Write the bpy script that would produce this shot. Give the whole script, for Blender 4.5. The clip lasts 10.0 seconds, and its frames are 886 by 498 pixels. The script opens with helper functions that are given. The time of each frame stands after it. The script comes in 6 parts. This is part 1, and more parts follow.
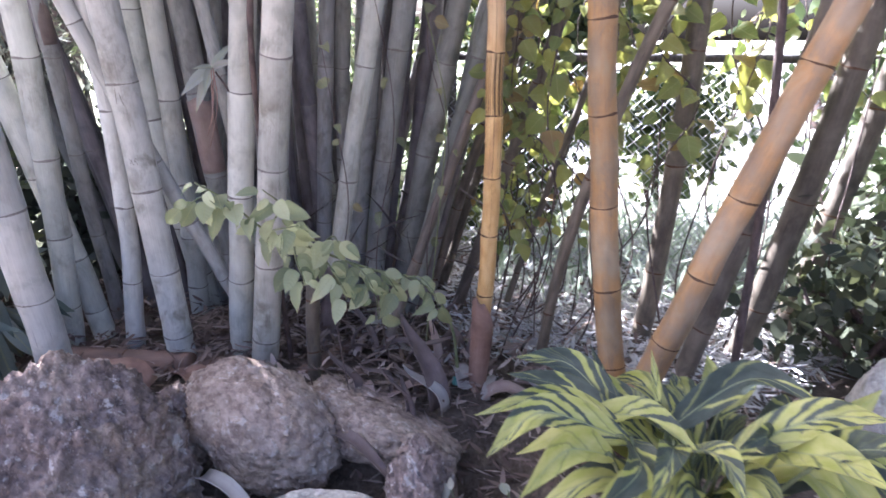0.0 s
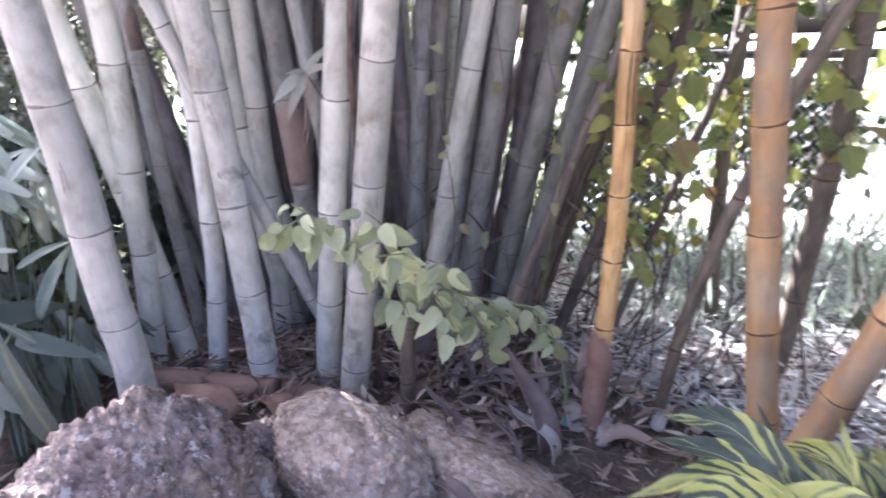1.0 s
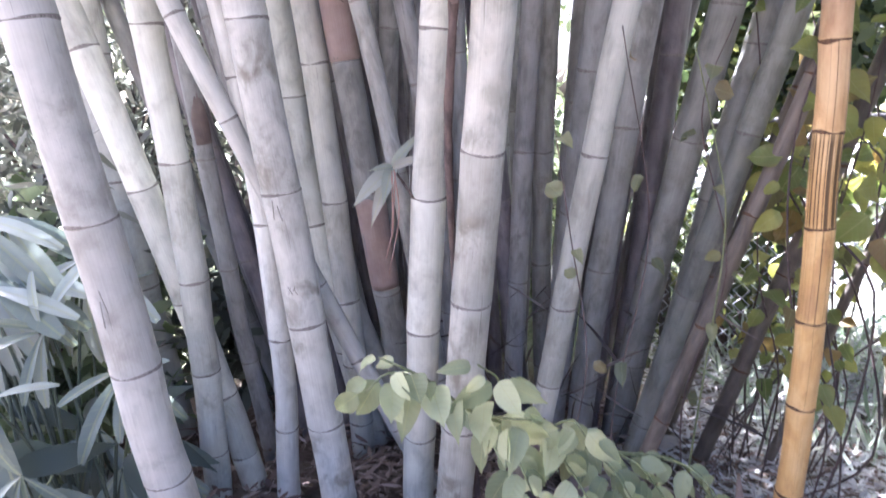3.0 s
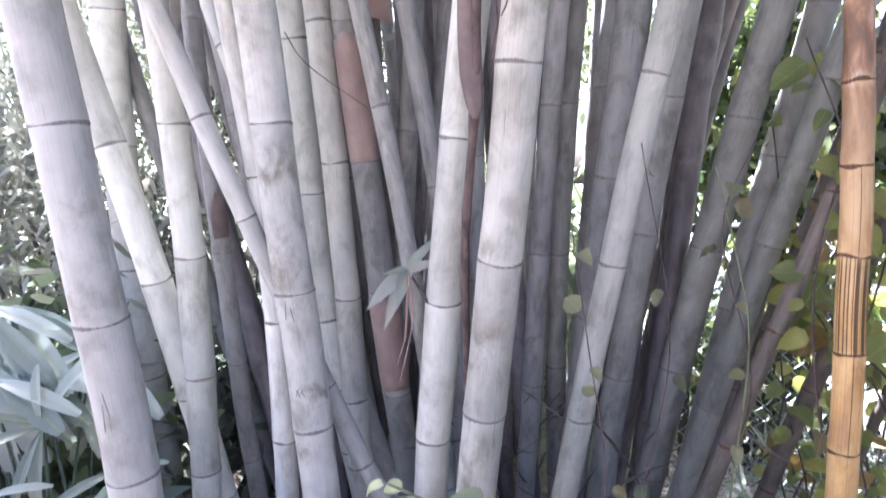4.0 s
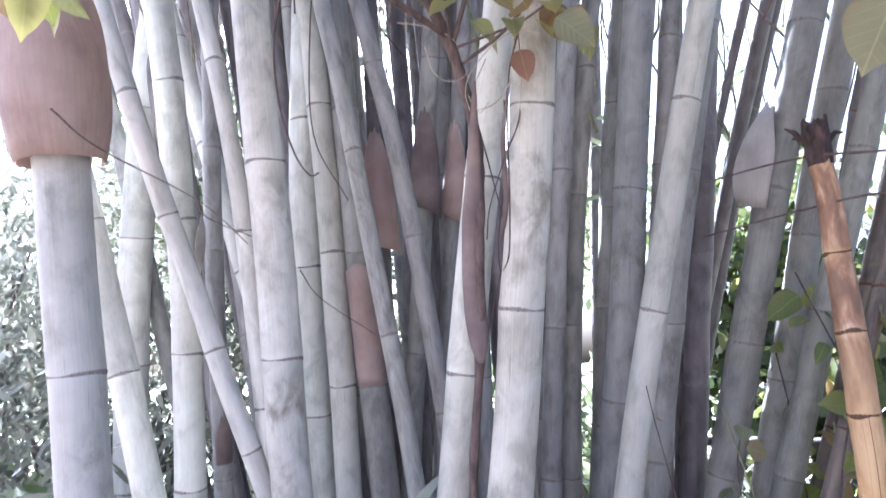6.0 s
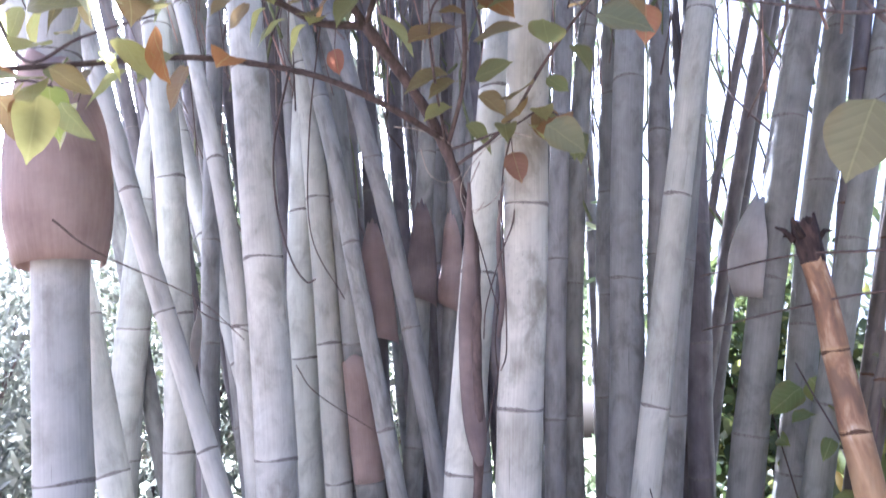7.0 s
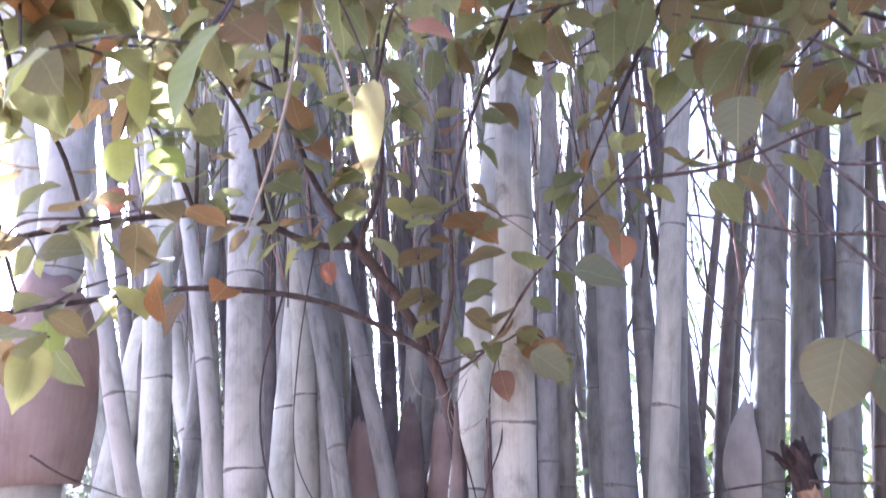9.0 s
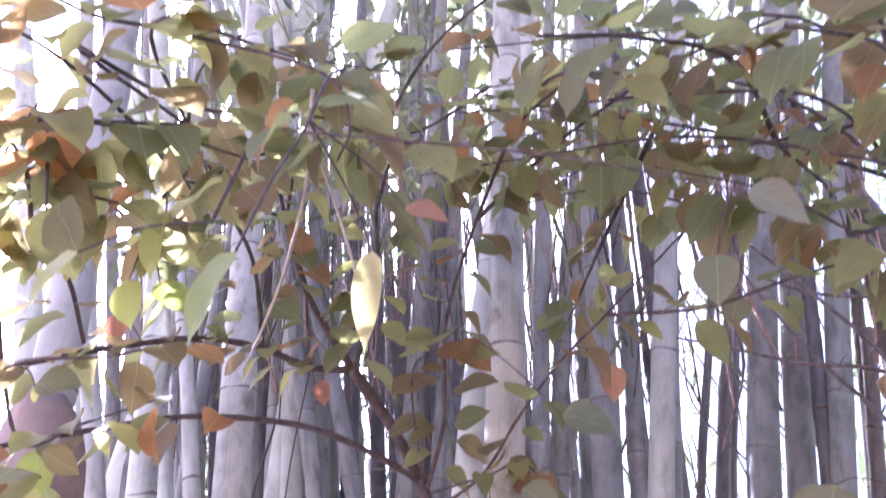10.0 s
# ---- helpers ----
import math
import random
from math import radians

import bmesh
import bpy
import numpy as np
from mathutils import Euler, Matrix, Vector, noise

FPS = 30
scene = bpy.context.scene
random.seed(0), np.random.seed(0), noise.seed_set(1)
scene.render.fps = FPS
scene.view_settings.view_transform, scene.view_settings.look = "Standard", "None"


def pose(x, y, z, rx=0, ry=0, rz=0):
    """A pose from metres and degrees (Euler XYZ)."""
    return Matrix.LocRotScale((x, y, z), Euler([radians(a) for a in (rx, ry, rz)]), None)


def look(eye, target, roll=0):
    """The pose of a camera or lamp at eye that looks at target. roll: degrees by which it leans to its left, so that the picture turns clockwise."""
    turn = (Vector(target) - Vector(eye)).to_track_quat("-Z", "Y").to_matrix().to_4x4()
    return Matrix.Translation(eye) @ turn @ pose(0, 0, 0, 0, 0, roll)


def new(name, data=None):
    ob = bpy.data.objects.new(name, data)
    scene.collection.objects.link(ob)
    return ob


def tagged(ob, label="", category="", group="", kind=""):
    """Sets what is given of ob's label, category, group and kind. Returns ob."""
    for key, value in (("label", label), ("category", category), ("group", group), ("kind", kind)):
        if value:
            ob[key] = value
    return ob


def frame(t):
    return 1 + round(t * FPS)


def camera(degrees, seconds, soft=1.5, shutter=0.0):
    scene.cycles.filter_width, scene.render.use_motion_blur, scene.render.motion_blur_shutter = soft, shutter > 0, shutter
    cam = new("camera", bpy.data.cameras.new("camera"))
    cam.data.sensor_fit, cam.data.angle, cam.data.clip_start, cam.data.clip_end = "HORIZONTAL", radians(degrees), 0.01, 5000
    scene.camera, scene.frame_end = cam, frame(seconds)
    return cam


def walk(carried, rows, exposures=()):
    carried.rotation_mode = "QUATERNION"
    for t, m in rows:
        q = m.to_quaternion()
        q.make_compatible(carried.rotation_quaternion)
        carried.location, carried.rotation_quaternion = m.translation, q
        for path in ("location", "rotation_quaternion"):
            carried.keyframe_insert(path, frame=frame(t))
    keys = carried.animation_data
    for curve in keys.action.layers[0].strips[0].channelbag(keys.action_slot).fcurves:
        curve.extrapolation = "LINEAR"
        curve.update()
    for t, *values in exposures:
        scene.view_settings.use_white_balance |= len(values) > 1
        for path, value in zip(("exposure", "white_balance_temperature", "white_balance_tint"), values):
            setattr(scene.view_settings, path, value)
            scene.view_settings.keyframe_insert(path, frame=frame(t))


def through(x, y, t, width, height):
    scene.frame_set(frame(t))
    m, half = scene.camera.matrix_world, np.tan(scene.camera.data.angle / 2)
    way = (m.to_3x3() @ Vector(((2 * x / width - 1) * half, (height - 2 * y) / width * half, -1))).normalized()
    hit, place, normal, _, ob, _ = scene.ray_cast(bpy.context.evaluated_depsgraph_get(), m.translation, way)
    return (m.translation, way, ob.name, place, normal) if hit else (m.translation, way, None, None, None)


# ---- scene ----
cam = camera(68.7, 10.0, soft=1.6, shutter=0.5)
METRES, EYE, TILT, LEAN, TURN = 1.25, 1.26, -18.0, 0.0, 0.0
ROWS = [
    (0.0, 0.0, 0.0, 0.0, 0.0, -0.0, -0.0),
    (0.5, -0.0801, 0.0801, 0.0399, 0.73, 0.1, 0.16),
    (1.0, -0.1244, 0.1926, 0.0635, 5.58, -0.15, -0.76),
    (1.5, -0.1291, 0.3056, 0.0932, 11.86, -0.66, -2.41),
    (2.0, -0.1605, 0.3852, 0.1175, 12.61, -1.46, -2.24),
    (2.5, -0.2221, 0.4544, 0.1653, 11.7, 1.48, 0.21),
    (4.0, -0.2541, 0.5053, 0.2609, 12.93, 12.03, -2.15),
    (4.5, -0.2532, 0.4912, 0.2859, 13.1, 16.3, -2.58),
    (5.0, -0.2528, 0.4795, 0.3089, 13.06, 20.33, -2.35),
    (5.5, -0.2469, 0.462, 0.3324, 13.46, 24.36, -2.24),
    (7.0, -0.2318, 0.4241, 0.3888, 13.93, 34.12, -1.6),
    (7.5, -0.227, 0.4066, 0.4074, 13.96, 37.88, -1.64),
    (8.0, -0.2227, 0.39, 0.422, 13.88, 40.65, -1.73),
    (8.5, -0.2166, 0.3761, 0.4407, 13.42, 43.82, -1.63),
    (9.0, -0.2094, 0.3492, 0.4525, 13.14, 48.1, -1.32),
    (9.5, -0.2034, 0.3199, 0.4606, 12.77, 51.71, -1.65),
    (10.0, -0.1918, 0.2836, 0.4692, 11.98, 56.12, -1.83),
]
walk(cam, [(t, pose(0, 0, EYE, TILT, LEAN, TURN) @ pose(METRES * x, METRES * y, METRES * z, 90 + pitch, roll, yaw)) for t, x, y, z, yaw, pitch, roll in ROWS],
     exposures=[(0.0, 3.62, 5280, 20), (1.0, 3.92, 5330, 21), (2.0, 4.27, 5300, 21), (2.5, 4.05, 5280, 21), (4.0, 3.94, 5150, 19), (4.5, 3.82, 5100, 18), (5.5, 3.79, 5000, 17), (7.0, 3.65, 4850, 20), (8.5, 3.49, 4830, 27), (9.5, 3.59, 4850, 31), (10.0, 3.5, 5000, 36)])

# ---- sky and sun ----
world = bpy.data.worlds.new("sky")
scene.world = world
world.use_nodes = True
wn = world.node_tree.nodes
sky = wn.new("ShaderNodeTexSky")
sky.sky_type = "NISHITA"
sky.sun_disc = False
SUN_EL, SUN_AZ = 38.0, -46.0          # height, and turn from straight ahead (minus: to the left)
sky.sun_elevation = radians(SUN_EL)
sky.sun_rotation = radians(SUN_AZ)
sky.air_density, sky.dust_density, sky.ozone_density = 0.6, 9.0, 0.2
world.node_tree.links.new(sky.outputs[0], wn["Background"].inputs[0])
wn["Background"].inputs[1].default_value = 0.07
sun = new("sun", bpy.data.lights.new("sun", "SUN"))
sun.data.energy, sun.data.angle, sun.data.color = 4.6, radians(0.55), (1.0, 0.95, 0.86)
sun_way = Vector((math.sin(radians(SUN_AZ)) * math.cos(radians(SUN_EL)), math.cos(radians(SUN_AZ)) * math.cos(radians(SUN_EL)), math.sin(radians(SUN_EL))))
sun.matrix_world = look(sun_way * 30, (0, 0, 0))


# ---- materials ----
class Nodes:
    """A small helper that strings shader nodes together."""

    def __init__(self, name):
        self.mat = bpy.data.materials.new(name)
        self.mat.use_nodes = True
        self.tree = self.mat.node_tree
        self.bsdf = self.tree.nodes["Principled BSDF"]
        self.out = self.tree.nodes["Material Output"]

    def add(self, kind, **values):
        node = self.tree.nodes.new(kind)
        for key, value in values.items():
            node.inputs[key.replace("_", " ")].default_value = value
        return node

    def join(self, a, b):
        self.tree.links.new(a, b)

    def coords(self, kind="Object", scale=(1, 1, 1)):
        tc = self.tree.nodes.new("ShaderNodeTexCoord")
        mp = self.tree.nodes.new("ShaderNodeMapping")
        mp.inputs["Scale"].default_value = scale
        self.join(tc.outputs[kind], mp.inputs["Vector"])
        return mp.outputs["Vector"]

    def uvmap(self, layer, scale=(1, 1, 1)):
        um = self.tree.nodes.new("ShaderNodeUVMap")
        um.uv_map = layer
        mp = self.tree.nodes.new("ShaderNodeMapping")
        mp.inputs["Scale"].default_value = scale
        self.join(um.outputs["UV"], mp.inputs["Vector"])
        return mp.outputs["Vector"]

    def noise(self, vector, scale, detail=4.0, rough=0.55, distortion=0.0):
        n = self.add("ShaderNodeTexNoise", Scale=scale, Detail=detail, Roughness=rough, Distortion=distortion)
        self.join(vector, n.inputs["Vector"])
        return n.outputs["Fac"]

    def ramp(self, fac, stops):
        r = self.tree.nodes.new("ShaderNodeValToRGB")
        while len(r.color_ramp.elements) < len(stops):
            r.color_ramp.elements.new(0.5)
        for e, (pos, col) in zip(r.color_ramp.elements, stops):
            e.position, e.color = pos, (*col, 1) if len(col) == 3 else col
        self.join(fac, r.inputs["Fac"])
        return r.outputs["Color"]

    def mix(self, fac, a, b, blend="MIX"):
        m = self.tree.nodes.new("ShaderNodeMix")
        m.data_type, m.blend_type = "RGBA", blend
        for value, socket in ((fac, m.inputs[0]), (a, m.inputs[6]), (b, m.inputs[7])):
            if isinstance(value, (int, float)):
                socket.default_value = value
            elif isinstance(value, tuple):
                socket.default_value = (*value, 1)
            else:
                self.join(value, socket)
        return m.outputs[2]

    def maths(self, op, a, b=0.0):
        m = self.tree.nodes.new("ShaderNodeMath")
        m.operation = op
        for value, socket in ((a, m.inputs[0]), (b, m.inputs[1])):
            if isinstance(value, (int, float)):
                socket.default_value = value
            else:
                self.join(value, socket)
        return m.outputs[0]

    def split(self, vector):
        n = self.tree.nodes.new("ShaderNodeSeparateXYZ")
        self.join(vector, n.inputs[0])
        return n.outputs

    def random(self, island=False):
        if island:
            return self.tree.nodes.new("ShaderNodeNewGeometry").outputs["Random Per Island"]
        return self.tree.nodes.new("ShaderNodeObjectInfo").outputs["Random"]

    def finish(self, color, rough=0.6, bump=None, strength=0.3, distance=0.003, through=0.0, through_color=None, spec=0.5):
        b = self.bsdf
        if isinstance(color, tuple):
            b.inputs["Base Color"].default_value = (*color, 1)
        else:
            self.join(color, b.inputs["Base Color"])
        if isinstance(rough, (int, float)):
            b.inputs["Roughness"].default_value = rough
        else:
            self.join(rough, b.inputs["Roughness"])
        b.inputs["Specular IOR Level"].default_value = spec
        normal = None
        if bump is not None:
            n = self.add("ShaderNodeBump", Strength=strength, Distance=distance)
            self.join(bump, n.inputs["Height"])
            self.join(n.outputs["Normal"], b.inputs["Normal"])
        if through > 0:
            t = self.tree.nodes.new("ShaderNodeBsdfTranslucent")
            src = through_color if through_color is not None else color
            if isinstance(src, tuple):
                t.inputs["Color"].default_value = (*src, 1)
            else:
                self.join(src, t.inputs["Color"])
            m = self.tree.nodes.new("ShaderNodeMixShader")
            m.inputs[0].default_value = through
            self.join(b.outputs[0], m.inputs[1])
            self.join(t.outputs[0], m.inputs[2])
            self.join(m.outputs[0], self.out.inputs["Surface"])
        return self.mat


def culm_material(name, pale, mid, dark, stripe=None, blotch=0.5, stain=(0.30, 0.275, 0.235), grey=0.0):
    """Waxy bamboo skin: fibres, mottled bloom, grey stains, short cracks, a tone for each internode."""
    n = Nodes(name)
    fibre = n.noise(n.uvmap("skin", (26, 1.3, 1)), 3.0, 5, 0.6)
    bloom = n.noise(n.uvmap("skin", (0.5, 1.0, 1)), 9.0, 5, 0.62, 0.4)
    patch = n.noise(n.uvmap("skin", (0.35, 0.8, 1)), 15.0, 4, 0.55, 0.5)
    where = n.split(n.ramp(n.noise(n.uvmap("skin", (0.4, 1.0, 1)), 4.2, 2, 0.5), [(0.42, (0.12, 0.12, 0.12)), (0.62, (1, 1, 1))]))[0]
    fine = n.noise(n.uvmap("skin", (0.3, 0.8, 1)), 110.0, 4, 0.65)
    base = n.ramp(bloom, [(0.32 + grey, dark), (0.47 + grey, mid), (0.66 + grey, pale)])
    base = n.mix(0.3, base, n.ramp(fibre, [(0.3, dark), (0.7, pale)]))
    spots = n.maths("MULTIPLY", where, n.split(n.ramp(patch, [(0.47, (0, 0, 0)), (0.66, (1, 1, 1))]))[0])
    base = n.mix(n.maths("MULTIPLY", spots, blotch * 0.75), base, tuple(0.35 * a + 0.65 * a * b * 2.2 for a, b in zip(dark, stain)))
    flecks = n.split(n.ramp(fine, [(0.56, (0, 0, 0)), (0.68, (1, 1, 1))]))[0]
    base = n.mix(n.maths("MULTIPLY", n.maths("MULTIPLY", flecks, where), 0.12 + 0.2 * blotch), base, tuple(c * 0.55 for c in dark))
    scuffs = n.split(n.ramp(n.noise(n.uvmap("skin", (0.6, 0.9, 1)), 34.0, 5, 0.7), [(0.6, (0, 0, 0)), (0.68, (1, 1, 1))]))[0]
    base = n.mix(n.maths("MULTIPLY", n.maths("MULTIPLY", scuffs, where), 0.45), base, pale)
    cracks = n.split(n.ramp(n.noise(n.uvmap("skin", (30, 2.6, 1)), 1.6, 2, 0.5), [(0.70, (0, 0, 0)), (0.74, (1, 1, 1))]))[0]
    base = n.mix(n.maths("MULTIPLY", cracks, 0.55), base, tuple(c * 0.45 for c in dark))
    joint = n.split(n.uvmap("joint"))
    if grey > 0:
        inner = n.split(n.ramp(joint[0], [(0.04, (0, 0, 0)), (0.3, (1, 1, 1)), (0.7, (1, 1, 1)), (0.97, (0, 0, 0))]))[0]
        worn = n.split(n.ramp(n.noise(n.uvmap("skin", (0.5, 1.0, 1)), 5.0, 4, 0.6), [(0.36, (0, 0, 0)), (0.6, (1, 1, 1))]))[0]
        base = n.mix(n.maths("MULTIPLY", n.maths("MULTIPLY", inner, worn), 0.75), base, n.ramp(patch, [(0.3, (0.27, 0.215, 0.155)), (0.7, (0.46, 0.375, 0.26))]))
    if stripe is not None:
        height = n.split(n.coords("Object"))[2]
        upper = n.split(n.ramp(n.maths("MULTIPLY", height, 0.5), [(0.54, (0, 0, 0)), (0.68, (1, 1, 1))]))[0]
        top = n.split(n.ramp(n.maths("MULTIPLY", height, 0.5), [(0.68, (0, 0, 0)), (0.78, (1, 1, 1))]))[0]
        base = n.mix(n.maths("MULTIPLY", upper, 0.75), base, n.ramp(bloom, [(0.3, (0.35, 0.205, 0.10)), (0.6, (0.55, 0.395, 0.225))]))
        base = n.mix(n.maths("MULTIPLY", top, 0.8), base, n.ramp(patch, [(0.4, (0.09, 0.045, 0.035)), (0.52, (0.22, 0.11, 0.06)), (0.62, (0.40, 0.27, 0.17)), (0.72, (0.52, 0.46, 0.40))]))
        lines = n.noise(n.uvmap("skin", (17, 0.012, 1)), 2.2, 2, 0.5)
        lift = n.maths("ADD", lines, n.maths("MULTIPLY", n.maths("SUBTRACT", joint[1], 0.5), 0.42))
        base = n.mix(n.split(n.ramp(lift, [(0.54, (0, 0, 0)), (0.58, (1, 1, 1))]))[0], base, stripe)
    band = n.split(n.ramp(joint[0], [(0.0, (0.6, 0.6, 0.6)), (0.05, (0, 0, 0)), (0.9, (0, 0, 0)), (1.0, (0.5, 0.5, 0.5))]))[0]
    base = n.mix(n.maths("MULTIPLY", band, 0.5), base, pale)
    tone = n.maths("ADD", 0.80, n.maths("MULTIPLY", n.random(), 0.3))
    if stripe is None:
        tone = n.maths("ADD", tone, n.maths("MULTIPLY", n.maths("SUBTRACT", joint[1], 0.45), 0.3))
    hsv = n.add("ShaderNodeHueSaturation")
    n.join(base, hsv.inputs["Color"])
    n.join(tone, hsv.inputs["Value"])
    own = n.maths("FRACT", n.maths("MULTIPLY", n.random(), 7.31))
    cast = n.ramp(own, [(0.0, (1.0, 0.99, 0.93)), (0.35, (0.985, 0.995, 0.96)), (0.65, (0.99, 0.985, 0.99)), (1.0, (1.0, 0.985, 0.975))])
    skin = n.mix(1.0, hsv.outputs[0], cast, "MULTIPLY")
    rough = n.maths("ADD", 0.40, n.maths("MULTIPLY", bloom, 0.4))
    return n.finish(skin, rough, n.maths("ADD", fibre, n.maths("ADD", fine, patch)), 0.3, 0.0018)


def leaf_material(name, stops, through=0.45, rough=0.45, island=False, vein=True, spot=0.3):
    n = Nodes(name)
    rnd = n.random(island)
    col = n.ramp(rnd, stops)
    patch = n.noise(n.coords("Object", (1, 1, 1)), 3.0 if not island else 9.0, 4, 0.6)
    col = n.mix(n.maths("MULTIPLY", n.split(n.ramp(patch, [(0.5, (0, 0, 0)), (0.75, (1, 1, 1))]))[0], spot), col, (0.16, 0.12, 0.04))
    bump = None
    if vein:
        co = n.split(n.coords("Object"))
        mid = n.maths("ABSOLUTE", co[0])
        rib = n.maths("SINE", n.maths("MULTIPLY", n.maths("SUBTRACT", co[1], n.maths("MULTIPLY", mid, 0.8)), 46.0))
        line = n.maths("LESS_THAN", mid, 0.012)
        bump = n.maths("ADD", n.maths("MULTIPLY", rib, 0.5), n.maths("MULTIPLY", line, -1.5))
        side = n.maths("GREATER_THAN", rib, 0.93)
        col = n.mix(n.maths("MULTIPLY", side, 0.09), col, (0.40, 0.40, 0.20))
        col = n.mix(n.maths("MULTIPLY", line, 0.3), col, (0.38, 0.38, 0.18))
        rim = n.split(n.ramp(n.maths("ADD", mid, n.maths("MULTIPLY", patch, 0.3)), [(0.36, (0, 0, 0)), (0.5, (1, 1, 1))]))[0]
        col = n.mix(n.maths("MULTIPLY", rim, spot), col, (0.20, 0.13, 0.05))
    lit = n.add("ShaderNodeHueSaturation", Saturation=1.15, Value=1.6)
    n.join(col, lit.inputs["Color"])
    return n.finish(col, rough, bump, 0.25, 0.002, through, lit.outputs[0])


m_culm = culm_material("grey_bamboo_skin", (0.61, 0.605, 0.555), (0.505, 0.50, 0.45), (0.32, 0.315, 0.28), blotch=0.75)
m_culm_spot = culm_material("blotched_bamboo_skin", (0.64, 0.625, 0.57), (0.50, 0.485, 0.435), (0.275, 0.262, 0.225), blotch=1.25)
# Darker skins: shade inside and right of the clump is in the colour.
m_culm_half_shade = culm_material("weathered_half_shade_skin", (0.369, 0.357, 0.336), (0.275, 0.267, 0.250), (0.139, 0.133, 0.123), blotch=0.9)
m_culm_olive = culm_material("olive_shade_bamboo_skin", (0.312, 0.308, 0.273), (0.234, 0.230, 0.203), (0.117, 0.115, 0.098), blotch=0.8)
m_culm_deep_shade = culm_material("deep_shade_bamboo_skin", (0.230, 0.204, 0.204), (0.153, 0.136, 0.136), (0.072, 0.064, 0.064), blotch=0.9)
# tan darkened to carry the shade at the clump's foot
m_culm_tan = culm_material("shaded_tan_bamboo_skin", (0.24, 0.15, 0.11), (0.17, 0.10, 0.075), (0.09, 0.055, 0.042), blotch=1.0)
# very dark brown: shade on the stems by the fence is in it
m_culm_dark = culm_material("dark_brown_bamboo_skin", (0.22, 0.18, 0.14), (0.13, 0.105, 0.08), (0.06, 0.048, 0.038), blotch=0.8)
m_culm_yellow = culm_material("yellow_striped_bamboo_skin", (0.72, 0.50, 0.22), (0.60, 0.36, 0.12), (0.36, 0.19, 0.07), stripe=(0.09, 0.05, 0.015), blotch=0.3)
m_culm_orange = culm_material("orange_bamboo_skin", (0.56, 0.40, 0.22), (0.54, 0.27, 0.08), (0.30, 0.19, 0.11), blotch=0.6, stain=(0.4, 0.4, 0.4), grey=0.06)


def ring_material(name, a, b):
    n = Nodes(name)
    f = n.noise(n.coords("Object", (4, 4, 4)), 5.0, 3)
    return n.finish(n.ramp(f, [(0.35, a), (0.7, b)]), 0.8, f, 0.4, 0.002)


m_ring = ring_material("dark_node_scar", (0.12, 0.105, 0.09), (0.30, 0.27, 0.24))
m_ring_brown = ring_material("brown_node_scar", (0.05, 0.025, 0.012), (0.16, 0.08, 0.035))


def sheath_material(name, a, b, c, through=0.2):
    n = Nodes(name)
    f = n.noise(n.uvmap("skin", (30, 1.6, 1)), 2.5, 5, 0.6)
    g = n.noise(n.coords("Object"), 9.0, 4, 0.6)
    col = n.mix(0.62, n.ramp(f, [(0.25, a), (0.55, b), (0.8, c)]), n.ramp(g, [(0.32, a), (0.5, b), (0.68, c)]))
    return n.finish(col, 0.75, f, 0.35, 0.002, through)


m_sheath = sheath_material("dry_brown_sheath", (0.36, 0.26, 0.22), (0.51, 0.39, 0.335), (0.64, 0.525, 0.465), 0.4)
m_sheath_pink = sheath_material("loose_pinkish_sheath", (0.50, 0.365, 0.315), (0.62, 0.48, 0.425), (0.72, 0.59, 0.53), 0.5)
m_sheath_brown = sheath_material("torn_brown_sheath", (0.16, 0.09, 0.066), (0.29, 0.175, 0.13), (0.40, 0.27, 0.205))
m_sheath_pale = sheath_material("papery_grey_sheath", (0.46, 0.42, 0.385), (0.62, 0.58, 0.535), (0.76, 0.72, 0.67), 0.5)
m_sheath_dark = sheath_material("dark_purple_brown_sheath", (0.115, 0.085, 0.077), (0.20, 0.15, 0.135), (0.31, 0.245, 0.215))


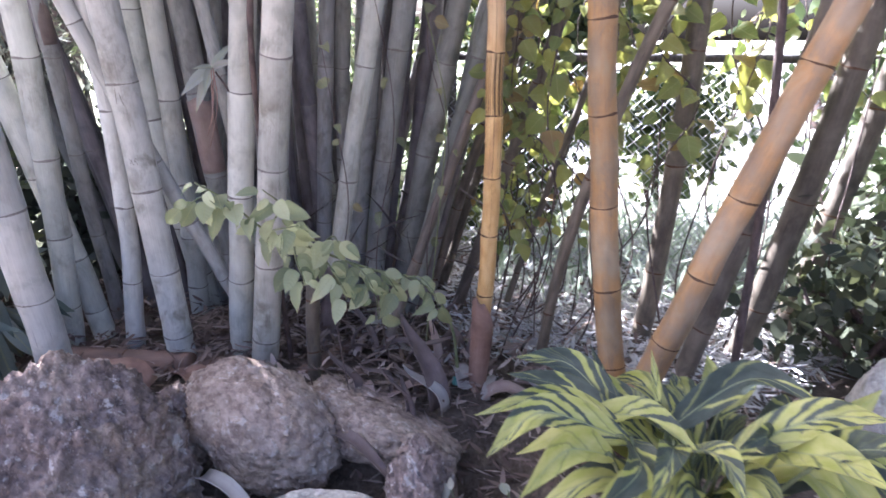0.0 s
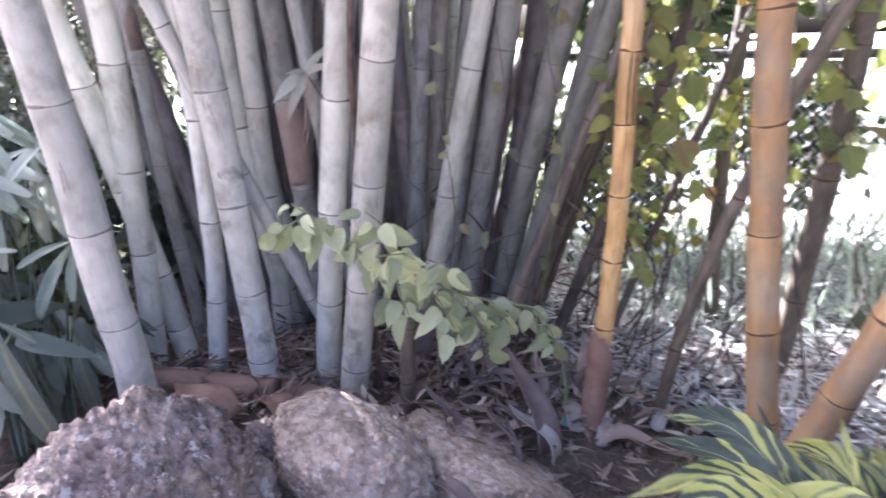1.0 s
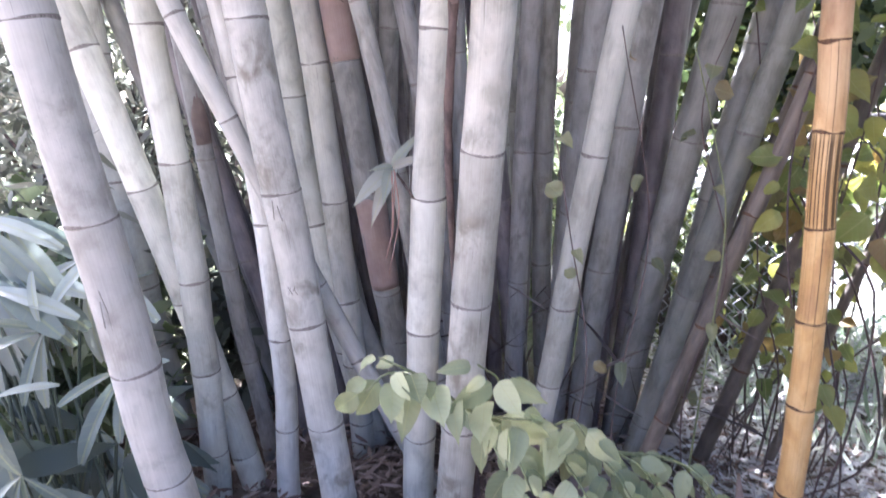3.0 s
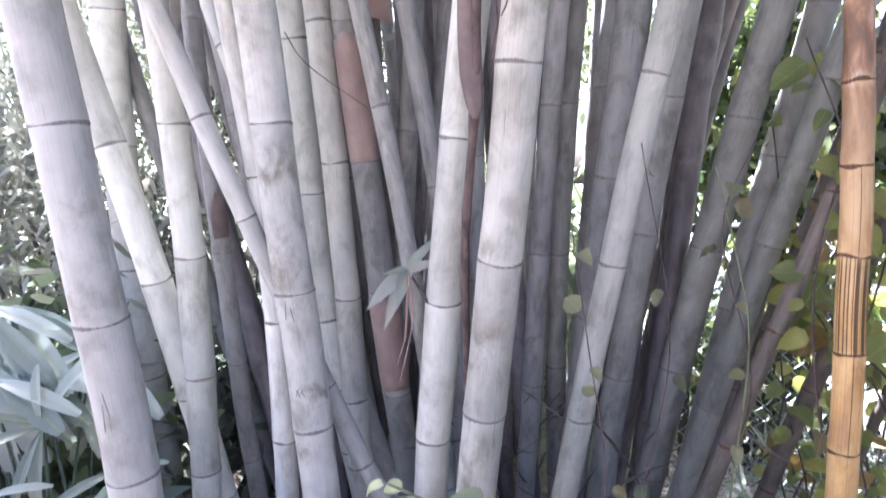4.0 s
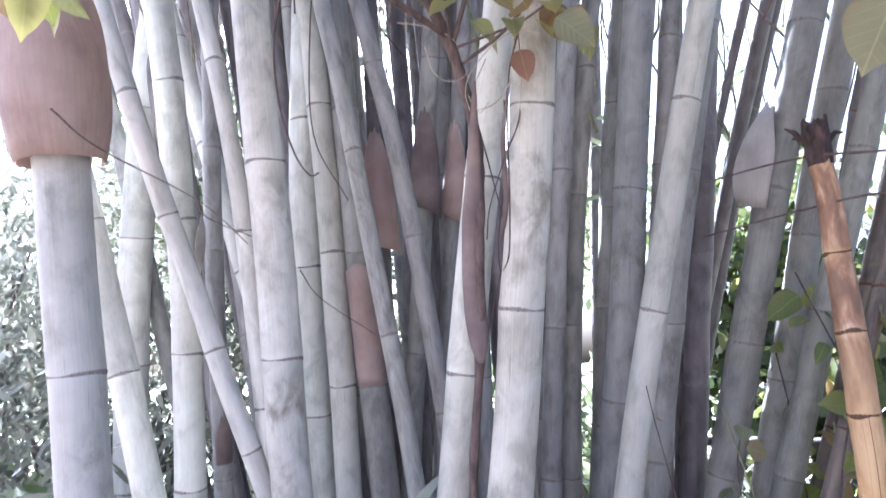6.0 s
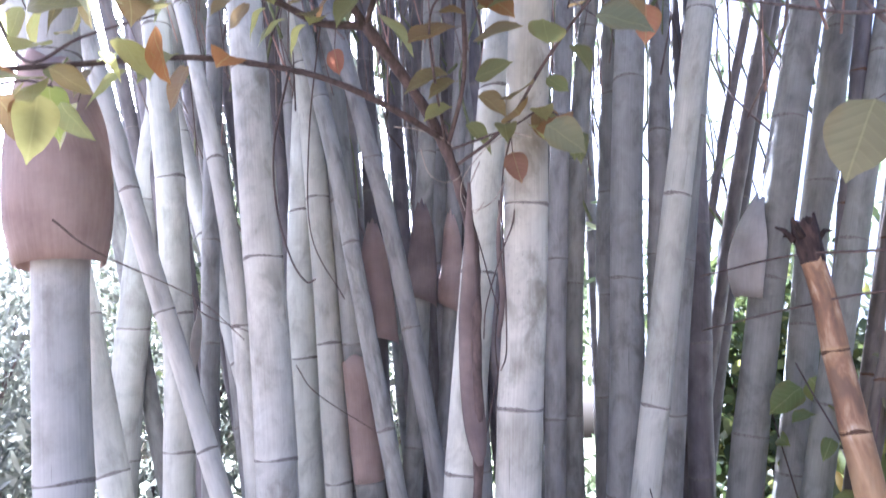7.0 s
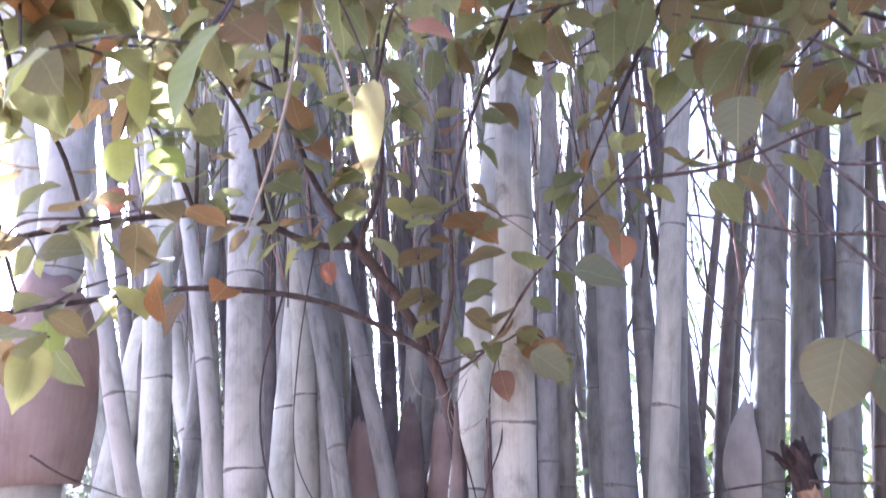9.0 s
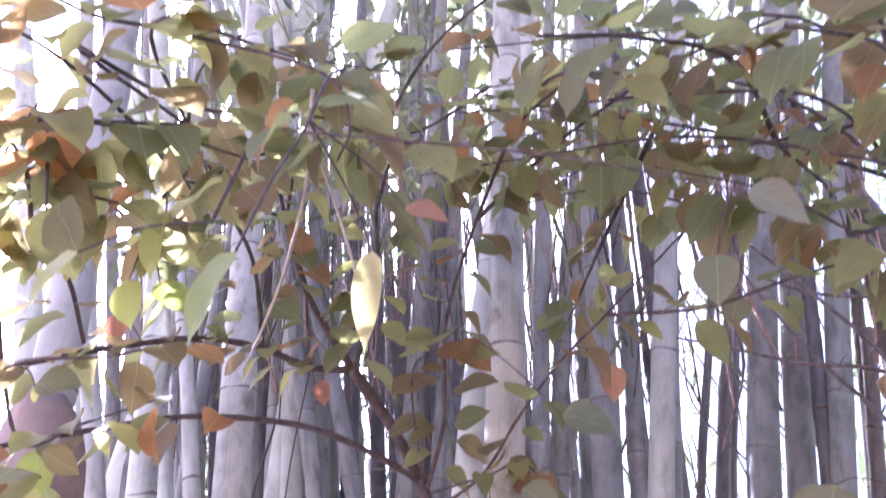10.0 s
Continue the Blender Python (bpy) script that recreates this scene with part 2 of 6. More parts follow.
def rock_material(name, a, b, c, lichen):
    n = Nodes(name)
    co = n.coords("Object")
    big = n.noise(co, 5.0, 6, 0.6)
    mid = n.noise(co, 24.0, 5, 0.65)
    fine = n.noise(co, 80.0, 4, 0.6)
    vor = n.add("ShaderNodeTexVoronoi", Scale=34.0)
    n.join(co, vor.inputs["Vector"])
    col = n.ramp(big, [(0.32, a), (0.5, b), (0.68, c)])
    col = n.mix(0.55, col, n.ramp(mid, [(0.38, tuple(v * 0.7 for v in a)), (0.52, b), (0.64, c)]))
    pits = n.split(n.ramp(vor.outputs["Distance"], [(0.0, (1, 1, 1)), (0.35, (0, 0, 0))]))[0]
    col = n.mix(n.maths("MULTIPLY", pits, 0.35), col, tuple(v * 0.4 for v in a))
    spots = n.split(n.ramp(n.noise(co, 26.0, 4, 0.6), [(0.585, (0, 0, 0)), (0.64, (1, 1, 1))]))[0]
    col = n.mix(n.maths("MULTIPLY", spots, 0.8), col, lichen)
    crust = n.split(n.ramp(n.noise(co, 75.0, 4, 0.7), [(0.6, (0, 0, 0)), (0.68, (1, 1, 1))]))[0]
    col = n.mix(n.maths("MULTIPLY", crust, 0.4), col, tuple(min(0.8, v * 1.1) for v in lichen))
    rust = n.split(n.ramp(n.noise(co, 3.2, 3, 0.5, 0.6), [(0.5, (0, 0, 0)), (0.66, (1, 1, 1))]))[0]
    col = n.mix(n.maths("MULTIPLY", rust, 0.6), col, n.ramp(mid, [(0.35, (0.20, 0.14, 0.09)), (0.62, (0.52, 0.41, 0.28))]))
    moss = n.split(n.ramp(n.noise(co, 6.0, 4, 0.6), [(0.52, (0, 0, 0)), (0.64, (1, 1, 1))]))[0]
    col = n.mix(n.maths("MULTIPLY", moss, 0.22), col, n.ramp(fine, [(0.35, (0.07, 0.075, 0.045)), (0.65, (0.24, 0.24, 0.155))]))
    cells = n.add("ShaderNodeTexVoronoi", Scale=52.0, Randomness=1.0)
    warp = n.tree.nodes.new("ShaderNodeVectorMath")
    warp.operation = "ADD"
    shove = n.add("ShaderNodeTexNoise", Scale=30.0, Detail=3.0)
    n.join(co, shove.inputs["Vector"])
    small = n.tree.nodes.new("ShaderNodeVectorMath")
    small.operation = "SCALE"
    small.inputs["Scale"].default_value = 0.03
    n.join(shove.outputs["Color"], small.inputs[0])
    n.join(co, warp.inputs[0])
    n.join(small.outputs[0], warp.inputs[1])
    n.join(warp.outputs[0], cells.inputs["Vector"])
    chip = n.split(cells.outputs["Color"])[0]
    col = n.mix(0.22, col, n.ramp(chip, [(0.1, tuple(v * 0.55 for v in a)), (0.5, b), (0.95, tuple(min(0.8, v * 1.15) for v in c))]))
    crack = n.split(n.ramp(cells.outputs["Distance"], [(0.45, (0, 0, 0)), (0.75, (1, 1, 1))]))[0]
    col = n.mix(n.maths("MULTIPLY", crack, 0.1), col, tuple(v * 0.4 for v in a))
    h = n.maths("ADD", n.maths("MULTIPLY", mid, 1.0), n.maths("MULTIPLY", fine, 0.9))
    h = n.maths("ADD", n.maths("ADD", h, n.maths("MULTIPLY", chip, 0.12)), n.maths("MULTIPLY", spots, 0.25))
    h = n.maths("SUBTRACT", h, n.maths("ADD", n.maths("MULTIPLY", pits, 0.6), n.maths("MULTIPLY", crack, 0.12)))
    return n.finish(col, 0.92, h, 0.75, 0.014, spec=0.2)


m_rock_dark = rock_material("dark_pitted_limestone", (0.115, 0.084, 0.074), (0.255, 0.195, 0.168), (0.43, 0.34, 0.29), (0.68, 0.63, 0.58))
m_rock_brown = rock_material("brown_rounded_stone", (0.20, 0.144, 0.112), (0.41, 0.315, 0.25), (0.60, 0.485, 0.395), (0.64, 0.57, 0.50))
m_rock_pale = rock_material("pale_stone", (0.42, 0.385, 0.34), (0.60, 0.56, 0.50), (0.74, 0.70, 0.64), (0.78, 0.75, 0.70))


def ground_material():
    n = Nodes("leaf_littered_soil")
    co = n.coords("Object")
    big = n.noise(co, 0.9, 5, 0.6)
    mid = n.noise(co, 9.0, 6, 0.7)
    fine = n.noise(co, 60.0, 5, 0.7)
    soil = n.ramp(mid, [(0.3, (0.05, 0.038, 0.03)), (0.55, (0.14, 0.108, 0.082)), (0.75, (0.27, 0.215, 0.17))])
    soil = n.mix(0.4, soil, n.ramp(fine, [(0.35, (0.04, 0.03, 0.022)), (0.7, (0.26, 0.215, 0.17))]))
    lawn = n.ramp(mid, [(0.3, (0.14, 0.16, 0.08)), (0.6, (0.28, 0.30, 0.18)), (0.8, (0.45, 0.44, 0.34))])
    pave = n.ramp(mid, [(0.3, (0.34, 0.33, 0.30)), (0.7, (0.52, 0.50, 0.46))])
    y = n.split(co)[1]
    wob = n.maths("ADD", y, n.maths("MULTIPLY", n.maths("SUBTRACT", big, 0.5), 1.6))
    far = n.split(n.ramp(n.maths("MULTIPLY", wob, 0.1), [(0.33, (0, 0, 0)), (0.42, (1, 1, 1))]))[0]
    further = n.split(n.ramp(n.maths("MULTIPLY", wob, 0.1), [(0.40, (0, 0, 0)), (0.46, (1, 1, 1))]))[0]
    east = n.split(n.ramp(n.maths("MULTIPLY", n.split(co)[0], 0.1), [(0.08, (0, 0, 0)), (0.14, (1, 1, 1))]))[0]
    further = n.maths("MULTIPLY", further, east)
    # unseen ground round the camera, made paler tan to bounce warm fill light
    near = n.split(n.ramp(n.maths("ADD", 0.5, n.maths("MULTIPLY", wob, 0.1)), [(0.53, (1, 1, 1)), (0.58, (0, 0, 0))]))[0]
    soil = n.mix(near, soil, n.ramp(mid, [(0.3, (0.16, 0.132, 0.105)), (0.7, (0.28, 0.235, 0.19))]))
    col = n.mix(far, soil, lawn)
    col = n.mix(further, col, pave)
    return n.finish(col, 0.95, n.maths("ADD", mid, fine), 0.8, 0.02, spec=0.15)


m_ground = ground_material()
YEL = [(0.0, (0.16, 0.17, 0.08)), (0.3, (0.23, 0.235, 0.11)), (0.52, (0.32, 0.31, 0.13)), (0.68, (0.185, 0.16, 0.085)), (0.88, (0.215, 0.16, 0.085)), (1.0, (0.28, 0.15, 0.075))]
m_leaf_shrub = leaf_material("yellowing_shrub_leaf", YEL, 0.62, 0.55)
m_leaf_rust = leaf_material("rust_red_leaf", [(0.0, (0.30, 0.13, 0.085)), (0.5, (0.34, 0.18, 0.11)), (1.0, (0.24, 0.14, 0.10))], 0.5, 0.5)
m_leaf_lime = leaf_material("yellow_green_leaf", [(0.0, (0.22, 0.26, 0.08)), (0.5, (0.31, 0.34, 0.11)), (1.0, (0.40, 0.39, 0.15))], 0.55, 0.5, spot=0.12)
m_leaf_olive = leaf_material("dull_olive_leaf", [(0.0, (0.14, 0.145, 0.08)), (0.6, (0.20, 0.195, 0.10)), (1.0, (0.19, 0.15, 0.09))], 0.22, 0.5)
m_leaf_spray = leaf_material("pale_green_spray_leaf", [(0.0, (0.15, 0.175, 0.095)), (0.35, (0.33, 0.355, 0.205)), (0.75, (0.55, 0.565, 0.345)), (1.0, (0.21, 0.24, 0.13))], 0.4, spot=0.12)
m_leaf_vine = leaf_material("yellow_green_vine_leaf", [(0.0, (0.10, 0.13, 0.04)), (0.35, (0.20, 0.22, 0.07)), (0.65, (0.32, 0.31, 0.09)), (0.85, (0.12, 0.125, 0.05)), (1.0, (0.30, 0.20, 0.08))], 0.4)
m_leaf_creeper = leaf_material("dull_olive_creeper_leaf", [(0.0, (0.10, 0.11, 0.06)), (0.5, (0.17, 0.175, 0.09)), (0.85, (0.24, 0.23, 0.11)), (1.0, (0.20, 0.14, 0.08))], 0.35)
# Three leaf colours with the shade behind and below painted in.
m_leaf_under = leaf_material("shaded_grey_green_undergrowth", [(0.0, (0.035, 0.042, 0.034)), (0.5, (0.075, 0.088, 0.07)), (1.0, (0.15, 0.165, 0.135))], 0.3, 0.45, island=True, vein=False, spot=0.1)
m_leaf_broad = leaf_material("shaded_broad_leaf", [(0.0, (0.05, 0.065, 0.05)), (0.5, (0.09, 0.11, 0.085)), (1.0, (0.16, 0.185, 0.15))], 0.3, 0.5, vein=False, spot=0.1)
m_leaf_shade = leaf_material("shade_dark_olive_leaf", [(0.0, (0.025, 0.03, 0.018)), (0.5, (0.05, 0.058, 0.032)), (1.0, (0.095, 0.10, 0.05))], 0.2, 0.75, island=True, vein=False, spot=0.1)
m_leaf_tuft = leaf_material("dusty_grey_green_leaf", [(0.0, (0.30, 0.32, 0.26)), (0.6, (0.42, 0.43, 0.37)), (1.0, (0.36, 0.33, 0.27))], 0.35, 0.5, spot=0.15)
# greyed foliage: the haze over the left background is in the colour
m_leaf_haze = leaf_material("haze_greyed_foliage", [(0.0, (0.07, 0.075, 0.06)), (0.4, (0.15, 0.155, 0.125)), (0.75, (0.23, 0.235, 0.19)), (1.0, (0.33, 0.32, 0.26))], 0.35, 0.5, island=True, vein=False, spot=0.15)
# palest leaflets hold the sky's reflection in their base colour
m_leaf_palm = leaf_material("grey_green_palm_leaflet", [(0.0, (0.10, 0.12, 0.095)), (0.5, (0.20, 0.23, 0.19)), (1.0, (0.40, 0.43, 0.38))], 0.3, 0.34, spot=0.1)
m_leaf_far = leaf_material("fine_green_foliage", [(0.0, (0.06, 0.075, 0.04)), (0.4, (0.13, 0.155, 0.085)), (0.75, (0.20, 0.225, 0.13)), (1.0, (0.30, 0.30, 0.19))], 0.45, 0.5, island=True, vein=False, spot=0.15)
m_leaf_dark = leaf_material("dark_green_foliage", [(0.0, (0.03, 0.045, 0.02)), (0.5, (0.07, 0.09, 0.04)), (0.85, (0.13, 0.15, 0.06)), (1.0, (0.24, 0.23, 0.08))], 0.3, 0.5, island=True, vein=False, spot=0.2)
m_leaf_low = leaf_material("low_green_undergrowth", [(0.0, (0.09, 0.12, 0.06)), (0.5, (0.20, 0.25, 0.13)), (1.0, (0.36, 0.39, 0.27))], 0.45, 0.5, island=True, vein=False, spot=0.1)
# pale blades: sunlight beyond the clump is partly in the tone
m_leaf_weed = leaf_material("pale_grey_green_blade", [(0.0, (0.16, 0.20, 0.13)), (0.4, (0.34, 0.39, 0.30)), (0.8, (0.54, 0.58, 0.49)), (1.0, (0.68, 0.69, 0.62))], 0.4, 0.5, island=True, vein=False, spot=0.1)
# Clump litter is darkened for its shadow; the litter beyond is paled for sunlight.
m_litter = leaf_material("dry_leaf_litter", [(0.0, (0.085, 0.057, 0.046)), (0.4, (0.175, 0.122, 0.098)), (0.75, (0.29, 0.22, 0.18)), (1.0, (0.43, 0.355, 0.31))], 0.1, 0.8, island=True, vein=False, spot=0.2)
m_litter_pale = leaf_material("bleached_sunlit_tone_litter", [(0.0, (0.26, 0.245, 0.23)), (0.4, (0.44, 0.425, 0.405)), (0.75, (0.58, 0.565, 0.545)), (1.0, (0.70, 0.69, 0.67))], 0.1, 0.75, island=True, vein=False, spot=0.1)
m_leaf_straw = leaf_material("pale_yellow_leaf", [(0.0, (0.30, 0.27, 0.12)), (1.0, (0.36, 0.32, 0.15))], 0.3, 0.55, spot=0.15)


def ginger_material():
    """Dark green leaf with slanting yellow stripes that run from the midrib to the edge."""
    n = Nodes("variegated_ginger_leaf")
    uv = n.split(n.uvmap("skin"))
    across = n.maths("ABSOLUTE", n.maths("SUBTRACT", uv[0], 0.5))
    slant = n.maths("SUBTRACT", uv[1], n.maths("MULTIPLY", across, 0.5))
    wob = n.noise(n.uvmap("skin", (1.5, 3, 1)), 2.0, 3)
    seed = n.random()
    phase = n.maths("ADD", n.maths("MULTIPLY", slant, 9.0), n.maths("ADD", n.maths("MULTIPLY", wob, 1.4), n.maths("MULTIPLY", seed, 37.0)))
    side = n.maths("MULTIPLY", n.maths("GREATER_THAN", uv[0], 0.5), 4.3)
    comb = n.tree.nodes.new("ShaderNodeCombineXYZ")
    n.join(n.maths("ADD", phase, side), comb.inputs[0])
    bars = n.noise(comb.outputs[0], 0.95, 0.6, 0.5)
    mask = n.split(n.ramp(n.maths("ADD", bars, n.maths("MULTIPLY", n.maths("SUBTRACT", seed, 0.42), 0.3)), [(0.47, (0, 0, 0)), (0.56, (1, 1, 1))]))[0]
    mask = n.maths("MULTIPLY", mask, n.split(n.ramp(n.maths("ADD", across, n.maths("MULTIPLY", seed, 0.16)), [(0.07, (0, 0, 0)), (0.15, (1, 1, 1))]))[0])
    green = n.ramp(wob, [(0.3, (0.055, 0.07, 0.05)), (0.7, (0.105, 0.125, 0.095))])
    gold = n.ramp(wob, [(0.3, (0.42, 0.435, 0.09)), (0.7, (0.60, 0.58, 0.22))])
    col = n.mix(mask, green, gold)
    rib = n.maths("LESS_THAN", across, 0.018)
    col = n.mix(n.maths("MULTIPLY", rib, 0.7), col, (0.42, 0.45, 0.22))
    ridges = n.maths("SINE", n.maths("MULTIPLY", slant, 240.0))
    return n.finish(col, 0.4, ridges, 0.35, 0.002, 0.3)


m_ginger = ginger_material()


def bark_material(name, a, b):
    n = Nodes(name)
    f = n.noise(n.coords("Object", (1, 1, 0.35)), 60.0, 5, 0.65)
    return n.finish(n.ramp(f, [(0.35, a), (0.7, b)]), 0.85, f, 0.5, 0.003)


m_twig_dead = leaf_material("dead_brown_twig", [(0.0, (0.04, 0.03, 0.028)), (0.6, (0.10, 0.08, 0.07)), (1.0, (0.2, 0.165, 0.145))], 0.05, 0.85, island=True, vein=False, spot=0.1)
m_bark = bark_material("brown_twig_bark", (0.05, 0.034, 0.03), (0.15, 0.105, 0.09))
m_stem = bark_material("green_stem", (0.12, 0.14, 0.06), (0.24, 0.25, 0.13))
# stem green darkened: the shade low in the palm is in the colour
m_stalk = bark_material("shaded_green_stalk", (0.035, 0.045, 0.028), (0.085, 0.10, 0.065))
m_twig = bark_material("grey_brown_twig", (0.10, 0.075, 0.065), (0.25, 0.195, 0.17))
m_straw = bark_material("pale_straw", (0.30, 0.25, 0.20), (0.52, 0.45, 0.37))
m_thread = bark_material("pinkish_dry_fibre", (0.30, 0.17, 0.13), (0.48, 0.31, 0.25))
m_char = bark_material("charred_broken_end", (0.012, 0.008, 0.008), (0.10, 0.06, 0.05))
m_wire = Nodes("galvanised_wire").finish((0.42, 0.42, 0.44), 0.5)
m_wire.node_tree.nodes["Principled BSDF"].inputs["Metallic"].default_value = 0.6
m_rail = bark_material("dull_rusted_rail", (0.05, 0.045, 0.045), (0.14, 0.12, 0.11))
m_teal = bark_material("faded_teal_plastic", (0.08, 0.24, 0.22), (0.16, 0.36, 0.33))


# ---- builders ----
def link_mesh(name, verts, faces, material, smooth=True):
    me = bpy.data.meshes.new(name)
    me.from_pydata([tuple(v) for v in verts], [], faces)
    me.materials.append(material)
    if smooth:
        me.polygons.foreach_set("use_smooth", [True] * len(me.polygons))
    me.update()
    return me


def thing(name, base, label, category, group="", kind=""):
    """An Empty at the thing's base, which parents its parts."""
    ob = new(name)
    ob.location = base
    ob.empty_display_size = 0.05
    return tagged(ob, label, category, group, kind)


def child(name, data, parent, m=None, label=""):
    """A part at the world pose m under a thing (an Empty) or under a part that stands at the origin."""
    ob = new(name, data)
    ob.parent = parent
    if parent.parent is None:
        ob.matrix_parent_inverse = Matrix.Translation(parent.location).inverted()
    if m is not None:
        ob.matrix_basis = m
    if label:
        ob["label"] = label
    return ob


def spline(points, steps):
    """A smooth line through the points (Catmull-Rom)."""
    p = [Vector(q) for q in points]
    p = [p[0] * 2 - p[1]] + p + [p[-1] * 2 - p[-2]]
    line = []
    for i in range(1, len(p) - 2):
        for k in range(steps):
            t = k / steps
            line.append(0.5 * (2 * p[i] + (p[i + 1] - p[i - 1]) * t + (2 * p[i - 1] - 5 * p[i] + 4 * p[i + 1] - p[i + 2]) * t * t
                               + (3 * p[i] - p[i - 1] - 3 * p[i + 1] + p[i + 2]) * t ** 3))
    line.append(p[-2])
    return line


def tube(name, line, r0, r1, material, sides=7, knob=0.0, rng=None):
    """A round, tapering twig along a line, with small swellings."""
    verts, faces = [], []
    for i, p in enumerate(line):
        f = i / (len(line) - 1)
        way = (line[min(i + 1, len(line) - 1)] - line[max(i - 1, 0)]).normalized()
        side = way.orthogonal().normalized() if i == 0 else (side - way * side.dot(way)).normalized()
        up = way.cross(side)
        r = r0 + (r1 - r0) * f
        if knob and rng:
            r *= 1 + knob * (rng.random() - 0.3)
        for k in range(sides):
            a = 2 * math.pi * k / sides
            verts.append(p + (side * math.cos(a) + up * math.sin(a)) * r)
        if i:
            b = (i - 1) * sides
            faces += [(b + k, b + (k + 1) % sides, b + sides + (k + 1) % sides, b + sides + k) for k in range(sides)]
    faces.append(tuple(range(sides - 1, -1, -1)))
    faces.append(tuple(range(len(verts) - sides, len(verts))))
    return link_mesh(name, verts, faces, material)


def leaf_mesh(name, material, width, droop, fold, rows=10, tip=1.25, base=0.55, wave=0.0, twist=0.0):
    """A leaf 1 long along +y with its face to +z: folded on the midrib, drooping, pointed."""
    verts, faces = [], []
    for i in range(rows + 1):
        f = i / rows
        w = width * 0.5 * (math.sin(math.pi * f ** base) ** 0.64) * (1 - 0.3 * f ** 4) if 0 < i < rows else 0.002
        if i == rows - 1:
            w *= 0.75 / tip
        z = -droop * f * f
        for s in (-1, 0, 1):
            lift = fold * abs(s) * w * 2 + wave * w * math.sin(f * 9 + s * 2)
            verts.append((s * w + twist * f * f * 0.1, f * (1 - 0.15 * droop), z + lift))
    for i in range(rows):
        for k in range(2):
            a = i * 3 + k
            faces.append((a, a + 1, a + 4, a + 3))
    return link_mesh(name, verts, faces, material)


def strap_mesh(name, material, width, droop, fold, rows=10):
    """A strap-shaped leaflet 1 long along +y: narrow foot, widest past the middle, blunt torn end."""
    verts, faces = [], []
    for i in range(rows + 1):
        f = i / rows
        w = width * 0.5 * min(1.0, 0.1 + 1.7 * f) * (1 - 0.55 * max(0.0, (f - 0.72) / 0.28) ** 2)
        for s in (-1, -0.5, 0, 0.5, 1):
            end = (0.02 if s in (-1, 1) else 0.0) + (0.025 if s == 0 else 0.0)
            verts.append((s * w, f * (1 - 0.15 * droop) - end * f ** 6, -droop * f * f + fold * abs(s) * w * 2 + (0.02 * width if abs(s) == 0.5 else 0)))
    for i in range(rows):
        for k in range(4):
            a = i * 5 + k
            faces.append((a, a + 1, a + 6, a + 5))
    return link_mesh(name, verts, faces, material)


def aim(place, way, face, size):
    """The pose of a leaf at a place: along a way, its face turned as near as may be to another."""
    y = Vector(way).normalized()
    x = y.cross(Vector(face))
    if x.length < 1e-4:
        x = y.orthogonal()
    x.normalize()
    z = x.cross(y)
    return Matrix.Translation(place) @ Matrix((x, y, z)).transposed().to_4x4() @ Matrix.Diagonal((size, size, size, 1))


def leaf_cloud(name, rng, n, place, size, material, parent=None, label="", category="", droop=0.6, slim=0.22, kind="stuff"):
    """Many small folded leaves in one mesh. place(rng) gives points, n by 3."""
    c = place(n)
    way = rng.normal(size=(n, 3))
    way[:, 2] -= droop
    way /= np.linalg.norm(way, axis=1)[:, None]
    side = np.cross(way, rng.normal(size=(n, 3)))
    side /= np.linalg.norm(side, axis=1)[:, None]
    nor = np.cross(side, way)
    ln = (size * rng.uniform(0.6, 1.4, n))[:, None]
    v = np.empty((n, 6, 3))
    v[:, 0] = c
    v[:, 1] = c + way * ln * 0.35 + side * ln * slim - nor * ln * 0.03
    v[:, 2] = c + way * ln * 0.72 + side * ln * slim * 0.75 - nor * ln * 0.09
    v[:, 3] = c + way * ln - nor * ln * 0.16
    v[:, 4] = c + way * ln * 0.72 - side * ln * slim * 0.75 - nor * ln * 0.05
    v[:, 5] = c + way * ln * 0.35 - side * ln * slim
    b = np.arange(n)[:, None] * 6
    f = np.concatenate([b + [0, 1, 5, 5], b + [1, 2, 4, 5], b + [2, 3, 4, 4]], 0)
    faces = [tuple(r[:3]) if r[2] == r[3] else tuple(r) for r in f.tolist()]
    me = link_mesh(name, v.reshape(-1, 3).tolist(), faces, material)
    if parent is not None:
        ob = child(name, me, parent)
        ob["kind"] = kind
        return ob
    return tagged(new(name, me), label, category, kind=kind)


# ---- ground ----
def ground_height(x, y):
    h = 0.03 * noise.noise((x * 0.9, y * 0.9, 0.3)) + 0.012 * noise.noise((x * 4, y * 4, 7.1))
    dip = min(1.0, max(0.0, (2.12 - y) / 0.34)) * min(1.0, max(0.0, (0.42 - x) / 0.3)) * min(1.0, max(0.0, (x + 1.6) / 0.25)) * min(1.0, max(0.0, (y - 0.6) / 0.6))
    h -= 0.24 * dip * dip * (3 - 2 * dip)
    h += 0.07 * math.exp(-((x + 0.7) ** 2 / 1.2 + (y - 2.8) ** 2 / 0.7))
    return h


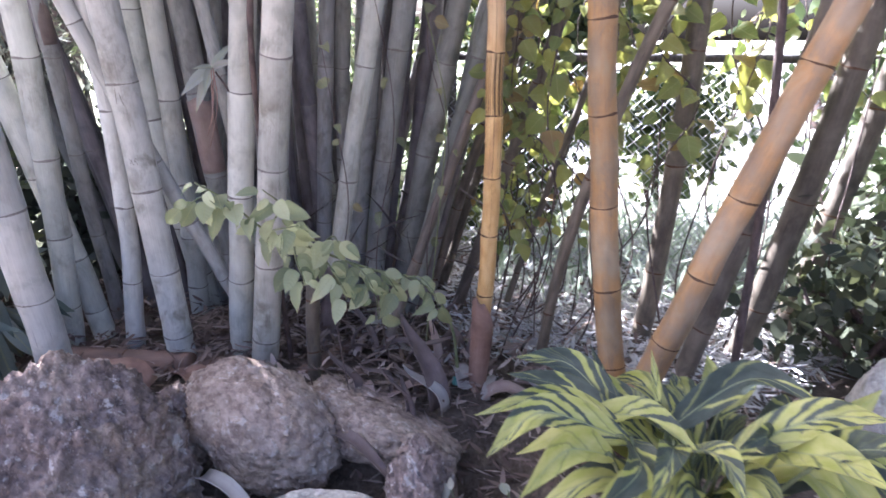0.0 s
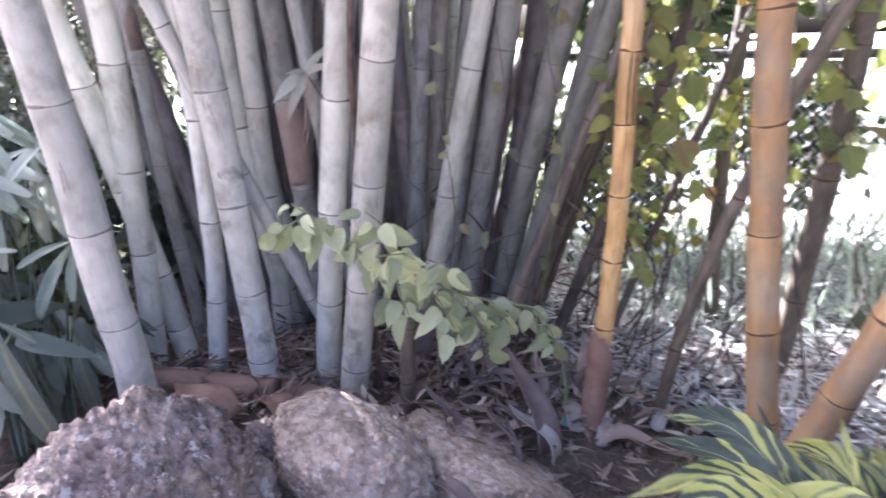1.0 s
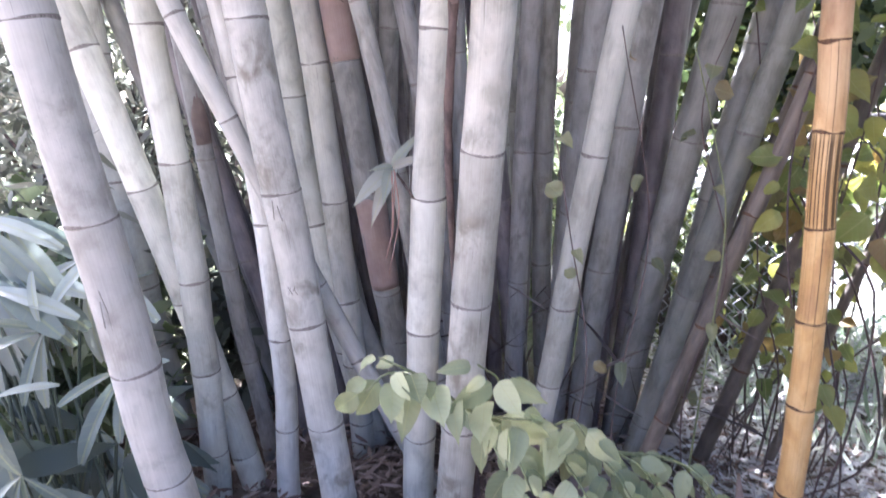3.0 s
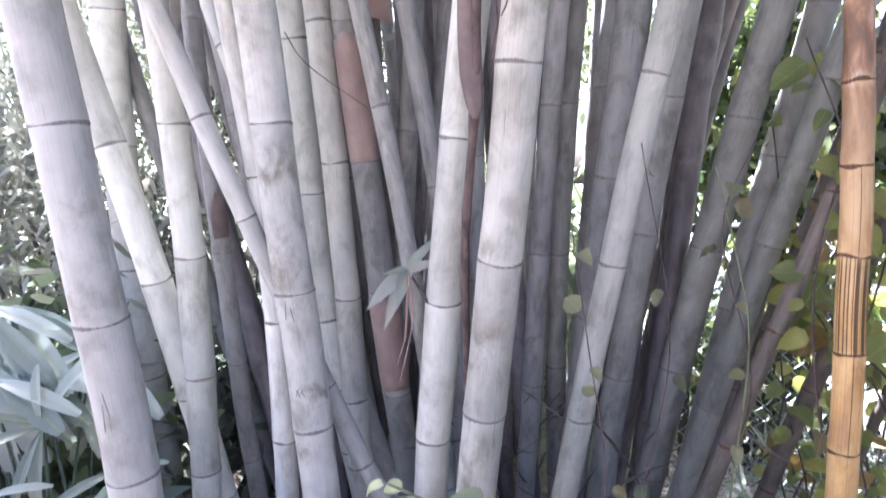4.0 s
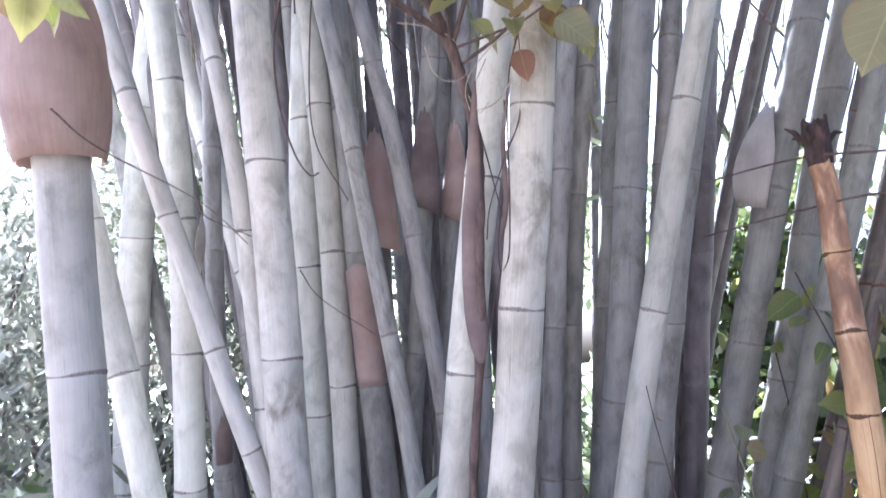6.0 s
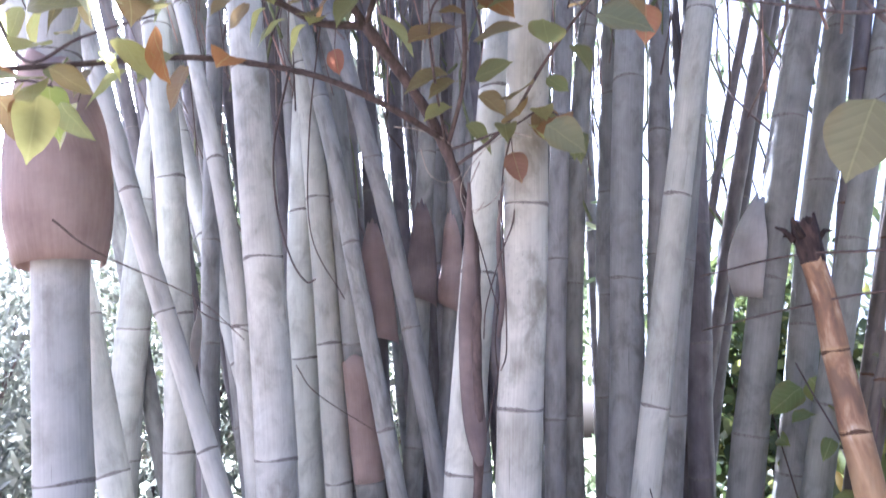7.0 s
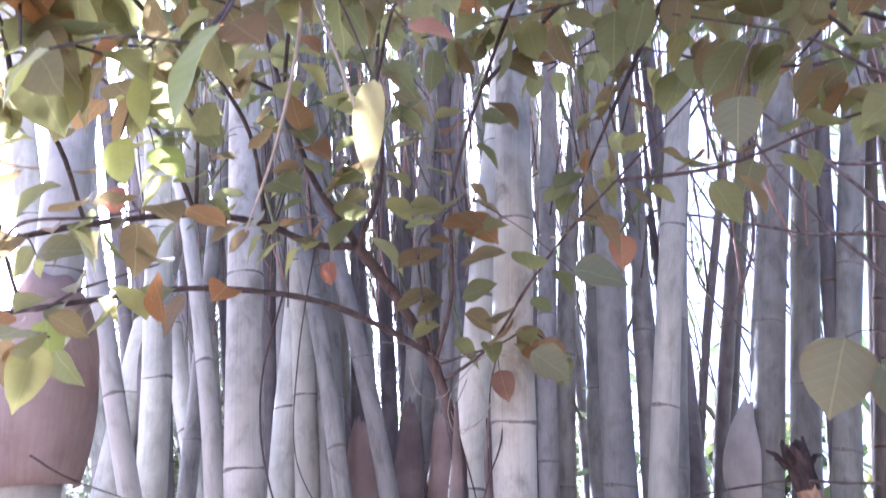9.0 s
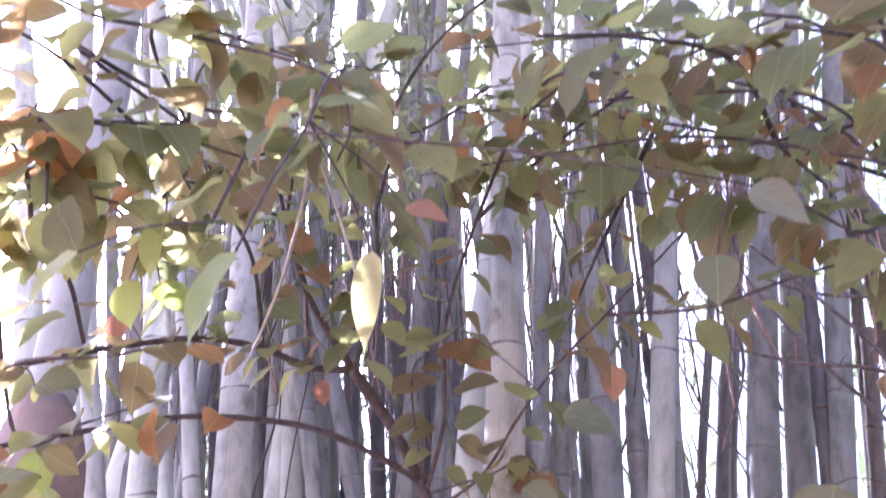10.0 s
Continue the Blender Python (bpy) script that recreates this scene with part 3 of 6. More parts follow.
def build_ground():
    xs = np.concatenate([[-400, -120, -40, -18, -9, -6], np.arange(-4, 4.01, 0.08), [6, 9, 18, 40, 120, 400]])
    ys = np.concatenate([[-400, -120, -40, -12, -5, -2], np.arange(-1, 5.01, 0.08), [6, 7, 8, 10, 13, 18, 30, 60, 150, 400]])
    verts = [(x, y, ground_height(x, y) if abs(x) < 20 and abs(y) < 20 else 0.0) for y in ys for x in xs]
    nx = len(xs)
    faces = [(j * nx + i, j * nx + i + 1, (j + 1) * nx + i + 1, (j + 1) * nx + i) for j in range(len(ys) - 1) for i in range(nx - 1)]
    tagged(new("ground", link_mesh("ground", verts, faces, m_ground)), "brown soil strewn with dry bamboo litter", "ground", kind="structure")


build_ground()


# ---- boulders ----
def boulder(place, radii, turn, material, label, rough=0.16, pits=0.05, seed=0.0, cut=0.0):
    bm = bmesh.new()
    bmesh.ops.create_icosphere(bm, subdivisions=6, radius=1.0)
    off = Vector((seed * 3.7, seed * 1.3, seed * 5.1))
    for v in bm.verts:
        d = v.co.normalized()
        k = 1 + rough * 1.6 * noise.noise(d * 1.1 + off) + rough * noise.noise(d * 2.6 + off)
        k += pits * noise.noise(d * 7 + off) + pits * 0.9 * noise.noise(d * 15 + off) + pits * 0.6 * noise.noise(d * 34 + off) + pits * 0.35 * noise.noise(d * 70 + off)
        k -= pits * 1.1 * max(0.0, noise.noise(d * 11 - off) - 0.15)
        k += pits * 0.5 * (0.3 - abs(noise.noise(d * 9 + off * 2))) + pits * 0.35 * (0.3 - abs(noise.noise(d * 21 - off * 2))) + pits * 0.25 * (0.3 - abs(noise.noise(d * 47 + off * 3)))
        p = d * k
        if cut and p.z > cut:
            p.z = cut + (p.z - cut) * 0.35
        v.co = p
    me = bpy.data.meshes.new("boulder")
    bm.to_mesh(me)
    bm.free()
    me.materials.append(material)
    me.polygons.foreach_set("use_smooth", [True] * len(me.polygons))
    ob = new("boulder", me)
    me.transform(Matrix.Diagonal((*radii, 1)))
    ob.matrix_world = pose(*place, *turn)
    return tagged(ob, label, "boulder", "boulders round the bamboo")


boulder((-1.11, 1.62, 0.0), (0.31, 0.26, 0.385), (6, -7, 15), m_rock_dark, "large dark pitted limestone boulder spotted with lichen", 0.13, 0.06, 1.0)
boulder((-0.61, 1.92, 0.0), (0.29, 0.2, 0.195), (4, 24, -16), m_rock_brown, "rounded brown boulder against the bamboo stems", 0.09, 0.036, 2.0)
boulder((-0.22, 2.02, -0.06), (0.29, 0.2, 0.13), (-14, 14, -26), m_rock_brown, "low flat-topped brown rock littered with dry leaves", 0.12, 0.045, 3.0, 0.6)
boulder((-0.33, 1.55, -0.13), (0.23, 0.13, 0.13), (0, 3, -4), m_rock_pale, "low pale flat stone", 0.08, 0.03, 4.0, 0.6)
boulder((-0.06, 1.66, -0.08), (0.11, 0.11, 0.19), (0, 0, 40), m_rock_dark, "small dark pitted stone beside the larger rocks", 0.15, 0.07, 5.0)
boulder((-1.40, 1.36, -0.12), (0.2, 0.17, 0.19), (0, 0, 20), m_rock_dark, "small dark lichen-spotted rock", 0.14, 0.06, 6.0)
boulder((-0.79, 1.52, -0.14), (0.12, 0.1, 0.12), (0, 0, 60), m_rock_brown, "broken tawny stone at the foot of the boulder", 0.16, 0.06, 7.0)
boulder((-0.83, 1.90, 0.02), (0.1, 0.08, 0.14), (0, -10, 30), m_rock_dark, "ragged dark stone wedged between the boulders", 0.22, 0.11, 9.0)
boulder((1.50, 1.86, 0.1), (0.14, 0.14, 0.2), (0, 18, 0), m_rock_pale, "pale sunlit stone behind the striped plant", 0.08, 0.02, 8.0)


# ---- bamboo ----
def ring_mesh(name, material, height, lip, seed):
    """A joint's scar, radius 1: a thin uneven band with a rounded lip."""
    prof = [(0.992, -height), (1.0 + lip * 0.6, -height * 0.7), (1.0 + lip, 0.0), (1.0 + lip * 0.5, height * 0.6), (0.992, height)]
    sides = 24
    verts = []
    for r, z in prof:
        for k in range(sides):
            a = 2 * math.pi * k / sides
            thick = 1 + 0.45 * math.sin(2 * a + seed * 1.9) + 0.25 * math.sin(5 * a + seed * 3.1)
            rise = 0.0022 * math.sin(a + seed) + 0.0012 * math.sin(3 * a + seed * 2.3)
            verts.append((r * math.cos(a), r * math.sin(a), z * thick + rise))
    faces = [(i * sides + k, i * sides + (k + 1) % sides, (i + 1) * sides + (k + 1) % sides, (i + 1) * sides + k) for i in range(len(prof) - 1) for k in range(sides)]
    return link_mesh(name, verts, faces, material)


scar_dark = [ring_mesh("node_scar", m_ring, 0.0036, 0.026, k) for k in range(5)]
scar_brown = [ring_mesh("node_scar", m_ring_brown, 0.0032, 0.03, k) for k in range(5)]


class Culm:
    """One bamboo stem: x and y are curves of the height about 1 m, z from low to high."""

    def __init__(self, cx, cy, width, low, high, joints, seed, material, label, scar=scar_dark, group="bamboo clump", taper=0.035, stripes=(), pinch=0.0):
        self.cx, self.cy, self.width, self.taper, self.pinch = cx, cy, width, taper, pinch
        self.rng = random.Random(seed)
        if isinstance(joints, (int, float)):
            z, step, found = low + joints * self.rng.uniform(0.3, 0.9), joints, []
            while z < high - 0.05:
                found.append(z)
                z += step * self.rng.uniform(0.9, 1.1)
            joints = found
        else:
            joints = list(joints)
            while joints[0] - 0.24 > low + 0.05:
                joints.insert(0, joints[0] - 0.24)
            while joints[-1] + 0.46 < high:
                joints.append(joints[-1] + 0.46)
        self.joints = joints
        base = self.at(low)
        self.thing = thing("bamboo_culm", base, label, "bamboo", group)
        self.build(low, high, material, stripes)
        for z in joints:
            r = self.radius(z) * 1.012
            turn = Vector((0, 0, 1)).rotation_difference(self.way(z)).to_matrix().to_4x4()
            tip = Matrix.Rotation(radians(self.rng.uniform(-3, 3)), 4, "X") @ Matrix.Rotation(radians(self.rng.uniform(-3, 3)), 4, "Y")
            child("node_scar", self.rng.choice(scar), self.thing, Matrix.Translation(self.at(z)) @ turn @ tip @ Matrix.Diagonal((r, r, 1, 1)))

    def at(self, z):
        k = z - 1
        return Vector((self.cx[0] + self.cx[1] * k + self.cx[2] * k * k, self.cy[0] + self.cy[1] * k + self.cy[2] * k * k, z))

    def way(self, z):
        return (self.at(z + 0.01) - self.at(z - 0.01)).normalized()

    def radius(self, z):
        return 0.5 * self.width * (1 - self.taper * (z - 1)) * (1 - self.pinch * max(0.0, z - 1.5))

    def build(self, low, high, material, stripes):
        marks = [low] + self.joints + [high]
        rows = []                                     # height, swelling, share of the internode, internode's number
        for i in range(len(marks) - 1):
            a, b = marks[i], marks[i + 1]
            for f, s in ((0.0, 0.0), (0.02, 0.022), (0.06, 0.008), (0.2, -0.006), (0.4, -0.01), (0.6, -0.01), (0.8, -0.006), (0.94, 0.006), (0.985, 0.02)):
                rows.append((a + (b - a) * f, s, f, i))
        rows.append((high, 0.0, 1.0, len(marks) - 2))
        sides, verts, faces, skin, joint = 22, [], [], [], []
        tones = [self.rng.random() for _ in marks]
        bow = [(self.rng.uniform(-1, 1) * 0.0035, self.rng.uniform(-1, 1) * 0.0035) for _ in marks]
        for z, s, f, i in rows:
            w = self.way(z)
            ex = (Vector((1, 0, 0)) - w * w.x).normalized()
            ey = w.cross(ex)
            c = self.at(z) + Vector((*bow[i], 0)) * math.sin(math.pi * f)
            for k in range(sides):
                a = 2 * math.pi * k / sides
                r = self.radius(z) * (1 + s) * (1 + 0.012 * math.sin(2 * a + i * 2.4))
                verts.append(c + (ex * math.cos(a) + ey * math.sin(a)) * r)
        off = self.rng.random() * 40
        for j in range(len(rows) - 1):
            for k in range(sides):
                n = (k + 1) % sides
                faces.append((j * sides + k, j * sides + n, (j + 1) * sides + n, (j + 1) * sides + k))
                for kk, jj in ((k, j), (k + 1, j), (k + 1, j + 1), (k, j + 1)):
                    skin += [kk / sides + off, rows[jj][0] + off]
                    frac = rows[jj][2] if rows[jj][3] == rows[j][3] else 1.0
                    joint += [frac, stripes[rows[j][3]] if stripes else tones[rows[j][3]]]
        n_side = len(faces)
        faces.append(tuple(range(len(verts) - sides, len(verts))))
        skin += [off, off] * sides
        joint += [0.5, 0.0] * sides
        me = link_mesh("stem", verts, faces, material)
        me.polygons[n_side].use_smooth = False
        me.uv_layers.new(name="skin").data.foreach_set("uv", skin)
        me.uv_layers.new(name="joint").data.foreach_set("uv", joint)
        self.stem = child("stem", me, self.thing)

    def sheath(self, low, height, middle, span, material, flare=0.12, label="", point=0.35, name="sheath", curl=0.0, bell=False):
        """A papery sheath that wraps the stem; middle and span in degrees round it (0: to +x, 270: to the viewer)."""
        rows, cols = 12, 18
        verts, faces, skin = [], [], []
        for i in range(rows + 1):
            f = i / rows
            z = low + height * f
            narrow = 1 - (1 - point) * max(0.0, (f - 0.45) / 0.55) ** 1.5
            r = self.radius(z) * (1.035 + flare * ((1 - f) ** 0.8 if bell == 2 else math.sin(math.pi * (0.16 + 0.76 * f) ** 0.9) if bell else math.sin(f * math.pi * 0.55)) + 0.02 * math.sin(f * 8))
            w = self.way(z)
            ex = (Vector((1, 0, 0)) - w * w.x).normalized()
            ey = w.cross(ex)
            for k in range(cols + 1):
                s = (k / cols - 0.5) * 2
                a = radians(middle + span * 0.5 * s * narrow)
                rr = r * (1 + curl * abs(s) ** 3 * f + 0.012 * math.sin(k * 2.1 + i * 0.4))
                lift = (0.008 * math.sin(k * 0.8) - 0.02 * s * s) * max(0.0, f - 0.7) / 0.3 - (0.03 * s * (1 - f) if bell == 2 else 0.0)
                verts.append(self.at(z) + (ex * math.cos(a) + ey * math.sin(a)) * rr + w * lift)
        m = cols + 1
        for i in range(rows):
            for k in range(cols):
                faces.append((i * m + k, i * m + k + 1, (i + 1) * m + k + 1, (i + 1) * m + k))
                for kk, ii in ((k, i), (k + 1, i), (k + 1, i + 1), (k, i + 1)):
                    skin += [kk / cols, ii / rows * height * 3]
        me = link_mesh("sheath", verts, faces, material)
        me.uv_layers.new(name="skin").data.foreach_set("uv", skin)
        ob = child(name, me, self.thing, None, label)
        solid = ob.modifiers.new("thick", "SOLIDIFY")
        solid.thickness = 0.0015
        return ob


GREY = "smooth grey bamboo culm with dark joint rings"
TOP = 5.5
c_a = Culm((-1.315, -0.027, -0.006), (1.852, -0.127, -0.007), 0.108, -0.05, TOP, (0.47, 0.77, 1.12, 1.52, 1.96, 2.40), 1, m_culm, "thick grey bamboo culm with a brown sheath high up")
c_d = Culm((-1.450, 0.063, -0.040), (2.355, -0.119, -0.017), 0.086, -0.05, TOP, (0.23, 0.53, 0.84, 1.20, 1.57, 1.94, 2.33), 2, m_culm, GREY)
c_d2 = Culm((-1.466, -0.004, 0.011), (2.560, -0.127, 0.004), 0.058, -0.05, TOP, 0.36, 3, m_culm_half_shade, "slim grey bamboo culm deep in the clump")
c_e = Culm((-1.105, -0.327, 0.039), (2.308, -0.211, -0.015), 0.055, 0.0, TOP, (1.31, 1.57, 1.92, 2.24), 4, m_culm, "slim grey bamboo culm leaning across the others")
c_e2 = Culm((-1.178, 0.033, -0.069), (2.323, -0.133, -0.017), 0.063, -0.05, TOP, (0.09, 0.35, 0.66, 1.02, 1.42), 5, m_culm, GREY, taper=0.2)
c_f = Culm((-1.059, -0.027, -0.005), (2.225, -0.117, -0.007), 0.102, -0.05, TOP, (0.16, 0.43, 0.75, 1.12, 1.54, 2.03, 2.54), 6, m_culm_spot, "thick grey bamboo culm with scratched marks")
c_g = Culm((-1.090, 0.009, -0.019), (2.644, -0.125, -0.005), 0.082, -0.05, TOP, (0.68, 1.03, 1.46, 1.87), 7, m_culm, GREY)
c_h = Culm((-0.960, -0.058, 0.0), (2.621, -0.111, 0.010), 0.088, -0.05, TOP, (0.38, 0.72, 1.06, 1.46, 1.86), 8, m_culm_half_shade, "grey bamboo culm wrapped in reddish brown sheaths")
c_k = Culm((-0.698, 0.138, 0.018), (2.271, -0.110, 0.001), 0.090, -0.05, TOP, (0.08, 0.38, 0.72, 1.09, 1.49), 9, m_culm, GREY)
c_l = Culm((-0.548, 0.145, -0.008), (2.129, -0.141, -0.002), 0.098, -0.05, TOP, (0.18, 0.49, 0.85, 1.21, 1.62, 2.04, 2.50), 10, m_culm_spot, "thick grey bamboo culm mottled with pale blotches")
c_n = Culm((-0.307, 0.207, 0.015), (2.380, -0.130, -0.001), 0.068, -0.05, TOP, (0.75, 1.17, 1.62, 2.11), 11, m_culm, GREY)
c_o = Culm((-0.318, 0.135, -0.001), (2.754, -0.149, 0.0), 0.098, -0.05, TOP, (0.55, 0.95, 1.39, 2.0, 2.6), 12, m_culm_half_shade, "grey bamboo culm standing back in the clump")
c_p = Culm((-0.025, 0.210, 0.024), (2.777, -0.171, -0.007), 0.096, -0.05, TOP, (0.40, 0.78, 1.17, 1.54, 1.96, 2.4), 13, m_culm_olive, "thick weathered grey-green bamboo culm in shade")
c_p2 = Culm((0.10, 0.21, 0.02), (2.80, -0.15, 0.0), 0.085, -0.05, TOP, 0.42, 14, m_culm_olive, "weathered grey bamboo culm at the clump's shaded edge")
c_b = Culm((-1.545, -0.13, -0.03), (2.363, -0.184, -0.002), 0.088, -0.05, TOP, (0.42, 0.77, 1.13, 1.52, 1.95), 15, m_culm, GREY)
c_c = Culm((-1.959, 0.040, 0.028), (2.750, -0.134, 0.012), 0.116, -0.05, TOP, (0.7, 1.12, 1.55, 2.0), 16, m_culm, GREY)
c_i = Culm((-0.812, -0.106, -0.020), (2.494, -0.118, -0.001), 0.053, -0.05, TOP, (0.7, 1.13, 1.60, 2.13), 17, m_culm_half_shade, "slim grey bamboo culm leaning to one side")
c_j = Culm((-0.735, -0.036, -0.053), (2.591, -0.157, -0.008), 0.056, -0.05, TOP, (0.9, 1.38, 1.88, 2.39), 18, m_culm_half_shade, "slim grey bamboo culm leaning to one side")
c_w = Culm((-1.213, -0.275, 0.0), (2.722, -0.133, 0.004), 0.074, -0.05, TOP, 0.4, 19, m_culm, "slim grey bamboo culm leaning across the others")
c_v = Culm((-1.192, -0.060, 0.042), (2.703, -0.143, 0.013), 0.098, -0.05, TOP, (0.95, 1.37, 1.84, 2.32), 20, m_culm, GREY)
c_m = Culm((-0.501, 0.094, 0.013), (2.814, -0.130, 0.002), 0.066, -0.05, TOP, (0.7, 1.15, 1.61, 2.1), 21, m_culm_half_shade, "slim grey bamboo culm deep in the clump")
c_m2 = Culm((-0.440, 0.054, 0.038), (2.905, -0.139, 0.003), 0.066, -0.05, TOP, 0.44, 22, m_culm_half_shade, "slim grey bamboo culm deep in the clump")

Culm((-0.212, 0.155, 0.021), (2.720, -0.141, 0.0), 0.085, -0.05, TOP, 0.42, 23, m_culm_half_shade, "slim grey bamboo culm")
Culm((-0.241, 0.277, 0.010), (2.995, -0.153, 0.0), 0.032, -0.05, TOP, 0.4, 24, m_culm_deep_shade, "thin grey bamboo culm")
Culm((-0.146, 0.252, 0.015), (3.005, -0.151, 0.0), 0.05, -0.05, TOP, 0.42, 25, m_culm_deep_shade, "slim grey bamboo culm")
Culm((-0.082, 0.216, 0.027), (3.111, -0.146, 0.0), 0.05, -0.05, TOP, 0.42, 26, m_culm_deep_shade, "slim grey bamboo culm")
Culm((0.084, 0.277, 0.013), (2.600, -0.154, 0.0), 0.07, -0.05, TOP, 0.44, 27, m_culm_olive, "weathered grey bamboo culm at the clump's shaded edge")

c_x = Culm((-0.938, 0.126, -0.001), (2.740, -0.151, 0.0), 0.062, -0.05, TOP, (0.7, 1.1, 1.55, 2.0), 28, m_culm_half_shade, "slim grey bamboo culm with a purple-brown sheath")
c_x2 = Culm((-0.857, 0.124, 0.002), (2.807, -0.146, 0.0), 0.058, -0.05, TOP, (0.7, 1.12, 1.55, 1.98), 29, m_culm_half_shade, "slim grey bamboo culm with a brown sheath")
c_y = Culm((-1.0, 0.02, 0.0), (2.80, -0.15, 0.0), 0.062, -0.05, TOP, (0.6, 1.05, 1.5, 1.92), 41, m_culm_deep_shade, "slim shaded bamboo culm with a loose pinkish sheath")

# culms that only show between the others
fill = random.Random(77)
behind = []
for k in range(44):
    if k > 26 and k % 3:
        continue
    f = k / 43
    x = -1.75 + 1.95 * f + fill.uniform(-0.06, 0.06)
    y = 2.85 + (k % 3) * 0.22 + fill.uniform(0.0, 0.14) - 0.1 * abs(f - 0.5)
    lean = (x + 0.75) * 0.2 + fill.uniform(-0.07, 0.07)
    bend, back, wide, step = fill.uniform(-0.01, 0.015), fill.uniform(-0.05, 0.05), fill.uniform(0.05, 0.08), fill.uniform(0.36, 0.46)
    if x < 0.0:
        behind.append(Culm((x, lean, bend), (y, -0.1 + back, 0.0), wide, -0.05, TOP, step, 100 + k, m_culm_deep_shade if k % 5 else m_culm_half_shade, "grey bamboo culm at the back of the clump"))

for k in range(16):
    x = -2.1 + 2.5 * k / 21 + fill.uniform(-0.05, 0.05)
    Culm((x, (x + 0.75) * 0.17 + fill.uniform(-0.06, 0.06), fill.uniform(-0.01, 0.015)), (3.55 + fill.uniform(0.0, 0.4), -0.06 + fill.uniform(-0.05, 0.05), 0.0), fill.uniform(0.045, 0.08), -0.05, TOP,
         fill.uniform(0.36, 0.46), 200 + k, m_culm_half_shade if k % 3 else m_culm_deep_shade, "grey bamboo culm at the far side of the clump")

# shaded culms close behind the front row, kept clear of the others
taken = [c_a, c_b, c_c, c_d, c_d2, c_e, c_e2, c_f, c_g, c_h, c_i, c_j, c_k, c_l, c_m, c_m2, c_n, c_o, c_p, c_p2, c_v, c_w, c_x, c_x2, c_y] + behind
made = 0
for k in range(600):
    x, y = fill.uniform(-1.6, -0.1), fill.uniform(2.74, 2.96)
    cx, cy = (x, (x + 0.75) * 0.2 + fill.uniform(-0.05, 0.05), 0.0), (y, -0.12, 0.0)
    wide = fill.uniform(0.045, 0.07)
    clear = True
    for c in taken:
        for z in (0.0, 0.3, 0.6, 0.9, 1.2, 1.5, 1.8):
            p = c.at(z)
            q = (cx[0] + cx[1] * (z - 1), cy[0] + cy[1] * (z - 1))
            if math.hypot(p.x - q[0], p.y - q[1]) < 0.5 * (wide + c.width) + 0.008:
                clear = False
                break
        if not clear:
            break
    if clear and made < 12:
        made += 1
        taken.append(Culm(cx, cy, wide, -0.05, TOP, fill.uniform(0.34, 0.44), 300 + made, m_culm_deep_shade if made % 2 else m_culm_half_shade, "shaded grey-brown bamboo culm inside the clump"))

YELLOW = "yellow bamboo stems"
c_q = Culm((0.161, 0.004, -0.034), (2.072, -0.060, 0.004), 0.0555, 0.0, 1.87, (0.22, 0.41, 0.63, 0.83, 1.03, 1.22, 1.39, 1.54, 1.69), 30, m_culm_yellow, "golden striped bamboo culm with a broken charred top", scar_brown, YELLOW, 0.06, (0.1, 0.2, 0.25, 0.3, 0.42, 0.66, 0.4, 0.0, 0.0, 0.0), 0.55)
c_r = Culm((0.448, -0.091, 0.035), (1.825, -0.018, -0.013), 0.079, -0.05, 2.25, (0.28, 0.54, 0.80, 1.06, 1.31, 1.57), 31, m_culm_orange, "orange-brown bamboo culm stained with grey", scar_brown, YELLOW)
c_s = Culm((0.854, 0.328, 0.006), (1.678, -0.108, -0.003), 0.082, 0.0, 2.6, (0.40, 0.62, 0.85, 1.20, 1.45), 32, m_culm_orange, "orange bamboo culm leaning steeply outwards", scar_brown, YELLOW)
DARK = "dark bamboo stems by the fence"
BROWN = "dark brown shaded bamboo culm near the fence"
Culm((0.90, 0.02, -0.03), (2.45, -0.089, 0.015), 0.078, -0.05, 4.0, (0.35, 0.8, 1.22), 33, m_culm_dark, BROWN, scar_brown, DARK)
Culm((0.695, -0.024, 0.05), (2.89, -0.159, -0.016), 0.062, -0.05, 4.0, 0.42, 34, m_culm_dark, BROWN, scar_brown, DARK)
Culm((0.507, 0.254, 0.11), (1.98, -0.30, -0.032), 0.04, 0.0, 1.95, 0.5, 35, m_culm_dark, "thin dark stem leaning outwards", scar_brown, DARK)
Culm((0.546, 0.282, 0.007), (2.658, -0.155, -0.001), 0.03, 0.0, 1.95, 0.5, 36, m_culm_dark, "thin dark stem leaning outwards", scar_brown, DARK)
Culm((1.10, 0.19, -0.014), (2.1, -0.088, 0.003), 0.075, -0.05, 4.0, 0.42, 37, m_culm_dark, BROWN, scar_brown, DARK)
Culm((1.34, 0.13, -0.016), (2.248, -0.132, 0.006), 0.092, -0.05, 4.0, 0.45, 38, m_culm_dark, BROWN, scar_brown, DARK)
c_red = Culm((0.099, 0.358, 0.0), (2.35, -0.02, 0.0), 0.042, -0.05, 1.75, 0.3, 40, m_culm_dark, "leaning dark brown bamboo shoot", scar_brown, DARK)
slant = random.Random(91)
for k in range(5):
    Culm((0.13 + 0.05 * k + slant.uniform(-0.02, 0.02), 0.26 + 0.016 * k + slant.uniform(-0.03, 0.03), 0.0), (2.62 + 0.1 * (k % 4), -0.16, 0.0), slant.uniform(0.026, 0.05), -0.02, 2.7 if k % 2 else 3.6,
         slant.uniform(0.3, 0.42), 400 + k, m_culm_dark if k % 3 else m_culm_deep_shade, "thin dark brown stem leaning out of the clump", scar_brown, DARK)
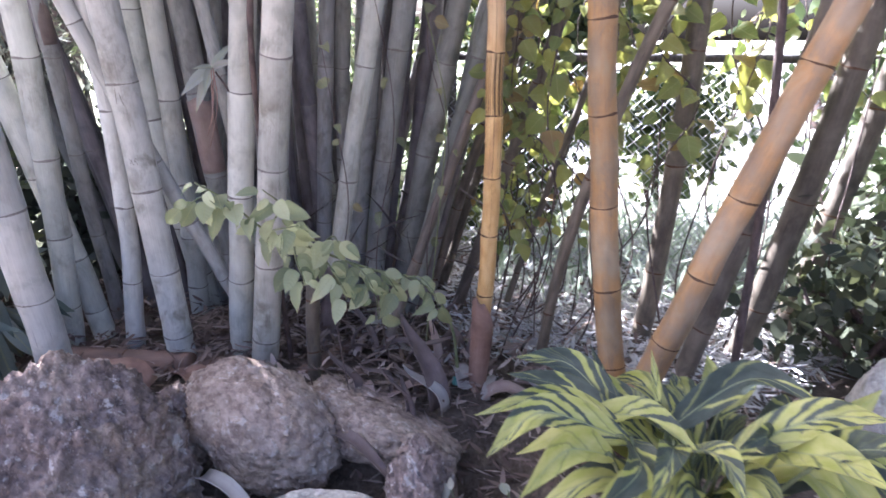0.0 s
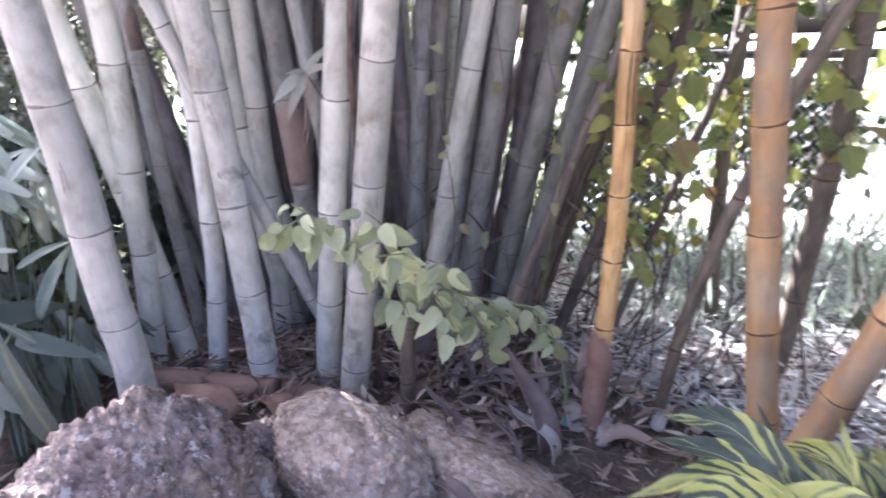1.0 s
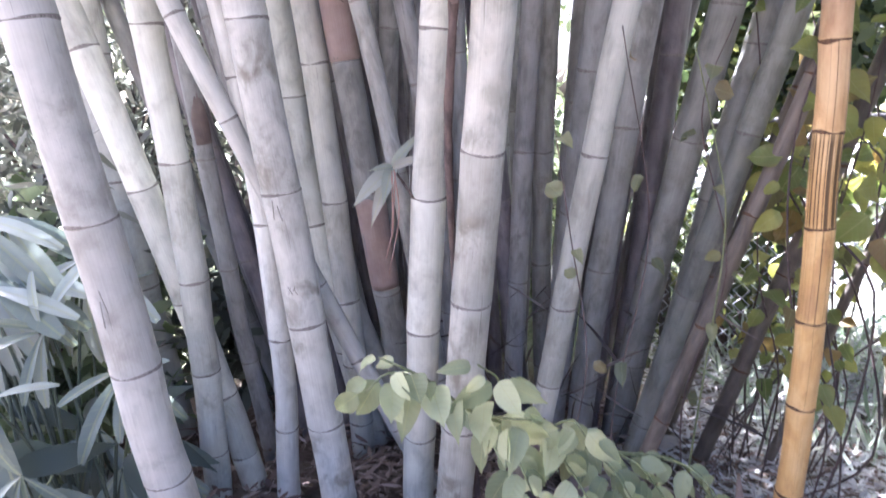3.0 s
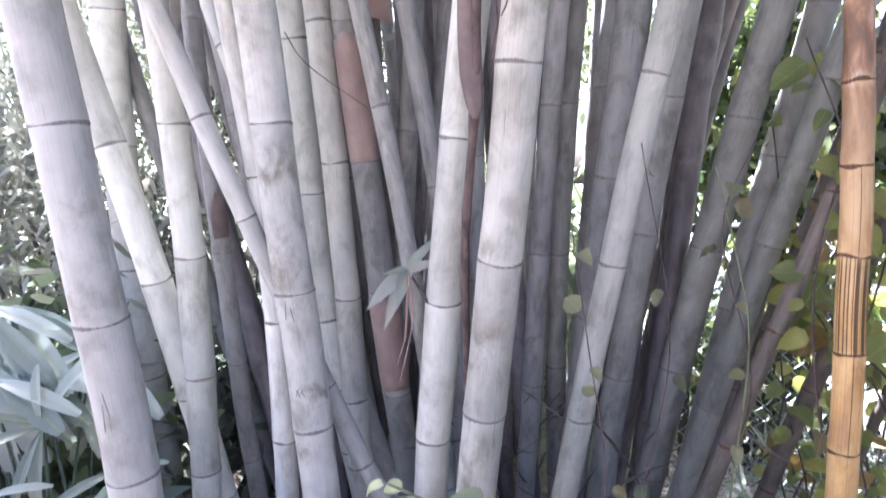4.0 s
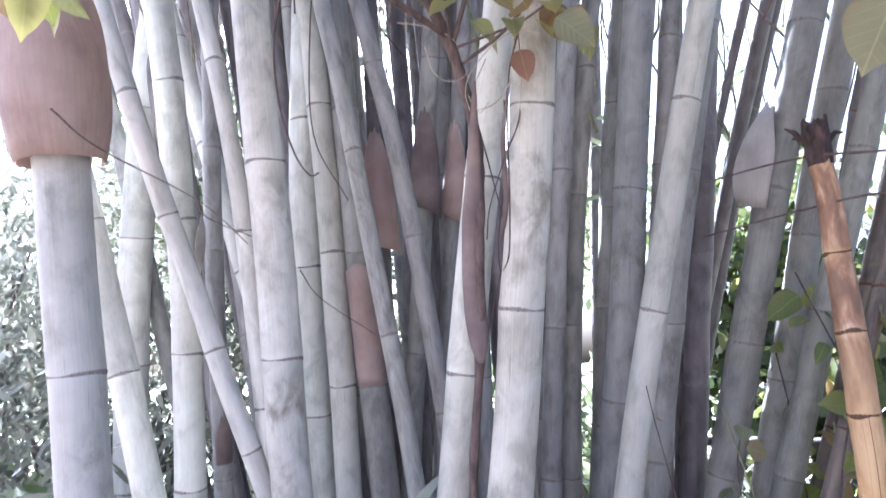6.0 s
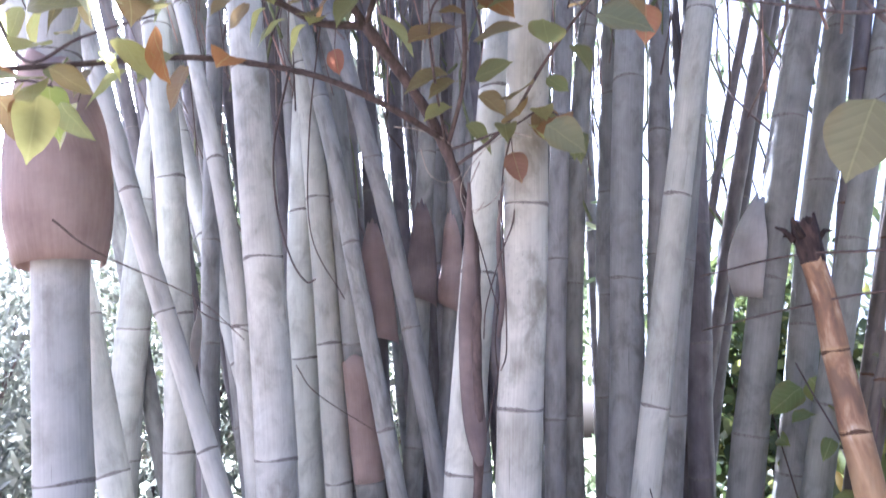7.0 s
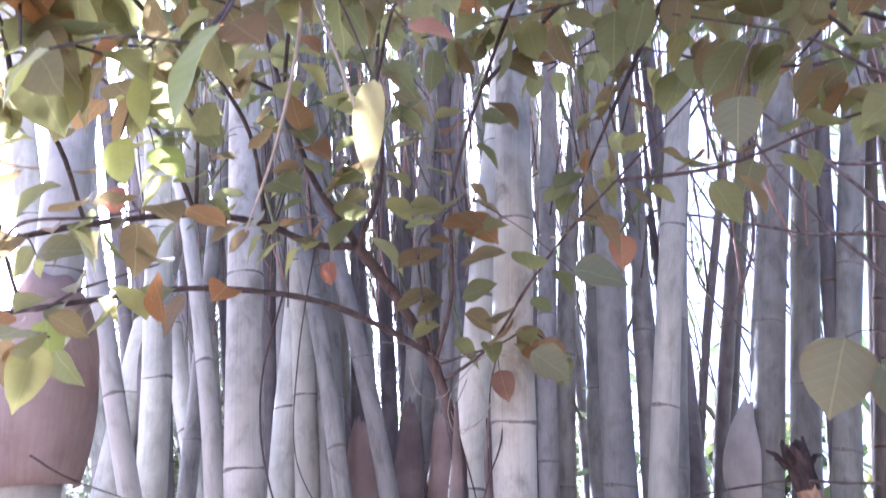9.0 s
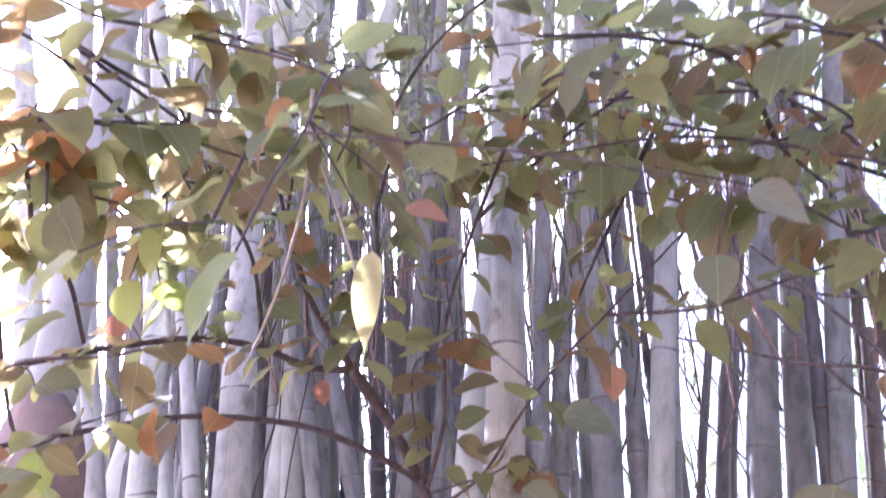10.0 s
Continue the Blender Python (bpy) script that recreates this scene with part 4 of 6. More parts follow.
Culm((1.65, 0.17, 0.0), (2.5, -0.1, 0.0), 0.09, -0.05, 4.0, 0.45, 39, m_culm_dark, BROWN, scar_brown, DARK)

# ---- sheaths on the culms ----
c_a.sheath(1.945, 0.44, 262, 340, m_sheath, 0.98, "large reddish brown flared sheath", 0.45, bell=True)
c_h.sheath(1.46, 0.36, 268, 300, m_sheath, 0.06, "reddish brown papery sheath", 0.8)
c_h.sheath(0.74, 0.30, 268, 300, m_sheath, 0.06, "reddish brown papery sheath", 0.7)
c_y.sheath(1.90, 0.38, 280, 200, m_sheath_pink, 1.15, "large loose pinkish brown sheath", 0.35, bell=2)
c_x.sheath(2.0, 0.30, 262, 210, m_sheath_dark, 0.75, "dark purple-brown flared sheath", 0.3, bell=2)
c_x2.sheath(1.98, 0.30, 250, 200, m_sheath, 0.6, "brown flared sheath", 0.3, bell=2)
c_p.sheath(1.90, 0.28, 192, 120, m_sheath_pale, 1.3, "papery pale grey sheath standing off the culm", 0.55, bell=True)
c_d.sheath(1.78, 0.17, 355, 40, m_sheath_pale, 0.7, "pale curled sheath", 0.2)
c_d2.sheath(1.24, 0.15, 320, 110, m_sheath_dark, 0.1, "dark brown papery sheath", 0.3)
c_n.sheath(0.05, 0.36, 270, 280, m_sheath_dark, 0.25, "dark brown sheath at the foot", 0.3)
c_q.sheath(0.0, 0.4, 215, 320, m_sheath_brown, 0.4, "torn brown sheath at the foot", 0.35)

# broken, charred end of the golden culm
def charred_end(culm, low):
    rng = random.Random(5)
    sides, verts, faces = 20, [], []
    tops = [0.075 + 0.03 * rng.random() - (0.02 if k % 5 == 0 else 0) for k in range(sides)]
    for row, (h, r) in enumerate(((0.0, 1.03), (0.25, 1.12), (0.5, 1.06), (0.75, 1.16), (1.0, 1.05), (1.0, 0.8), (0.4, 0.72))):
        for k in range(sides):
            a = 2 * math.pi * k / sides
            rr = culm.radius(low) * r * (1 + 0.14 * (rng.random() - 0.5))
            verts.append(culm.at(low) + Vector((math.cos(a) * rr, math.sin(a) * rr, tops[k] * h)))
    for row in range(6):
        faces += [(row * sides + k, row * sides + (k + 1) % sides, (row + 1) * sides + (k + 1) % sides, (row + 1) * sides + k) for k in range(sides)]
    child("charred_end", link_mesh("charred_end", verts, faces, m_char), culm.thing, None, "black charred ragged end")
    for k in range(5):
        a = rng.uniform(0, 6.28)
        foot = culm.at(low + 0.05) + Vector((math.cos(a), math.sin(a), 0)) * culm.radius(low)
        head = foot + Vector((math.cos(a) * 0.03, math.sin(a) * 0.03, rng.uniform(-0.03, 0.05)))
        child("splinter", tube("splinter", [foot, foot.lerp(head, 0.5) + Vector((0, 0, 0.008)), head], 0.008, 0.002, m_char, 6), culm.thing)


charred_end(c_q, 1.86)

# scratches cut into a culm's skin
def scratch(culm, z, turn, marks):
    for du, dz, slope, size in marks:
        line = []
        for k in range(5):
            f = (k / 4 - 0.5) * size
            a = radians(turn) + (du + f * slope) / culm.radius(z)
            h = z + dz + f
            line.append(culm.at(h) + Vector((math.cos(a), math.sin(a), 0)) * culm.radius(h) * 1.006)
        child("scratch", tube("scratch", line, 0.0011, 0.0008, m_ring, 5), culm.thing)


scratch(c_f, 0.86, 272, [(-0.008, 0.0, 0.5, 0.02), (-0.006, 0.0, -0.5, 0.02), (0.006, 0.006, 0.6, 0.014), (0.009, -0.004, -0.5, 0.014)])
scratch(c_f, 1.08, 262, [(0.0, 0.0, 0.1, 0.05), (0.016, -0.01, -0.15, 0.04)])
scratch(c_a, 0.92, 275, [(0.0, 0.0, 0.1, 0.06), (0.01, 0.03, -0.1, 0.05)])

# ---- leaves that are used again and again ----
shrub_leaves = [leaf_mesh("leaf", m_leaf_shrub, w, d, f, 10, 1.2, b, wv) for w, d, f, b, wv in ((0.72, 0.18, 0.1, 0.82, 0.08), (0.64, 0.32, 0.16, 0.8, 0.1), (0.78, 0.1, 0.08, 0.86, 0.06), (0.58, 0.4, 0.2, 0.78, 0.12))]
spray_leaves = [leaf_mesh("leaf", m_leaf_spray, w, d, f, 10, 1.2, b, wv) for w, d, f, b, wv in ((0.55, 0.3, 0.2, 0.74, 0.12), (0.46, 0.5, 0.28, 0.7, 0.16), (0.6, 0.2, 0.14, 0.76, 0.1))]
vine_leaves = [leaf_mesh("leaf", m_leaf_vine, w, d, f, 9, 1.2, b, wv) for w, d, f, b, wv in ((0.72, 0.25, 0.15, 0.62, 0.12), (0.6, 0.4, 0.22, 0.64, 0.16), (0.76, 0.15, 0.12, 0.6, 0.12))]
palm_leaflet = [strap_mesh("leaflet", m_leaf_palm, w, d, f) for w, d, f in ((0.19, 0.35, 0.2), (0.16, 0.5, 0.22), (0.22, 0.2, 0.16), (0.17, 0.28, 0.2))]
tuft_leaves = [leaf_mesh("leaf", m_leaf_tuft, w, d, f, 9, 1.0, 0.75, 0.1) for w, d, f in ((0.27, 0.4, 0.3), (0.23, 0.55, 0.3))]
creeper_leaves = [leaf_mesh("leaf", m_leaf_creeper, w, d, f, 9, 1.2, b, wv) for w, d, f, b, wv in ((0.7, 0.2, 0.15, 0.62, 0.15), (0.55, 0.35, 0.25, 0.66, 0.2))]


TWIG_LINES = []


def leafy_twig(plant, points, r0, r1, leaves, count, size, rng, bark, first=0.1, name="twig", face=(0, -0.75, 0.65), hang=0.55, steps=6):
    """A twig with stalked leaves on both sides, all of them parts of the plant."""
    line = spline(points, steps)
    TWIG_LINES.append(line)
    twig = child(name, tube(name, line, r0, r1, bark, 7, 0.25, rng), plant)
    for k in range(count):
        f = first + (1 - first) * (k + rng.random() * 0.8) / count
        i = min(int(f * (len(line) - 1)), len(line) - 2)
        p = line[i].lerp(line[i + 1], rng.random())
        along = (line[i + 1] - line[i]).normalized()
        side = along.cross(Vector((0, 0, 1))).normalized() * (1 if k % 2 else -1)
        way = (along * rng.uniform(0.0, 0.7) + side * rng.uniform(0.4, 1.0) + Vector((0, rng.uniform(-0.5, 0.2), -hang * rng.uniform(0.2, 1.5)))).normalized()
        stalk = p + (side * 0.4 + way * 0.6) * size * rng.uniform(0.18, 0.4)
        turned = Vector(face) + Vector((rng.uniform(-0.6, 0.6), rng.uniform(-0.5, 0.5), rng.uniform(-0.4, 0.4)))
        child("leaf", rng.choice(leaves), twig, aim(stalk, way, turned, size * rng.uniform(0.65, 1.25)))
    return line


# ---- green spray that hangs across the culms ----
rng = random.Random(11)
spray = thing("leafy_branch", (0.06, 2.2, 0.0), "pale green leafy branch reaching across the bamboo", "shrub")
leafy_twig(spray, [(0.06, 2.2, 0.0), (0.03, 2.2, 0.25), (-0.074, 2.163, 0.430), (-0.243, 2.043, 0.525), (-0.395, 1.917, 0.635), (-0.510, 1.81, 0.725), (-0.581, 1.718, 0.835), (-0.644, 1.65, 0.905)], 0.006, 0.002, spray_leaves, 34, 0.078, rng, m_stem, 0.3)
for points, count, size in (
        ([(-0.510, 1.81, 0.725), (-0.457, 1.76, 0.815), (-0.484, 1.7, 0.875)], 8, 0.075), ([(-0.581, 1.718, 0.835), (-0.644, 1.7, 0.855), (-0.679, 1.66, 0.835)], 8, 0.08),
        ([(-0.510, 1.81, 0.725), (-0.448, 1.74, 0.755), (-0.395, 1.7, 0.775)], 9, 0.08), ([(-0.448, 1.86, 0.675), (-0.430, 1.8, 0.635), (-0.403, 1.77, 0.585)], 9, 0.075),
        ([(-0.395, 1.917, 0.635), (-0.332, 1.86, 0.695), (-0.305, 1.8, 0.695)], 9, 0.08), ([(-0.395, 1.917, 0.635), (-0.332, 1.84, 0.595), (-0.288, 1.8, 0.535)], 8, 0.085),
        ([(-0.305, 1.99, 0.565), (-0.252, 1.91, 0.565), (-0.216, 1.87, 0.525)], 8, 0.08), ([(-0.243, 2.043, 0.525), (-0.190, 1.97, 0.535), (-0.145, 1.94, 0.485)], 8, 0.078),
        ([(-0.243, 2.043, 0.525), (-0.216, 1.96, 0.455), (-0.208, 1.92, 0.395)], 5, 0.07), ([(-0.128, 2.11, 0.475), (-0.074, 2.04, 0.495), (-0.030, 2, 0.455), (-0.012, 1.98, 0.405)], 8, 0.072)):
    leafy_twig(spray, points, 0.003, 0.0015, spray_leaves, count, size, rng, m_stem, 0.15, "twig", (0, -0.8, 0.5), 0.75)

# ---- tuft of dry shoots on a culm ----
tuft = thing("dry_tuft", (-0.777, 2.27, 1.164), "tuft of dusty grey-green leaves hanging from a bamboo joint", "leaf tuft")
knot = Vector((-0.777, 2.27, 1.164))
child("stalk", tube("stalk", spline([c_k.at(1.09) + Vector((-0.03, -0.03, 0)), knot], 5), 0.004, 0.003, m_bark), tuft)
for k, tip in enumerate([(-0.833, 2.156, 1.102), (-0.801, 2.159, 1.07), (-0.769, 2.158, 1.114), (-0.705, 2.237, 1.242), (-0.797, 2.2, 1.161), (-0.692, 2.213, 1.187)]):
    v = Vector(tip) - knot
    child("leaf", tuft_leaves[k % 2], tuft, aim(knot, v + Vector((0, 0, 0.02)), (0.2, -1, 0.5), v.length * 1.05))
for line in [[(-0.758, 2.213, 1.166), (-0.748, 2.193, 1.053), (-0.771, 2.147, 0.916)], [(-0.763, 2.211, 1.162), (-0.764, 2.182, 1.028), (-0.778, 2.156, 0.953)], [(-0.755, 2.213, 1.159), (-0.759, 2.199, 1.092), (-0.763, 2.176, 1.002)]]:
    child("thread", tube("thread", spline(line, 5), 0.002, 0.001, m_thread, 5), tuft)

# thin bare side branches that cross the culms
for line in [[(-1.138, 1.481, 1.93), (-1.191, 1.658, 1.946), (-1.215, 2.0, 1.908), (-1.151, 2.132, 1.84)], [(-1.067, 2.229, 1.762), (-1.032, 2.31, 1.709), (-0.943, 2.465, 1.596)], [(-1.245, 2.02, 1.932), (-1.229, 2.066, 1.903), (-1.183, 2.185, 1.855)]]:
    twig = thing("bare_twig", line[0], "thin brown bare side branch crossing the culms", "twig", "bare twigs on the clump")
    line = [Vector(p) + Vector((0.006 * (-1) ** i, 0, 0.008 * (-1) ** i)) for i, p in enumerate(line)]
    child("stem", tube("stem", spline(line, 6), 0.0019, 0.001, m_twig, 6, 0.3, random.Random(4)), twig)


# ---- shrub that grows up among the culms ----
rng = random.Random(21)
shrub = thing("shrub", (-0.60, 2.32, 0.0), "woody shrub with yellow, green and rust-coloured leaves", "shrub")
STEM = [(-0.60, 2.32, 0.0), (-0.615, 2.22, 0.7), (-0.60, 2.12, 1.2), (-0.555, 2.04, 1.52), (-0.535, 1.99, 1.75), (-0.525, 1.976, 1.933), (-0.535, 1.965, 2.034), (-0.565, 1.936, 2.175), (-0.618, 1.883, 2.299), (-0.697, 1.789, 2.425)]
child("stem", tube("stem", spline(STEM, 6), 0.009, 0.012, m_bark, 9, 0.3, rng), shrub)
leafy_twig(shrub, [(-0.697, 1.789, 2.425), (-0.769, 1.676, 2.558), (-0.82, 1.60, 2.75), (-0.85, 1.5, 2.95)], 0.009, 0.004, shrub_leaves, 26, 0.1, rng, m_bark)
leafy_twig(shrub, [(-0.697, 1.789, 2.425), (-0.78, 1.736, 2.415), (-0.85, 1.641, 2.422), (-0.947, 1.536, 2.401), (-1.06, 1.393, 2.31), (-1.144, 1.32, 2.249)], 0.009, 0.005, shrub_leaves, 26, 0.08, rng, m_bark, 0.2)
leafy_twig(shrub, [(-0.568, 1.925, 2.198), (-0.648, 1.828, 2.234), (-0.735, 1.724, 2.256), (-0.811, 1.628, 2.248), (-0.916, 1.514, 2.22), (-1.012, 1.403, 2.16), (-1.082, 1.294, 2.096)], 0.007, 0.004, shrub_leaves, 9, 0.08, rng, m_bark, 0.6)
leafy_twig(shrub, [(-0.558, 1.953, 2.139), (-0.43, 1.896, 2.19), (-0.33, 1.83, 2.286), (-0.226, 1.747, 2.358), (-0.126, 1.667, 2.403), (0.05, 1.55, 2.5)], 0.004, 0.002, shrub_leaves, 16, 0.085, rng, m_bark, 0.15)
leafy_twig(shrub, [(-0.697, 1.789, 2.425), (-0.62, 1.72, 2.56), (-0.60, 1.62, 2.75), (-0.55, 1.5, 2.9)], 0.006, 0.003, shrub_leaves, 24, 0.1, rng, m_bark)
leafy_twig(shrub, [(-0.85, 1.641, 2.422), (-0.86, 1.55, 2.6), (-0.9, 1.42, 2.7), (-0.92, 1.3, 2.78)], 0.005, 0.003, shrub_leaves, 22, 0.1, rng, m_bark)
leafy_twig(shrub, [(-0.947, 1.536, 2.401), (-1.0, 1.45, 2.55), (-1.1, 1.3, 2.65), (-1.15, 1.2, 2.72)], 0.005, 0.003, shrub_leaves, 20, 0.085, rng, m_bark)
leafy_twig(shrub, [(-0.565, 1.936, 2.175), (-0.50, 1.85, 2.30), (-0.46, 1.72, 2.48), (-0.36, 1.6, 2.65), (-0.25, 1.45, 2.75)], 0.005, 0.003, shrub_leaves, 26, 0.1, rng, m_bark)
leafy_twig(shrub, [(-0.82, 1.60, 2.75), (-0.72, 1.42, 2.78), (-0.6, 1.25, 2.7), (-0.5, 1.12, 2.6)], 0.005, 0.002, shrub_leaves, 22, 0.1, rng, m_bark)
leafy_twig(shrub, [(-0.36, 1.6, 2.65), (-0.15, 1.45, 2.7), (0.05, 1.3, 2.68), (0.2, 1.2, 2.62)], 0.005, 0.002, shrub_leaves, 24, 0.09, rng, m_bark)
leafy_twig(shrub, [(-0.126, 1.667, 2.403), (0.05, 1.6, 2.35), (0.2, 1.5, 2.33), (0.36, 1.42, 2.3)], 0.004, 0.002, shrub_leaves, 16, 0.085, rng, m_bark)
leafy_twig(shrub, [(-0.55, 1.5, 2.9), (-0.4, 1.35, 2.95), (-0.2, 1.2, 2.9), (0.0, 1.1, 2.85)], 0.005, 0.002, shrub_leaves, 24, 0.09, rng, m_bark)
leafy_twig(shrub, [(-0.92, 1.3, 2.78), (-0.8, 1.15, 2.72), (-0.68, 1.05, 2.62), (-0.6, 0.98, 2.52)], 0.004, 0.002, shrub_leaves, 18, 0.085, rng, m_bark)
for points, r in (([(-0.50, 1.02, 2.42), (-0.53, 1.10, 2.33), (-0.60, 1.20, 2.24), (-0.69, 1.30, 2.17)], 0.005), ([(-0.53, 1.05, 2.42), (-0.49, 1.08, 2.30), (-0.46, 1.12, 2.18), (-0.45, 1.15, 2.10)], 0.004)):
    child("dry_stem", tube("dry_stem", spline(points, 7), r * 0.6, r * 0.35, m_straw, 7, 0.3, rng), shrub, None, "long pale dry stem")
for points in ([(-0.53, 1.97, 2.05), (-0.50, 1.98, 1.9), (-0.485, 2.02, 1.77), (-0.52, 2.03, 1.62), (-0.55, 2.03, 1.52)], [(-0.46, 1.95, 2.05), (-0.475, 2.0, 1.9), (-0.50, 2.02, 1.75), (-0.49, 2.03, 1.6)], [(-0.78, 1.74, 2.41), (-0.83, 1.8, 2.2), (-0.86, 1.88, 2.0), (-0.80, 1.92, 1.86)]):
    child("tendril", tube("tendril", spline(points, 8), 0.0018, 0.0012, m_bark, 5), shrub)

# dark vines and curled pale fibres that hang about the shrub's fork
for points in ([(-0.792, 1.63, 2.240), (-0.818, 1.63, 2.096), (-0.811, 1.63, 1.975), (-0.782, 1.63, 1.875), (-0.753, 1.63, 1.829), (-0.735, 1.63, 1.830)],
               [(-0.427, 1.93, 2.180), (-0.427, 1.94, 2.018), (-0.462, 1.92, 1.916), (-0.499, 1.93, 1.819), (-0.512, 1.95, 1.756)],
               [(-0.452, 1.94, 2.061), (-0.459, 1.95, 1.918), (-0.459, 1.93, 1.817), (-0.467, 1.94, 1.723), (-0.482, 1.95, 1.690)],
               [(-0.420, 1.91, 2.170), (-0.440, 1.93, 2.12), (-0.452, 1.94, 2.061)]):
    child("tendril", tube("tendril", spline(points, 8), 0.0022, 0.0014, m_bark, 6, 0.2, rng), shrub)
for points in ([(-0.372, 1.88, 2.151), (-0.418, 1.90, 2.176), (-0.469, 1.91, 2.159), (-0.522, 1.92, 2.109), (-0.538, 1.93, 2.069), (-0.527, 1.91, 2.021)],
               [(-0.612, 1.89, 2.165), (-0.600, 1.90, 2.115), (-0.573, 1.91, 2.092), (-0.545, 1.93, 2.102), (-0.531, 1.94, 2.124)],
               [(-0.436, 1.89, 2.065), (-0.465, 1.91, 2.036), (-0.493, 1.90, 2.017), (-0.518, 1.92, 2.029), (-0.534, 1.94, 2.068)],
               [(-0.668, 1.88, 2.224), (-0.630, 1.90, 2.223), (-0.573, 1.91, 2.199), (-0.537, 1.94, 2.169)],
               [(-0.486, 1.89, 2.118), (-0.516, 1.91, 2.066), (-0.506, 1.90, 2.010), (-0.483, 1.89, 2.025)]):
    child("fibre", tube("fibre", spline(points, 8), 0.0014, 0.0008, m_straw, 5, 0.3, rng), shrub, None, "curled pale dry fibre")

# leafy twigs that reach over towards the viewer
spurs = [(-0.82, 1.60, 2.75), (-0.85, 1.5, 2.95), (-0.947, 1.536, 2.401), (-1.06, 1.393, 2.31), (-0.36, 1.6, 2.65), (-0.25, 1.45, 2.75), (-0.72, 1.42, 2.78), (-0.6, 1.62, 2.75), (-0.9, 1.42, 2.7)]
for k, foot in enumerate(spurs):
    f = Vector(foot)
    tip = Vector((f.x + rng.uniform(-0.25, 0.3), rng.uniform(0.95, 1.3), 0))
    tip.z = 1.75 + (tip.y - 0.53) * rng.uniform(0.82, 1.25)
    leafy_twig(shrub, [f, f.lerp(tip, 0.5) + Vector((0, 0, 0.08)), tip], 0.004, 0.002, shrub_leaves, 9, 0.082, rng, m_bark)
over_shrub = thing("shrub", (0.95, 1.9, 0.0), "tall thin shrub with olive and rust leaves overhead", "shrub")
trunk = spline([(0.95, 1.9, 0.0), (0.98, 1.95, 1.0), (0.9, 1.95, 1.9), (0.75, 1.85, 2.4), (0.55, 1.7, 2.65)], 6)
child("stem", tube("stem", trunk, 0.014, 0.009, m_bark, 8, 0.2, rng), over_shrub)
lower_limbs = [[(0.55, 1.7, 2.65), (0.3, 1.6, 2.72), (0.05, 1.5, 2.75), (-0.2, 1.45, 2.8)],
         [(0.55, 1.7, 2.65), (0.45, 1.45, 2.6), (0.3, 1.2, 2.5), (0.1, 1.05, 2.4)],
         [(0.75, 1.85, 2.4), (0.55, 1.7, 2.35), (0.4, 1.5, 2.3), (0.25, 1.35, 2.28)],
         [(0.55, 1.7, 2.65), (0.4, 1.65, 2.9), (0.1, 1.6, 3.05), (-0.3, 1.6, 3.1)],
         [(0.3, 1.6, 2.72), (0.15, 1.3, 2.65), (-0.05, 1.1, 2.5), (-0.2, 0.98, 2.38)],
         [(0.45, 1.45, 2.6), (0.35, 1.2, 2.7), (0.15, 1.0, 2.62)]]
upper_limbs = [[(0.05, 1.5, 2.75), (-0.1, 1.7, 2.6), (-0.2, 1.85, 2.5)],
         [(0.75, 1.85, 2.4), (0.6, 1.9, 2.25), (0.45, 1.8, 2.05), (0.38, 1.7, 1.9)],
         [(0.1, 1.6, 3.05), (0.0, 1.9, 3.1), (-0.2, 2.1, 3.15)],
         [(-0.3, 1.6, 3.1), (-0.5, 1.7, 3.1), (-0.75, 1.75, 3.15)],
         [(0.4, 1.65, 2.9), (0.5, 1.9, 2.95), (0.45, 2.15, 3.0)]]
for line in lower_limbs + upper_limbs:
    leafy_twig(over_shrub, line, 0.006, 0.002, shrub_leaves, 22, 0.092, rng, m_bark)
for line in [[(0.3, 1.6, 2.72), (0.329, 1.577, 2.535), (0.152, 1.582, 2.548), (-0.066, 1.563, 2.641), (-0.276, 1.609, 2.683)], [(0.3, 1.6, 2.72), (0.421, 1.534, 2.681), (0.174, 1.565, 2.71), (-0.094, 1.54, 2.807), (-0.33, 1.565, 2.86)]]:
    leafy_twig(over_shrub, line, 0.004, 0.0016, shrub_leaves, 26, 0.085, rng, m_bark, 0.25)
for line in [[(0.55, 1.7, 2.65), (0.319, 1.376, 2.436), (0.05, 1.346, 2.537), (-0.227, 1.399, 2.608), (-0.455, 1.457, 2.671)], [(0.55, 1.7, 2.65), (0.279, 1.349, 2.567), (0.069, 1.322, 2.619), (-0.162, 1.331, 2.663), (-0.349, 1.347, 2.713)], [(0.55, 1.7, 2.65), (0.29, 1.456, 2.363), (0.16, 1.401, 2.431), (-0.015, 1.387, 2.519)], [(0.55, 1.7, 2.65), (0.302, 1.283, 2.678), (0.001, 1.267, 2.743), (-0.346, 1.249, 2.782)]]:
    leafy_twig(over_shrub, line, 0.004, 0.0016, shrub_leaves, 26, 0.085, rng, m_bark, 0.3)
leafy_twig(over_shrub, [(0.75, 1.85, 2.4), (0.42, 1.72, 2.12), (0.279, 1.689, 2.04), (0.2, 1.66, 1.99)], 0.004, 0.0016, shrub_leaves, 4, 0.095, rng, m_bark, 0.4)
